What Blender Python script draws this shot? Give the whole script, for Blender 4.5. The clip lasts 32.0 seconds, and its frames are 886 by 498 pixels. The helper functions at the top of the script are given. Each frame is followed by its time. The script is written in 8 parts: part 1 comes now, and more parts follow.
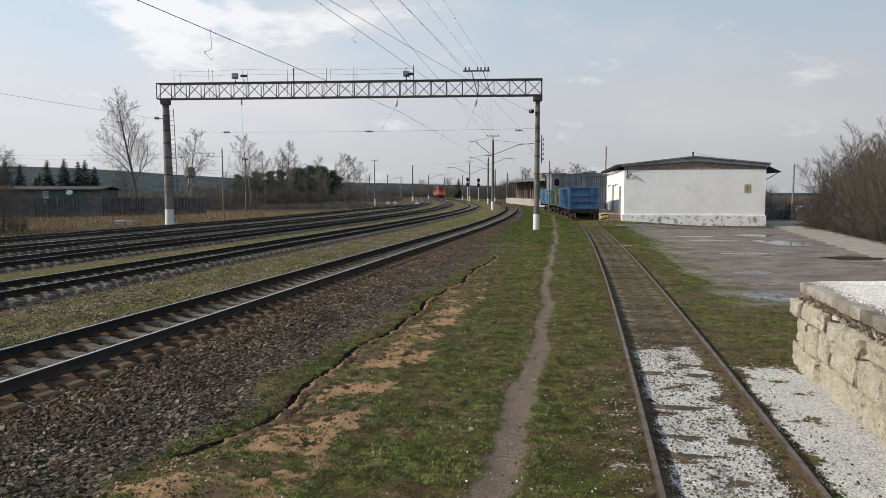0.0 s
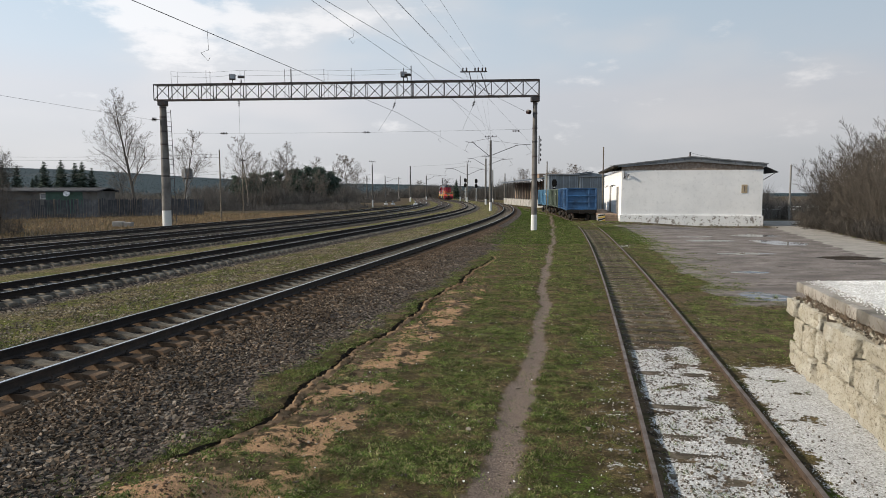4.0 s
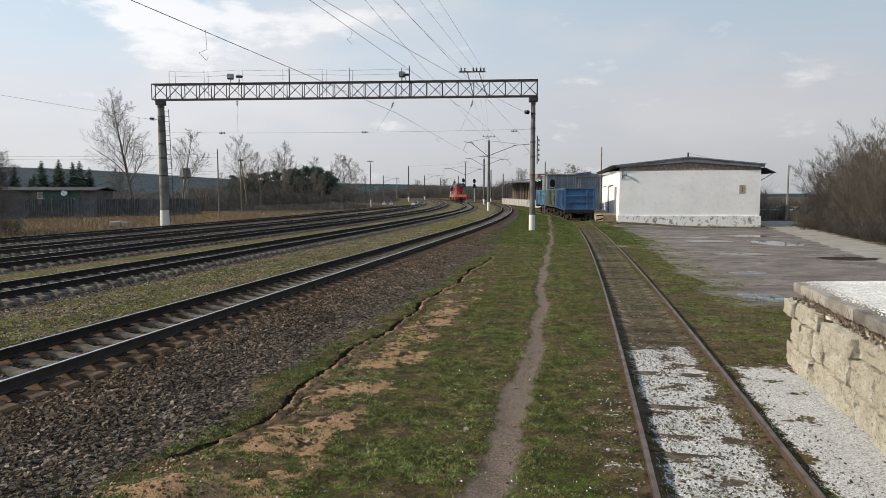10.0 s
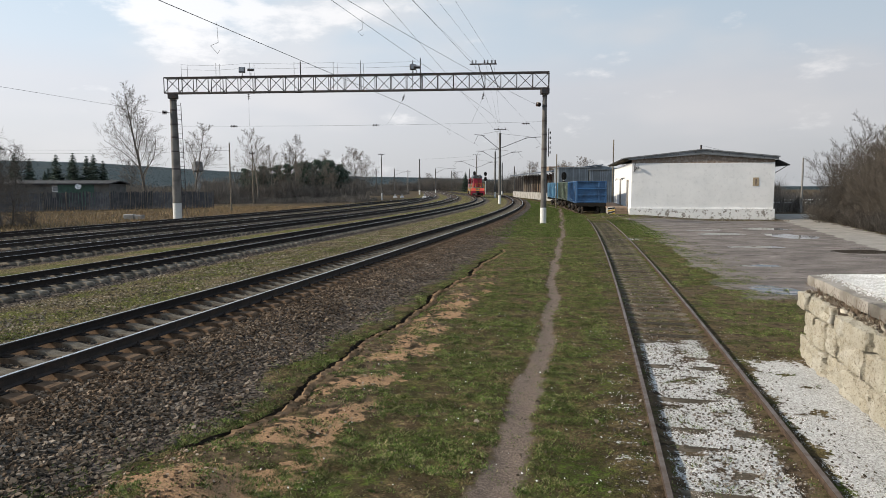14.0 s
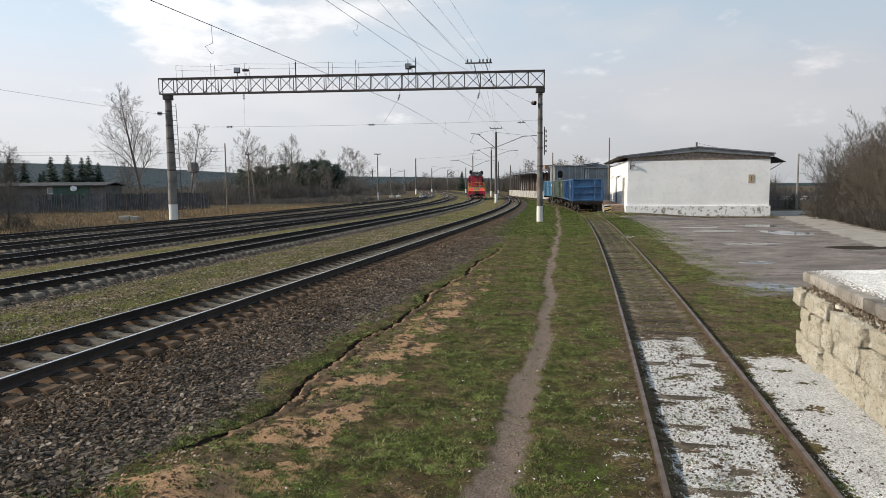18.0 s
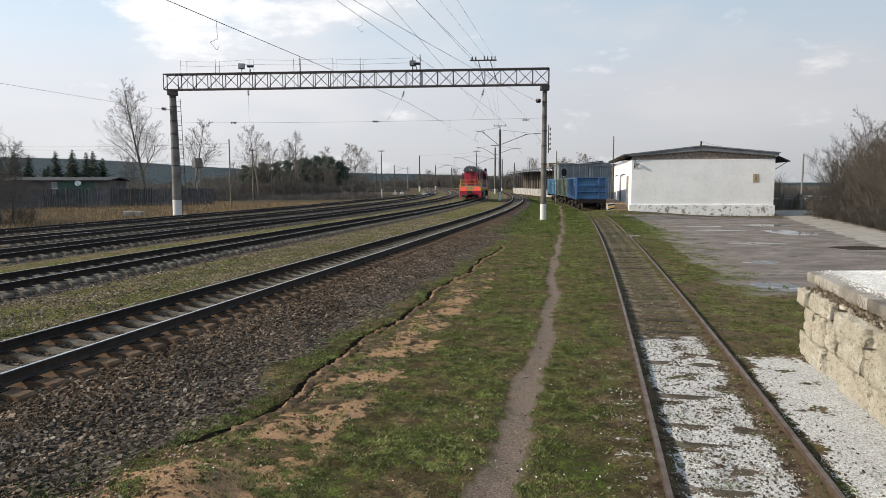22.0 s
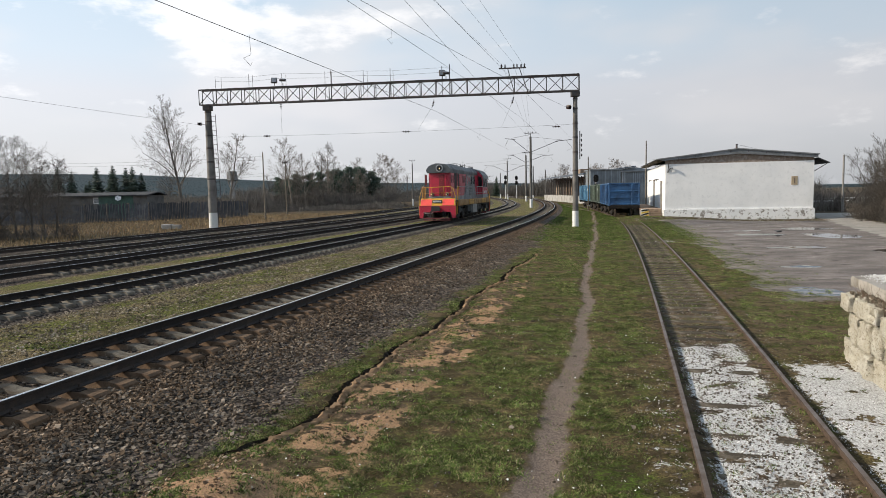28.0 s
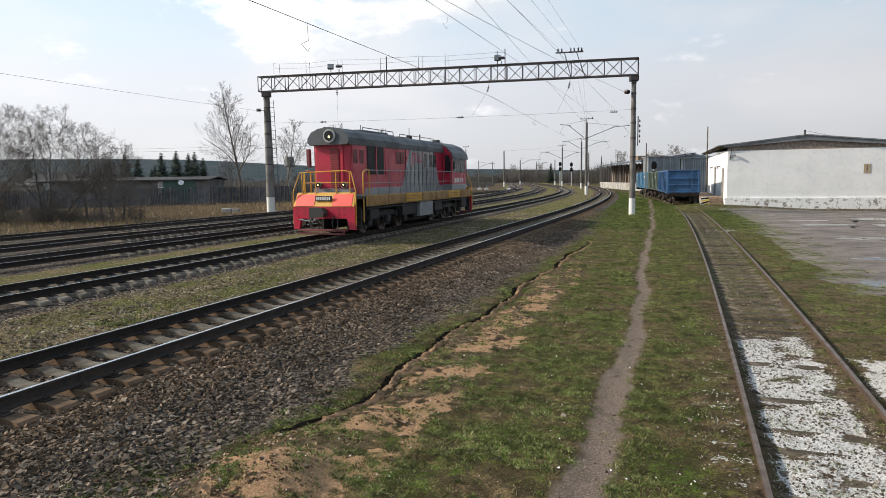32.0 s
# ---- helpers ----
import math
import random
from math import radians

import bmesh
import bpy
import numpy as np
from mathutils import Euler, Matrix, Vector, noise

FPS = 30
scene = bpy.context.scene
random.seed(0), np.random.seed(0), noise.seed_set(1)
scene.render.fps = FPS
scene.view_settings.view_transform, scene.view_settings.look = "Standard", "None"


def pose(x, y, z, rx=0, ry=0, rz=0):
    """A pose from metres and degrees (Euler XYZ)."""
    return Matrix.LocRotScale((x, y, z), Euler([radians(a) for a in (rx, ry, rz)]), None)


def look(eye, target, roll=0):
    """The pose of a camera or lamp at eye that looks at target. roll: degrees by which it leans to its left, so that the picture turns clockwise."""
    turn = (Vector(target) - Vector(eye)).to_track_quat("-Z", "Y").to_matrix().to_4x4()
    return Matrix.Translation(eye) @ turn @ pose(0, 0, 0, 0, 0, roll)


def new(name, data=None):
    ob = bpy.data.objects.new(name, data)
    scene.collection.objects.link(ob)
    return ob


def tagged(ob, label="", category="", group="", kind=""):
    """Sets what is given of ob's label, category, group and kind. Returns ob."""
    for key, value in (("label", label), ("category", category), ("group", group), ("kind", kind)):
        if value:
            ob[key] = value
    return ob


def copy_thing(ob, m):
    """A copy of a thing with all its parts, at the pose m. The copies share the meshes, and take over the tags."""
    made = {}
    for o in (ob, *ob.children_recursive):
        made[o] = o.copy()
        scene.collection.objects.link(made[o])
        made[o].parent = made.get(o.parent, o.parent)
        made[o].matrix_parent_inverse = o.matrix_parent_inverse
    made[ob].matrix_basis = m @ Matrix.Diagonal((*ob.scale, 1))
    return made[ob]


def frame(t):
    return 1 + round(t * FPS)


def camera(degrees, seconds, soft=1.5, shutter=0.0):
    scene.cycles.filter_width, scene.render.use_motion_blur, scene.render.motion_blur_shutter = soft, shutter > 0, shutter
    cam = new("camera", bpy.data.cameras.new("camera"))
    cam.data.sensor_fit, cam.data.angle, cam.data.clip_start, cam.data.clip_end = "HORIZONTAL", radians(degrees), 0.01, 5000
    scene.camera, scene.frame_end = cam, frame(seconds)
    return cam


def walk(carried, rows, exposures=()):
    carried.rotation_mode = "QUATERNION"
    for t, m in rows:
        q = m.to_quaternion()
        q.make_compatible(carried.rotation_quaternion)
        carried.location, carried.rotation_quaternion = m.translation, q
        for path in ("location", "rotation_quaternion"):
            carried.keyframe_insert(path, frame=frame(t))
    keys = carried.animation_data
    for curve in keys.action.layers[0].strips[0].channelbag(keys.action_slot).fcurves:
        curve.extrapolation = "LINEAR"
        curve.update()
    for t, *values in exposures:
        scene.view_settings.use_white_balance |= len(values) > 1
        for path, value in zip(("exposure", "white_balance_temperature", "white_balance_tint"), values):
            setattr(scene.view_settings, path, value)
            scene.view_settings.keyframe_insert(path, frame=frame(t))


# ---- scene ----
cam = camera(67.7, 32.0, 0.5)

# seconds, eye, heading (left of +y), tilt, roll in degrees
CAMERA_PATH = [
    (0.0, 0.000, -0.000, 3.100, 0.00, -4.90, 0.00),
    (0.5, 0.011, -0.005, 3.094, 0.20, -4.74, -0.02),
    (1.0, 0.011, -0.006, 3.099, 0.06, -4.77, -0.06),
    (1.5, 0.004, -0.006, 3.103, 0.00, -4.63, 0.05),
    (2.0, 0.009, -0.004, 3.094, 0.09, -4.80, -0.07),
    (2.5, 0.010, -0.010, 3.095, -0.18, -4.73, -0.18),
    (3.0, 0.001, 0.002, 3.095, -0.06, -4.88, -0.16),
    (3.5, 0.010, -0.001, 3.092, -0.16, -4.79, -0.15),
    (5.5, 0.008, 0.002, 3.094, -0.18, -5.20, 0.03),
    (6.0, 0.006, 0.007, 3.096, -0.37, -5.35, 0.15),
    (6.5, 0.009, 0.006, 3.092, -0.46, -5.48, 0.31),
    (7.0, 0.007, -0.001, 3.089, -0.69, -5.05, 0.29),
    (7.5, 0.008, 0.002, 3.093, -0.58, -5.08, 0.40),
    (8.0, 0.012, -0.003, 3.092, -0.67, -5.03, 0.23),
    (8.5, 0.011, -0.005, 3.091, -0.41, -5.08, -0.05),
    (9.0, 0.008, -0.004, 3.096, -0.36, -5.04, -0.13),
    (9.5, 0.011, -0.011, 3.089, -0.48, -4.92, 0.01),
    (10.0, 0.012, -0.014, 3.095, -0.35, -4.83, -0.02),
    (10.5, 0.019, -0.023, 3.091, -0.29, -4.83, -0.11),
    (11.0, 0.025, -0.013, 3.090, 0.18, -5.06, -0.23),
    (11.5, 0.018, -0.018, 3.089, 0.23, -5.18, -0.17),
    (12.0, 0.021, -0.006, 3.088, 0.47, -5.34, -0.00),
    (12.5, 0.019, 0.000, 3.088, 0.75, -5.57, -0.13),
    (13.0, 0.011, 0.000, 3.095, 0.61, -5.63, -0.05),
    (13.5, 0.018, -0.004, 3.090, 0.60, -5.40, -0.06),
    (14.0, 0.018, -0.007, 3.085, 0.61, -5.43, -0.08),
    (14.5, 0.016, -0.005, 3.093, 0.56, -5.54, -0.09),
    (16.5, 0.017, -0.000, 3.090, 0.29, -5.65, -0.14),
    (17.0, 0.014, -0.004, 3.088, 0.25, -5.40, -0.06),
    (17.5, 0.027, -0.016, 3.093, 0.27, -5.40, -0.42),
    (18.0, 0.029, -0.013, 3.085, 0.34, -5.50, -0.50),
    (18.5, 0.030, -0.012, 3.091, 0.57, -5.48, -0.47),
    (19.0, 0.029, -0.022, 3.092, 0.46, -5.14, -0.29),
    (19.5, 0.031, -0.019, 3.090, 0.65, -5.24, -0.22),
    (20.0, 0.030, -0.016, 3.087, 0.50, -5.28, -0.50),
    (20.5, 0.022, -0.016, 3.087, 0.55, -5.51, -0.23),
    (21.0, 0.025, -0.018, 3.087, 0.64, -5.69, -0.30),
    (21.5, 0.028, -0.017, 3.088, 0.68, -5.65, -0.13),
    (22.0, 0.022, -0.010, 3.086, 0.61, -5.73, -0.11),
    (22.5, 0.019, -0.016, 3.085, 0.79, -5.80, -0.12),
    (23.0, 0.013, -0.003, 3.087, 1.42, -5.81, -0.06),
    (23.5, 0.018, 0.001, 3.084, 1.79, -6.13, 0.06),
    (24.0, 0.019, -0.005, 3.086, 1.34, -5.95, -0.05),
    (24.5, 0.018, -0.004, 3.083, 1.96, -6.04, -0.35),
    (25.0, 0.020, -0.004, 3.085, 2.30, -6.01, -0.65),
    (25.5, 0.026, -0.005, 3.094, 2.49, -6.01, -0.81),
    (26.0, 0.011, -0.012, 3.087, 2.88, -5.34, -0.81),
    (26.5, 0.001, -0.005, 3.091, 2.78, -5.49, -0.71),
    (28.5, 0.016, -0.020, 3.099, 3.57, -4.87, -1.20),
    (29.0, 0.016, -0.032, 3.094, 3.81, -4.94, -0.98),
    (29.5, 0.019, -0.032, 3.092, 3.98, -5.05, -1.08),
    (30.0, 0.015, -0.025, 3.090, 4.19, -5.35, -1.14),
    (30.5, 0.018, -0.019, 3.092, 5.00, -5.44, -1.30),
    (31.0, 0.008, -0.012, 3.087, 5.56, -5.58, -1.03),
    (31.5, -0.010, 0.011, 3.084, 6.99, -5.92, -1.06),
    (32.0, -0.001, 0.020, 3.079, 7.96, -6.06, -0.83),
]


def eye_pose(x, y, z, turn, tilt, roll):
    a, p = radians(turn), radians(tilt)
    ahead = Vector((-math.sin(a) * math.cos(p), math.cos(a) * math.cos(p), math.sin(p)))
    return look((x, y, z), Vector((x, y, z)) + ahead * 10, roll)


walk(cam, [(row[0], eye_pose(*row[1:])) for row in CAMERA_PATH], [(0, 0.0), (10, 0.05), (14, 0.10), (20, 0.16), (30, 0.18), (32, 0.29)])

# ---- node helpers ----
def ramp_nodes(nt, fac, stops):
    r = nt.nodes.new("ShaderNodeValToRGB")
    while len(r.color_ramp.elements) < len(stops):
        r.color_ramp.elements.new(0.5)
    for e, (p, c) in zip(r.color_ramp.elements, stops):
        e.position, e.color = p, (*c, 1)
    nt.links.new(fac, r.inputs[0])
    return r.outputs[0]


def noise_node(nt, vec, scale, detail=4.0, rough=0.55):
    n = nt.nodes.new("ShaderNodeTexNoise")
    n.inputs["Scale"].default_value, n.inputs["Detail"].default_value, n.inputs["Roughness"].default_value = scale, detail, rough
    nt.links.new(vec, n.inputs["Vector"])
    return n.outputs["Fac"]


def mix_colour(nt, fac, a, b, mode="MIX"):
    m = nt.nodes.new("ShaderNodeMix")
    m.data_type, m.blend_type = "RGBA", mode
    for sock, v in ((m.inputs[0], fac), (m.inputs[6], a), (m.inputs[7], b)):
        if isinstance(v, (int, float)):
            sock.default_value = v
        elif isinstance(v, tuple):
            sock.default_value = (*v, 1)
        else:
            nt.links.new(v, sock)
    return m.outputs[2]


def map_range(nt, v, a, b, c=0.0, d=1.0):
    m = nt.nodes.new("ShaderNodeMapRange")
    m.interpolation_type = "SMOOTHSTEP"
    nt.links.new(v, m.inputs[0])
    for i, x in enumerate((a, b, c, d)):
        m.inputs[i + 1].default_value = x
    return m.outputs[0]



# ---- light ----
SUN_TURN, SUN_UP = radians(-93.5), radians(29)
world = bpy.data.worlds.new("sky")
scene.world = world
world.use_nodes = True


def build_sky():
    nt = world.node_tree
    nt.nodes.clear()
    out = nt.nodes.new("ShaderNodeOutputWorld")
    bg = nt.nodes.new("ShaderNodeBackground")
    sky = nt.nodes.new("ShaderNodeTexSky")
    sky.sky_type, sky.sun_disc = "NISHITA", False
    sky.sun_elevation, sky.sun_rotation = SUN_UP, SUN_TURN
    sky.air_density, sky.dust_density, sky.ozone_density = 1.0, 2.5, 1.5
    co = nt.nodes.new("ShaderNodeTexCoord")
    sep = nt.nodes.new("ShaderNodeSeparateXYZ")
    nt.links.new(co.outputs["Generated"], sep.inputs[0])

    def math_node(op, a, b=None, c=None):
        n = nt.nodes.new("ShaderNodeMath")
        n.operation = op
        for i, v in enumerate((a, b, c)):
            if v is None:
                continue
            if isinstance(v, (int, float)):
                n.inputs[i].default_value = v
            else:
                nt.links.new(v, n.inputs[i])
        return n.outputs[0]

    # soft veil of high cloud, and one bank of cumulus in the south-west
    comb = nt.nodes.new("ShaderNodeCombineXYZ")
    nt.links.new(sep.outputs[0], comb.inputs[0])
    nt.links.new(sep.outputs[1], comb.inputs[1])
    nt.links.new(math_node("MULTIPLY", sep.outputs[2], 2.6), comb.inputs[2])
    soft, curl = noise_node(nt, comb.outputs[0], 2.1, 4, 0.5), noise_node(nt, comb.outputs[0], 7.0, 7, 0.6)
    gain = nt.nodes.new("ShaderNodeVectorMath")
    gain.operation = "SCALE"
    nt.links.new(sky.outputs[0], gain.inputs[0])
    gain.inputs["Scale"].default_value = 0.13
    tone = ramp_nodes(nt, sep.outputs[2], [(0.0, (0.60, 0.615, 0.645)), (0.07, (0.64, 0.65, 0.69)), (0.14, (0.67, 0.68, 0.725)), (0.19, (0.62, 0.695, 0.775)), (0.30, (0.53, 0.66, 0.775)), (1.0, (0.30, 0.44, 0.62))])
    col = mix_colour(nt, 0.86, gain.outputs[0], tone)
    col = mix_colour(nt, map_range(nt, soft, 0.46, 0.64, 0, 0.6), col, (0.73, 0.72, 0.735))
    dx = math_node("MULTIPLY", math_node("ADD", sep.outputs[0], 0.33), 0.9)
    dz = math_node("MULTIPLY", math_node("ADD", sep.outputs[2], -0.225), 2.4)
    dist = math_node("SQRT", math_node("ADD", math_node("MULTIPLY", dx, dx), math_node("MULTIPLY", dz, dz)))
    bank = math_node("MULTIPLY", map_range(nt, dist, 0.25, 0.02), 0.165)
    puff = math_node("ADD", math_node("ADD", curl, bank), math_node("MULTIPLY", soft, 0.15))
    col = mix_colour(nt, map_range(nt, puff, 0.66, 0.82, 0, 0.75), col, (0.93, 0.92, 0.93))
    glow = map_range(nt, sep.outputs[0], 0.75, -0.75, 0.82, 1.15)
    lit = nt.nodes.new("ShaderNodeVectorMath")
    lit.operation = "SCALE"
    nt.links.new(col, lit.inputs[0])
    nt.links.new(glow, lit.inputs["Scale"])
    nt.links.new(lit.outputs[0], bg.inputs[0])
    nt.links.new(bg.outputs[0], out.inputs[0])


build_sky()
sun = new("sun", bpy.data.lights.new("sun", "SUN"))
sun.data.energy, sun.data.angle, sun.data.color = 4.7, radians(0.9), (1.0, 0.89, 0.73)
sun_from = Vector((math.sin(SUN_TURN) * math.cos(SUN_UP), math.cos(SUN_TURN) * math.cos(SUN_UP), math.sin(SUN_UP)))
sun.matrix_basis = look(sun_from * 60, (0, 0, 0))

# ---- materials ----
def shader(name):
    m = bpy.data.materials.new(name)
    m.use_nodes = True
    nt = m.node_tree
    return m, nt, nt.nodes["Principled BSDF"]


def bump(nt, bsdf, height, strength=0.4, distance=0.02):
    b = nt.nodes.new("ShaderNodeBump")
    b.inputs["Strength"].default_value, b.inputs["Distance"].default_value = strength, distance
    nt.links.new(height, b.inputs["Height"])
    nt.links.new(b.outputs[0], bsdf.inputs["Normal"])


def surface(name, colour, other=None, scale=3.0, grain=40.0, rough=0.75, metal=0.0, relief=0.25, depth=0.01, vary=0.25, amount=(0.42, 0.66)):
    """A worn surface: base colour, a second colour in stains, fine grain, and a spread from piece to piece."""
    m, nt, b = shader(name)
    co = nt.nodes.new("ShaderNodeTexCoord").outputs["Object"]
    large, small = noise_node(nt, co, scale, 5, 0.6), noise_node(nt, co, grain, 3, 0.6)
    other = other or tuple(c * 0.6 for c in colour)
    col = mix_colour(nt, map_range(nt, large, *amount), colour, other)
    col = mix_colour(nt, map_range(nt, small, 0.3, 0.7, 0.0, 0.35), col, tuple(c * 0.55 for c in colour))
    if vary:
        info = nt.nodes.new("ShaderNodeObjectInfo").outputs["Random"]
        hsv = nt.nodes.new("ShaderNodeHueSaturation")
        nt.links.new(map_range(nt, info, 0, 1, 1 - vary, 1 + vary), hsv.inputs["Value"])
        nt.links.new(col, hsv.inputs["Color"])
        col = hsv.outputs[0]
    nt.links.new(col, b.inputs["Base Color"])
    nt.links.new(map_range(nt, large, 0.3, 0.7, max(0.05, rough - 0.12), min(1, rough + 0.12)), b.inputs["Roughness"])
    b.inputs["Metallic"].default_value = metal
    b.inputs["Specular IOR Level"].default_value = 0.12 if rough >= 0.8 else 0.5
    if relief:
        bump(nt, b, small, relief, depth)
    return m


M = {}
M["concrete"] = surface("concrete", (0.32, 0.31, 0.29), (0.22, 0.21, 0.20), 1.2, 25, 0.9)
M["pole_concrete"] = surface("pole_concrete", (0.18, 0.17, 0.16), (0.10, 0.095, 0.09), 0.8, 30, 0.9)
M["sleeper_grey"] = surface("sleeper_grey", (0.21, 0.188, 0.155), (0.13, 0.105, 0.08), 4, 40, 0.92)
M["timber_old"] = surface("timber_old", (0.20, 0.172, 0.138), (0.10, 0.082, 0.064), 5, 50, 0.95)
M["sleeper_dark"] = surface("sleeper_dark", (0.165, 0.145, 0.118), (0.10, 0.083, 0.065), 4, 40, 0.92)
M["timber_siding"] = surface("timber_siding", (0.155, 0.130, 0.100), (0.060, 0.050, 0.036), 3.5, 45, 0.97, 0, 0.5, 0.02, 0.35, (0.38, 0.56))
M["rail_side"] = surface("rail_side", (0.038, 0.033, 0.031), (0.060, 0.047, 0.040), 6, 60, 0.85, 0.1)
M["rail_top"] = surface("rail_top", (0.50, 0.50, 0.51), (0.36, 0.35, 0.34), 6, 80, 0.33, 0.95, 0.05)
M["rail_rust"] = surface("rail_rust", (0.125, 0.088, 0.066), (0.075, 0.056, 0.045), 5, 60, 0.8, 0.2)
M["rail_worn"] = surface("rail_worn", (0.22, 0.17, 0.14), (0.16, 0.11, 0.08), 5, 60, 0.5, 0.5, 0.05)
M["steel_dark"] = surface("steel_dark", (0.055, 0.052, 0.055), (0.09, 0.06, 0.05), 3, 40, 0.7, 0.2)
M["white_paint"] = surface("white_paint", (0.72, 0.72, 0.71), (0.5, 0.48, 0.45), 2, 20, 0.85, 0, 0.2, 0.01, 0.05, (0.55, 0.8))
M["wire"] = surface("wire", (0.06, 0.06, 0.065), None, 3, 40, 0.6, 0.3, 0, 0, 0)
M["insulator"] = surface("insulator", (0.05, 0.03, 0.028), None, 3, 40, 0.25, 0, 0, 0, 0)
M["blue_paint"] = surface("blue_paint", (0.022, 0.092, 0.225), (0.013, 0.048, 0.115), 1.0, 30, 0.6, 0, 0.15, 0.01, 0.15)
M["green_paint"] = surface("green_paint", (0.07, 0.10, 0.075), (0.04, 0.05, 0.04), 1.0, 30, 0.6, 0, 0.15, 0.01, 0.1)
M["underframe"] = surface("underframe", (0.018, 0.017, 0.017), (0.032, 0.027, 0.023), 3, 40, 0.85, 0, 0.2, 0.01, 0.1)
M["roof_felt"] = surface("roof_felt", (0.055, 0.055, 0.06), (0.10, 0.10, 0.10), 1.5, 20, 0.9)


def rusty_sleeper():
    """Grey concrete, stained rust brown round the rail seats and at the ends."""
    m, nt, b = shader("sleeper_rusty")
    co = nt.nodes.new("ShaderNodeTexCoord").outputs["Object"]
    sep = nt.nodes.new("ShaderNodeSeparateXYZ")
    nt.links.new(co, sep.inputs[0])
    off = nt.nodes.new("ShaderNodeMath")
    off.operation = "ABSOLUTE"
    nt.links.new(sep.outputs[0], off.inputs[0])
    info = nt.nodes.new("ShaderNodeObjectInfo").outputs["Random"]
    shift = nt.nodes.new("ShaderNodeVectorMath")
    shift.operation = "ADD"
    nt.links.new(co, shift.inputs[0])
    nt.links.new(info, shift.inputs[1])
    large, small = noise_node(nt, shift.outputs[0], 5, 5, 0.65), noise_node(nt, shift.outputs[0], 45, 3)
    grey = mix_colour(nt, map_range(nt, large, 0.4, 0.65), (0.165, 0.146, 0.118), (0.095, 0.080, 0.062))
    rust = mix_colour(nt, map_range(nt, large, 0.4, 0.65), (0.150, 0.098, 0.062), (0.088, 0.056, 0.036))
    edge = nt.nodes.new("ShaderNodeMath")
    edge.operation = "MULTIPLY_ADD"
    nt.links.new(large, edge.inputs[0])
    edge.inputs[1].default_value = 0.4
    nt.links.new(off.outputs[0], edge.inputs[2])
    col = mix_colour(nt, map_range(nt, edge.outputs[0], 0.50, 0.85), grey, rust)
    col = mix_colour(nt, map_range(nt, small, 0.4, 0.7, 0.0, 0.45), col, (0.06, 0.048, 0.036))
    nt.links.new(col, b.inputs["Base Color"])
    b.inputs["Roughness"].default_value, b.inputs["Specular IOR Level"].default_value = 0.92, 0.12
    bump(nt, b, small, 0.3, 0.01)
    return m


M["sleeper_rusty"] = rusty_sleeper()

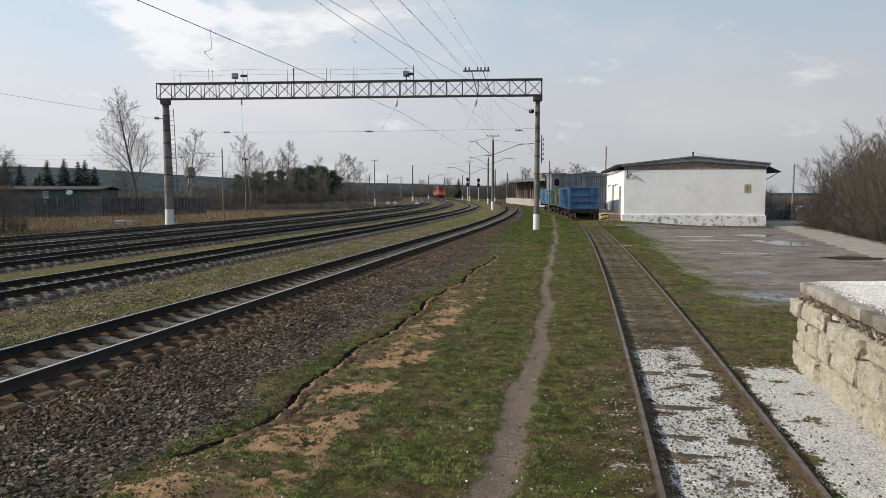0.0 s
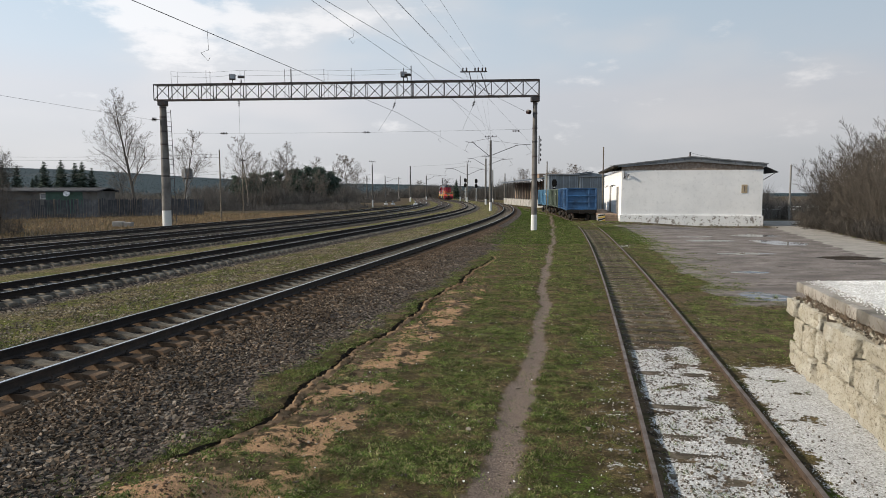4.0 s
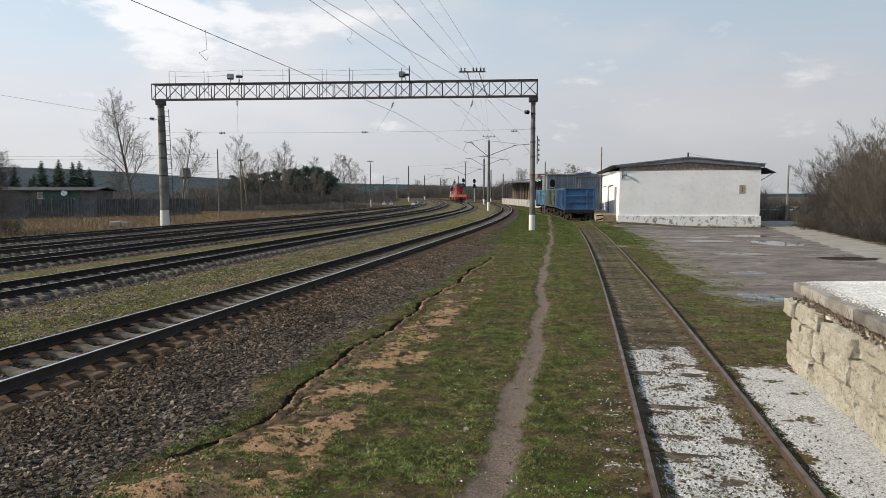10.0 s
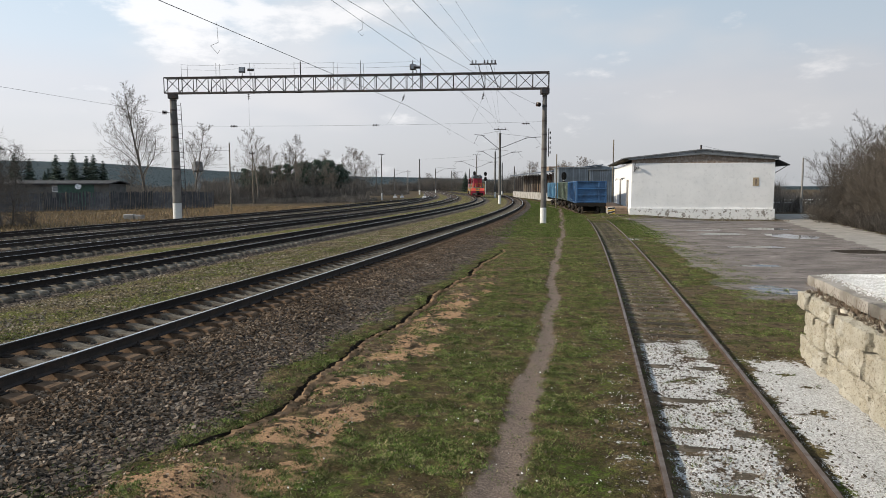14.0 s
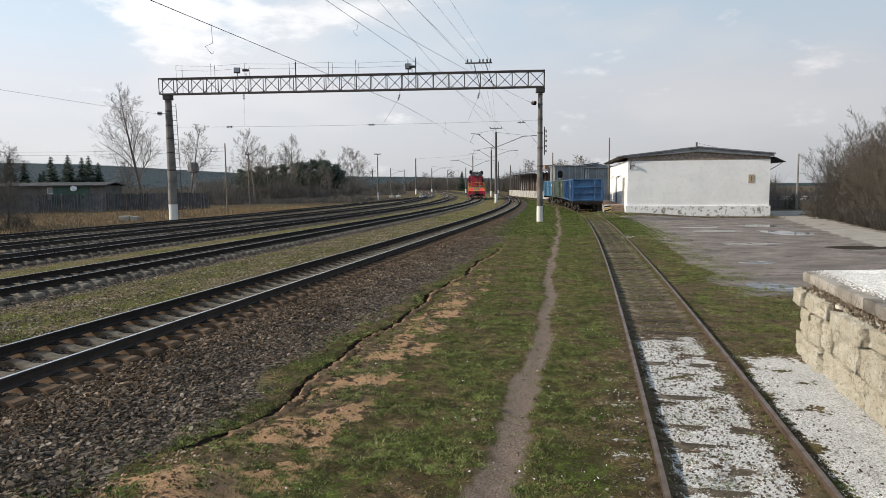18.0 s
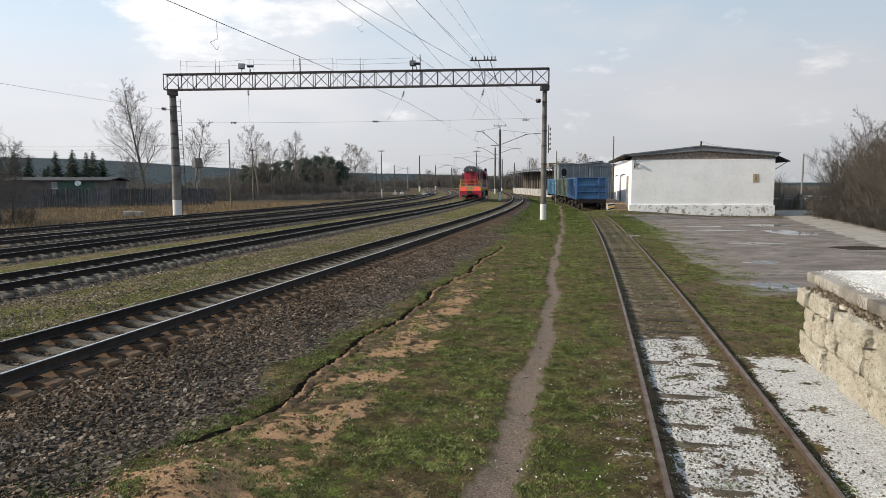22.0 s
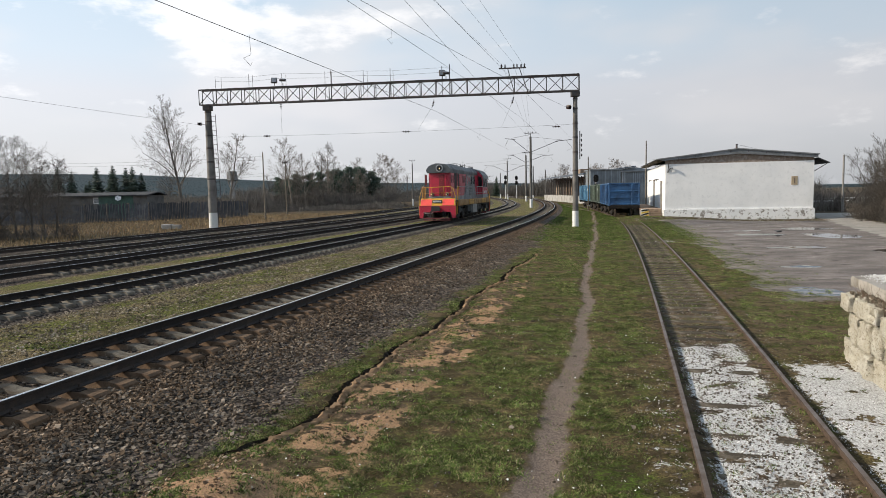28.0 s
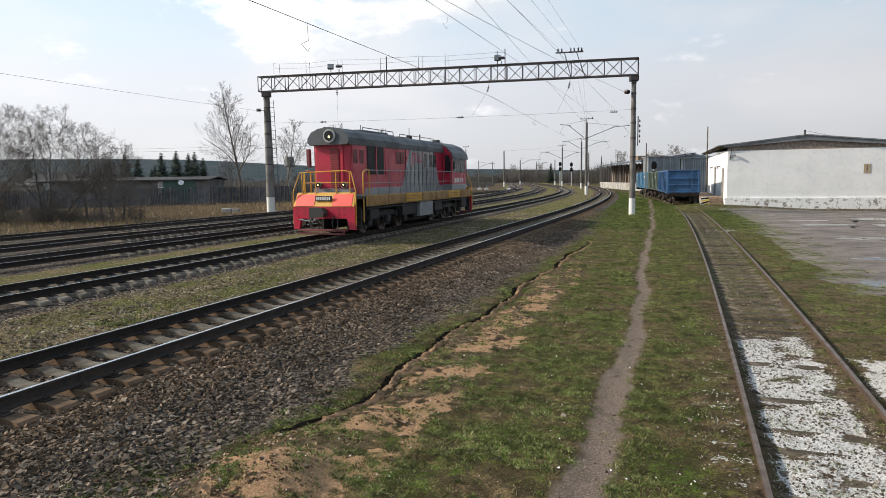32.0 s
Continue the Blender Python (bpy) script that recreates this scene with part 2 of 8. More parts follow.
# ---- mesh helpers ----
class Build:
    """Collects vertices and faces of one mesh."""

    def __init__(self):
        self.v, self.f, self.m = [], [], []

    def add(self, verts, faces, mat=0):
        n = len(self.v)
        self.v.extend(tuple(p) for p in verts)
        self.f.extend(tuple(i + n for i in f) for f in faces)
        self.m.extend([mat] * len(faces))
        return self

    def box(self, x0, x1, y0, y1, z0, z1, c=0.0, mat=0, m=None):
        """A box; c: width of its chamfered edges."""
        if c <= 0:
            v = [(x, y, z) for z in (z0, z1) for y in (y0, y1) for x in (x0, x1)]
            f = [(0, 2, 3, 1), (4, 5, 7, 6), (0, 1, 5, 4), (2, 6, 7, 3), (0, 4, 6, 2), (1, 3, 7, 5)]
        else:
            c = min(c, 0.45 * (x1 - x0), 0.45 * (y1 - y0), 0.45 * (z1 - z0))
            v, ids = [], {}
            for k, (z, sz) in enumerate(((z0, 1), (z1, -1))):
                for j, (y, sy) in enumerate(((y0, 1), (y1, -1))):
                    for i, (x, sx) in enumerate(((x0, 1), (x1, -1))):
                        for a in range(3):
                            ids[i, j, k, a] = len(v)
                            v.append((x + sx * c * (a != 0), y + sy * c * (a != 1), z + sz * c * (a != 2)))
            f = []
            for a in range(3):
                p, q = (a + 1) % 3, (a + 2) % 3
                for s in (0, 1):
                    ring = []
                    for u, w in ((0, 0), (1, 0), (1, 1), (0, 1)):
                        key = [0, 0, 0]
                        key[a], key[p], key[q] = s, u, w
                        ring.append(ids[(*key, a)])
                    f.append(tuple(ring if s else ring[::-1]))
                for u in (0, 1):
                    for w in (0, 1):
                        k0, k1 = [0, 0, 0], [0, 0, 0]
                        k0[a], k1[a] = 0, 1
                        k0[p] = k1[p] = u
                        k0[q] = k1[q] = w
                        quad = (ids[(*k0, p)], ids[(*k1, p)], ids[(*k1, q)], ids[(*k0, q)])
                        f.append(quad if (u + w) % 2 else quad[::-1])
            for i in (0, 1):
                for j in (0, 1):
                    for k in (0, 1):
                        tri = tuple(ids[i, j, k, a] for a in range(3))
                        f.append(tri if (i + j + k) % 2 else tri[::-1])
        if m is not None:
            v = [m @ Vector(p) for p in v]
        return self.add(v, f, mat)

    def tube(self, pts, radii, sides=8, mat=0, caps=True):
        """A round bar along points; radii: one, or one for each point."""
        pts = [Vector(p) for p in pts]
        radii = [radii] * len(pts) if isinstance(radii, (int, float)) else radii
        v, f = [], []
        side = None
        for i, p in enumerate(pts):
            d = (pts[min(i + 1, len(pts) - 1)] - pts[max(i - 1, 0)]).normalized()
            if side is None:
                side = d.orthogonal().normalized()
            side = (side - d * side.dot(d)).normalized()
            up = d.cross(side)
            for k in range(sides):
                a = 2 * math.pi * k / sides
                v.append(p + (side * math.cos(a) + up * math.sin(a)) * radii[i])
        for i in range(len(pts) - 1):
            for k in range(sides):
                a, b = i * sides + k, i * sides + (k + 1) % sides
                f.append((a, b, b + sides, a + sides))
        if caps:
            f.append(tuple(range(sides))[::-1])
            f.append(tuple(range((len(pts) - 1) * sides, len(pts) * sides)))
        return self.add(v, f, mat)

    def bar(self, a, b, w, h=None, mat=0):
        """A straight bar of rectangular section between two points."""
        a, b, h = Vector(a), Vector(b), h or w
        d = (b - a).normalized()
        up = Vector((0, 0, 1)) if abs(d.z) < 0.95 else Vector((0, 1, 0))
        s = d.cross(up).normalized()
        u = s.cross(d)
        v = [p + s * i * w / 2 + u * j * h / 2 for p in (a, b) for i, j in ((-1, -1), (1, -1), (1, 1), (-1, 1))]
        return self.add(v, [(0, 1, 2, 3), (7, 6, 5, 4), (0, 4, 5, 1), (1, 5, 6, 2), (2, 6, 7, 3), (3, 7, 4, 0)], mat)

    def sweep(self, section, path, mats=None, caps=True):
        """A closed section (offset to the right, height) carried along a path of (point, right vector)."""
        n, v, f, mm = len(section), [], [], []
        for p, r in path:
            for o, z in section:
                v.append((p[0] + r[0] * o, p[1] + r[1] * o, p[2] + z))
        for i in range(len(path) - 1):
            for k in range(n):
                a, b = i * n + k, i * n + (k + 1) % n
                f.append((a, b, b + n, a + n))
                mm.append(mats[k] if mats else 0)
        if caps:
            f += [tuple(range(n))[::-1], tuple(range((len(path) - 1) * n, len(path) * n))]
            mm += [0, 0]
        base = len(self.v)
        self.v.extend(v)
        self.f.extend(tuple(i + base for i in q) for q in f)
        self.m.extend(mm)
        return self

    def prism(self, outline, y0, y1, mat=0, axis=1):
        """An outline of (a, b) drawn out along an axis: 1 gives (a, y, b), 0 gives (x, a, b), 2 gives (a, b, z)."""
        put = {0: lambda a, b, t: (t, a, b), 1: lambda a, b, t: (a, t, b), 2: lambda a, b, t: (a, b, t)}[axis]
        n = len(outline)
        v = [put(a, b, y0) for a, b in outline] + [put(a, b, y1) for a, b in outline]
        f = [(i, (i + 1) % n, (i + 1) % n + n, i + n) for i in range(n)] + [tuple(range(n))[::-1], tuple(range(n, 2 * n))]
        return self.add(v, f, mat)

    def mesh(self, name, mats, smooth=False):
        me = bpy.data.meshes.new(name)
        me.from_pydata([tuple(p) for p in self.v], [], self.f)
        for m in mats if isinstance(mats, (list, tuple)) else [mats]:
            me.materials.append(m)
        if max(self.m, default=0) > 0:
            me.polygons.foreach_set("material_index", self.m)
        bm = bmesh.new()
        bm.from_mesh(me)
        bmesh.ops.recalc_face_normals(bm, faces=bm.faces)
        bm.to_mesh(me)
        bm.free()
        if smooth:
            me.shade_smooth()
            me.set_sharp_from_angle(angle=radians(40))
        return me


def part(name, b, mats, parent=None, label="", m=None, smooth=False):
    """One mesh object under a thing or under a part."""
    ob = new(name, b if isinstance(b, bpy.types.Mesh) else b.mesh(name, mats, smooth))
    if parent is not None:
        ob.parent = parent
    if m is not None:
        ob.matrix_basis = m
    return tagged(ob, label)


def thing(name, label, category, m=None, group="", kind=""):
    ob = new(name)
    if m is not None:
        ob.matrix_basis = m
    return tagged(ob, label, category, group, kind)


def big_mesh(name, verts, faces, mats, flat=True):
    """A mesh from arrays, for stuff of many pieces; faces all of one length."""
    me = bpy.data.meshes.new(name)
    verts, faces = np.asarray(verts, np.float32), np.asarray(faces, np.int32)
    me.vertices.add(len(verts))
    me.vertices.foreach_set("co", verts.ravel())
    k = faces.shape[1]
    me.loops.add(faces.size)
    me.loops.foreach_set("vertex_index", faces.ravel())
    me.polygons.add(len(faces))
    me.polygons.foreach_set("loop_start", np.arange(0, faces.size, k, dtype=np.int32))
    me.update(calc_edges=True)
    me.validate()
    if flat:
        me.shade_flat()
    for m in mats if isinstance(mats, (list, tuple)) else [mats]:
        me.materials.append(m)
    return me


def island_material(name, stops, rough=0.9, clump=0.0):
    """Each loose piece takes its own tone from the ramp; patches of about a metre, and clumps a hand wide, shift it."""
    m, nt, b = shader(name)
    r = nt.nodes.new("ShaderNodeNewGeometry").outputs["Random Per Island"]
    col = ramp_nodes(nt, r, stops)
    co = nt.nodes.new("ShaderNodeTexCoord").outputs["Object"]
    value = map_range(nt, noise_node(nt, co, 0.9, 4), 0.3, 0.7, 0.7, 1.25)
    if clump:
        mul = nt.nodes.new("ShaderNodeMath")
        mul.operation = "MULTIPLY"
        nt.links.new(value, mul.inputs[0])
        nt.links.new(map_range(nt, noise_node(nt, co, 4.5, 5, 0.7), 0.36, 0.64, 1 - clump, 1 + clump), mul.inputs[1])
        value = mul.outputs[0]
    hsv = nt.nodes.new("ShaderNodeHueSaturation")
    nt.links.new(value, hsv.inputs["Value"])
    nt.links.new(col, hsv.inputs["Color"])
    nt.links.new(hsv.outputs[0], b.inputs["Base Color"])
    b.inputs["Roughness"].default_value = rough
    b.inputs["Specular IOR Level"].default_value = 0.12
    return m


CUBE = np.array([(x, y, z) for z in (-1, 1) for y in (-1, 1) for x in (-1, 1)], float)
OCTA = np.array([(1, 0, 0), (-1, 0, 0), (0, 1, 0), (0, -1, 0), (0, 0, 1), (0, 0, -1)], float) * 1.15
OCTA_F = np.array([(0, 2, 4), (2, 1, 4), (1, 3, 4), (3, 0, 4), (2, 0, 5), (1, 2, 5), (3, 1, 5), (0, 3, 5)])
CUBE_F = np.array([(0, 2, 3, 1), (4, 5, 7, 6), (0, 1, 5, 4), (2, 6, 7, 3), (0, 4, 6, 2), (1, 3, 7, 5)])



# ---- plan of the tracks ----
def smooth(a, b, x):
    t = np.clip((x - a) / (b - a), 0, 1)
    return t * t * (3 - 2 * t)


# centre line: x = a + b y - c (y - y0)^2 from y0 to y1, straight after; rail top at z, rising far off
TRACKS = {
    1: (-8.794, 0.220, 0.00089, 41.9, 200, 0.523),
    2: (-15.55, 0.214, 0.00098, 47.0, 205, 0.59),
    3: (-22.374, 0.230, 0.001083, 48.8, 185, 0.56),
    4: (-27.67, 0.230, 0.001083, 48.8, 180, 0.53),
    5: (-33.60, 0.230, 0.001083, 48.8, 170, 0.50),
}


def track_x(k, y):
    a, b, c, y0, y1, _ = TRACKS[k]
    s = np.maximum(0, np.minimum(y, y1) - y0)
    x = a + b * y - c * s**2 - 2 * c * max(0, y1 - y0) * np.maximum(0, y - y1)
    if k == 2:
        x = x + 0.5 * np.exp(-(((y - 118) / 28) ** 2))
    return x + (6.0 * smooth(95, 165, y) if k == 5 else 0)


def track_z(k, y):
    return TRACKS[k][5] + 0.0028 * np.maximum(0, y - 100)


def siding_x(y):
    return 1.60 + 0.2245 * y - 0.00047 * y * y - 0.0009 * np.maximum(0, np.minimum(y, 125) - 50) ** 2 - 0.135 * np.maximum(0, y - 125)


def ripple(x, y, size, seed):
    """Cheap uneven field in -1..1 from a few waves."""
    rng = np.random.default_rng(seed)
    out = 0
    for _ in range(7):
        a, p, f = rng.uniform(0, math.pi), rng.uniform(0, 6.3), rng.uniform(0.6, 1.7) / size
        out = out + np.sin((x * np.cos(a) + y * np.sin(a)) * f * 2 * math.pi + p)
    return out / 4.0


def trench_x(y):
    return track_x(1, y) + 4.42 + 0.10 * np.sin(y * 0.9) + 0.06 * np.sin(y * 2.3) - 0.9 * smooth(9, 5, y)


def path_x(y):
    return np.interp(y, (-20, 6.5, 8.5, 11.6, 16.5, 22.8, 30.5, 40.9, 61.8, 90), (-5.4, 0.45, 0.92, 1.62, 2.56, 3.62, 4.95, 7.0, 10.5, 15.0)) + 0.05 * np.sin(y * 1.1) + 0.06 * np.sin(y * 0.43 + 1.0) * smooth(12, 20, y)


def ground_z(x, y):
    x, y = np.asarray(x, float), np.asarray(y, float)
    d = x - track_x(1, y)
    z = 0.24 * smooth(3.6, 1.2, d) + 0.0030 * np.maximum(0, np.minimum(y, 400) - 90) * smooth(40, 25, d) * smooth(70, 110, y)
    for k in TRACKS:
        top = track_z(k, np.minimum(y, 400)) - (0.395 if k == 1 else 0.29)
        off = np.abs(x - track_x(k, y))
        z = np.maximum(z, np.minimum(top, top - (off - 1.45) * (0.24 if k == 1 else 0.45)))
    z = z + 0.40 * smooth(8, 0, np.hypot((x - 17.0) / 1.0, (y - 65) / 1.6))
    near = smooth(60, 30, y) * smooth(-12, -8, x)
    side = x - siding_x(y)
    calm = smooth(0.9, 1.3, np.abs(side)) * near
    z = z + calm * (0.018 * ripple(x, y, 1.1, 3) + 0.012 * ripple(x, y, 0.5, 4))
    t = x - trench_x(y)
    z = z - 0.10 * smooth(0.16, 0.03, np.abs(t + 0.03)) * smooth(34, 20, y) * smooth(7, 9, y)
    z = z + 0.03 * smooth(0.75, 0.25, np.abs(t - 0.6)) * smooth(34, 20, y)
    z = z + 0.20 * smooth(0.9, 0.1, np.hypot(x + 2.75, y - 6.2)) 
    z = z - 0.035 * smooth(0.30, 0.08, np.abs(x - path_x(y))) * near
    z = z - (0.026 + 0.012 * smooth(12.6, 14.0, y)) * smooth(0.78, 0.62, np.abs(side)) * smooth(100, 90, y) + 0.020 * ripple(x, y, 0.8, 14) * smooth(0.75, 0.6, np.abs(side)) * smooth(40, 20, y)
    far = np.hypot(x, y - 150)
    hill = smooth(450, 1700, far) * (27 + 5 * ripple(x, y, 900, 9) + 29 * smooth(-0.08, -0.5, x / (np.abs(y) + 200))) * smooth(0.35, -0.1, x / (np.abs(y) + 200))
    return z + np.maximum(0, hill)


def path_of(fx, fz, y0, y1, step):
    ys = []
    y = y0
    while y < y1:
        ys.append(y)
        y += step * (1 if y < 60 else 3)
    ys = np.array(ys + [y1])
    xs, zs = fx(ys), fz(ys) if callable(fz) else np.full_like(ys, fz)
    dx = (fx(ys + 0.05) - fx(ys - 0.05)) / 0.1
    n = np.hypot(1, dx)
    return [((x, y, z), (1 / w, -s / w)) for x, y, z, s, w in zip(xs, ys, zs, dx, n)]

def grid_axis(lo, dense_lo, dense_hi, hi, step, grow):
    mid = list(np.arange(dense_lo, dense_hi, step))
    up, s = [dense_hi], step
    while up[-1] < hi:
        s *= grow
        up.append(up[-1] + s)
    down, s = [], step
    p = dense_lo
    while p > lo:
        s *= grow
        p -= s
        down.append(p)
    return np.array(down[::-1] + mid + up)


# puddles in the yard: centre and half axes
PUDDLES = ((19.4, 31.0, 1.5, 1.0), (22.7, 47.5, 1.7, 1.3), (20.9, 40.6, 1.3, 2.2), (17.4, 42.5, 1.7, 0.7), (17.8, 46.5, 1.6, 0.45), (9.7, 19.6, 0.7, 0.9), (13.5, 50.5, 1.4, 0.5), (15.5, 33.5, 1.6, 0.5), (12.0, 25.5, 0.8, 0.4))


def ground_sheet():
    xs = grid_axis(-3000, -9, 9, 3000, 0.13, 1.045)
    ys = grid_axis(-600, 5.5, 26, 4500, 0.13, 1.03)
    gx, gy = np.meshgrid(xs, ys)
    gz = ground_z(gx, gy)
    nx, ny = len(xs), len(ys)
    verts = np.stack([gx, gy, gz], -1).reshape(-1, 3)
    i = np.arange(nx * ny).reshape(ny, nx)
    faces = np.stack([i[:-1, :-1], i[:-1, 1:], i[1:, 1:], i[1:, :-1]], -1).reshape(-1, 4)
    me = big_mesh("ground", verts, faces, M["ground"], False)
    x, y = gx.ravel(), gy.ravel()
    d1 = x - track_x(1, y)
    ballast = np.zeros_like(x)
    for k in TRACKS:
        off = np.abs(x - track_x(k, y))
        ballast = np.maximum(ballast, smooth(2.2, 1.4, off))
    ballast = np.maximum(ballast, smooth(4.5, 3.0, np.abs(d1 - 0.1) + 0.35 * ripple(x, y, 3.0, 5) + 1.7 * smooth(34, 62, y)) * smooth(-2.1, -1.6, d1))
    # mask between the rails where the sleeper gaps are coloured as shaded
    crib_shade = np.zeros_like(x)
    for k in (1, 2):
        crib_shade = np.maximum(crib_shade, smooth(1.35, 1.05, np.abs(x - track_x(k, y))))
    between = smooth(3, 0, d1) * smooth(-4.5, -2, x - track_x(5, y))
    side = x - siding_x(y)
    path = smooth(0.42 - 0.14 * smooth(8, 16, y), 0.02, np.abs(x - path_x(y) + 0.08 * ripple(x, y, 0.8, 55))) * (0.95 - 0.2 * smooth(12, 40, y))
    lime = smooth(13.9, 12.6, y) * smooth(0.70, 0.56, np.abs(side)) * (0.92 - 0.36 * smooth(0.36, 0.0, np.abs(side - 0.05)) * smooth(9.5, 11.5, y))
    lime = np.maximum(lime, 0.62 * smooth(1.25, 0.5, np.hypot((x - 10.2) / 1.3, (y - 38.5) / 1.2)))
    lime = np.maximum(lime, smooth(12.3, 10.8, y) * smooth(0.85, 1.2, side) * smooth(5.5, 3.5, side) * 0.90)
    lime = np.maximum(lime, smooth(12.5, 9.0, y) * smooth(-1.6, -1.25, side) * smooth(-0.75, -0.95, side) * (0.26 - 0.18 * np.cos((y - 4.5) * 2 * math.pi / 0.605)))
    lime = lime * (1 - 0.45 * smooth(0.15, 0.75, ripple(x, y, 1.1, 12))) * (1 - 0.5 * smooth(0.44, 0.56, side) * smooth(0.8, 0.6, side))
    yard = smooth(2.0, 3.0, side + 0.4 * ripple(x, y, 4, 8)) * smooth(16.5, 19.5, y + 0.25 * ripple(x, y, 5, 18)) * smooth(61.0, 58.5, y + 0.17 * (x - 17)) * smooth(60, 45, x)
    soil = 0.56 * smooth(0.75, 1.3, side) * smooth(9, 6, side) * smooth(11, 12.5, y) * smooth(26, 19, y)
    soil = np.maximum(soil, 0.60 * smooth(1.2, 0.3, np.abs(x - trench_x(y) - 0.75)) * smooth(40, 18, y))
    soil = np.maximum(soil, (0.62 - 0.16 * smooth(15, 26, y)) * smooth(1.35, 0.8, np.abs(side)))
    soil = np.maximum(soil, 0.46 * smooth(5.0, 4.0, d1) * smooth(3.4, 4.0, d1) * smooth(50, 36, y))
    sand = smooth(1.15, 0.25, np.abs(d1 - 5.2 + 0.25 * ripple(x, y, 4, 6))) * (0.35 + 0.65 * smooth(34, 14, y)) * (0.56 + 0.30 * ripple(x, y, 1.2, 15))
    sand = np.maximum(sand, 0.72 * smooth(1.4, 0.4, np.hypot(x + 2.6, y - 6.3)))
    # shade inside the narrow crack, laid on as a ground colour mask
    crack_shade = (0.55 + 0.35 * ripple(x, y, 1.4, 27)) * smooth(0.16, 0.02, np.abs(x - trench_x(y) - 0.02)) * smooth(40, 26, y) * smooth(6.5, 9, y)
    wet = np.zeros_like(x)
    for px, py, ax, ay in PUDDLES:
        wet = np.maximum(wet, smooth(1.35, 0.65, np.hypot((x - px) / ax, (y - py) / ay)))
    lane = (x - 24.9) * 0.95 - (y - 40.0) * 0.313
    road = smooth(1.7, 1.2, np.abs(lane)) * smooth(75, 68, y)
    road = np.maximum(road, smooth(3.4, 3.0, np.abs(y - 70 + 0.2 * (x - 33))) * smooth(29, 31, x) * smooth(90, 80, x))
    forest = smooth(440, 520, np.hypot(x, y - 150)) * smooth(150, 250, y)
    meadow = smooth(-3.0, -5.5, x - track_x(5, y)) * smooth(340, 260, y)
    yard = yard * smooth(2.2, 1.4, lane)
    meadow = np.maximum(meadow, smooth(64, 70, y + 0.17 * (x - 17)) * smooth(26, 30, x))
    for name, values in (("ballast", ballast), ("between", between), ("path", path), ("lime", lime), ("yard", yard), ("sand", sand), ("crack_shade", crack_shade), ("road", road), ("soil", soil), ("meadow", meadow), ("wet", wet), ("forest", forest), ("crib_shade", crib_shade)):
        at = me.attributes.new(name, "FLOAT", "POINT")
        at.data.foreach_set("value", values.astype(np.float32))
    return tagged(new("ground", me), "uneven spring grass, ballast and bare soil beside the tracks", "ground", "", "structure")


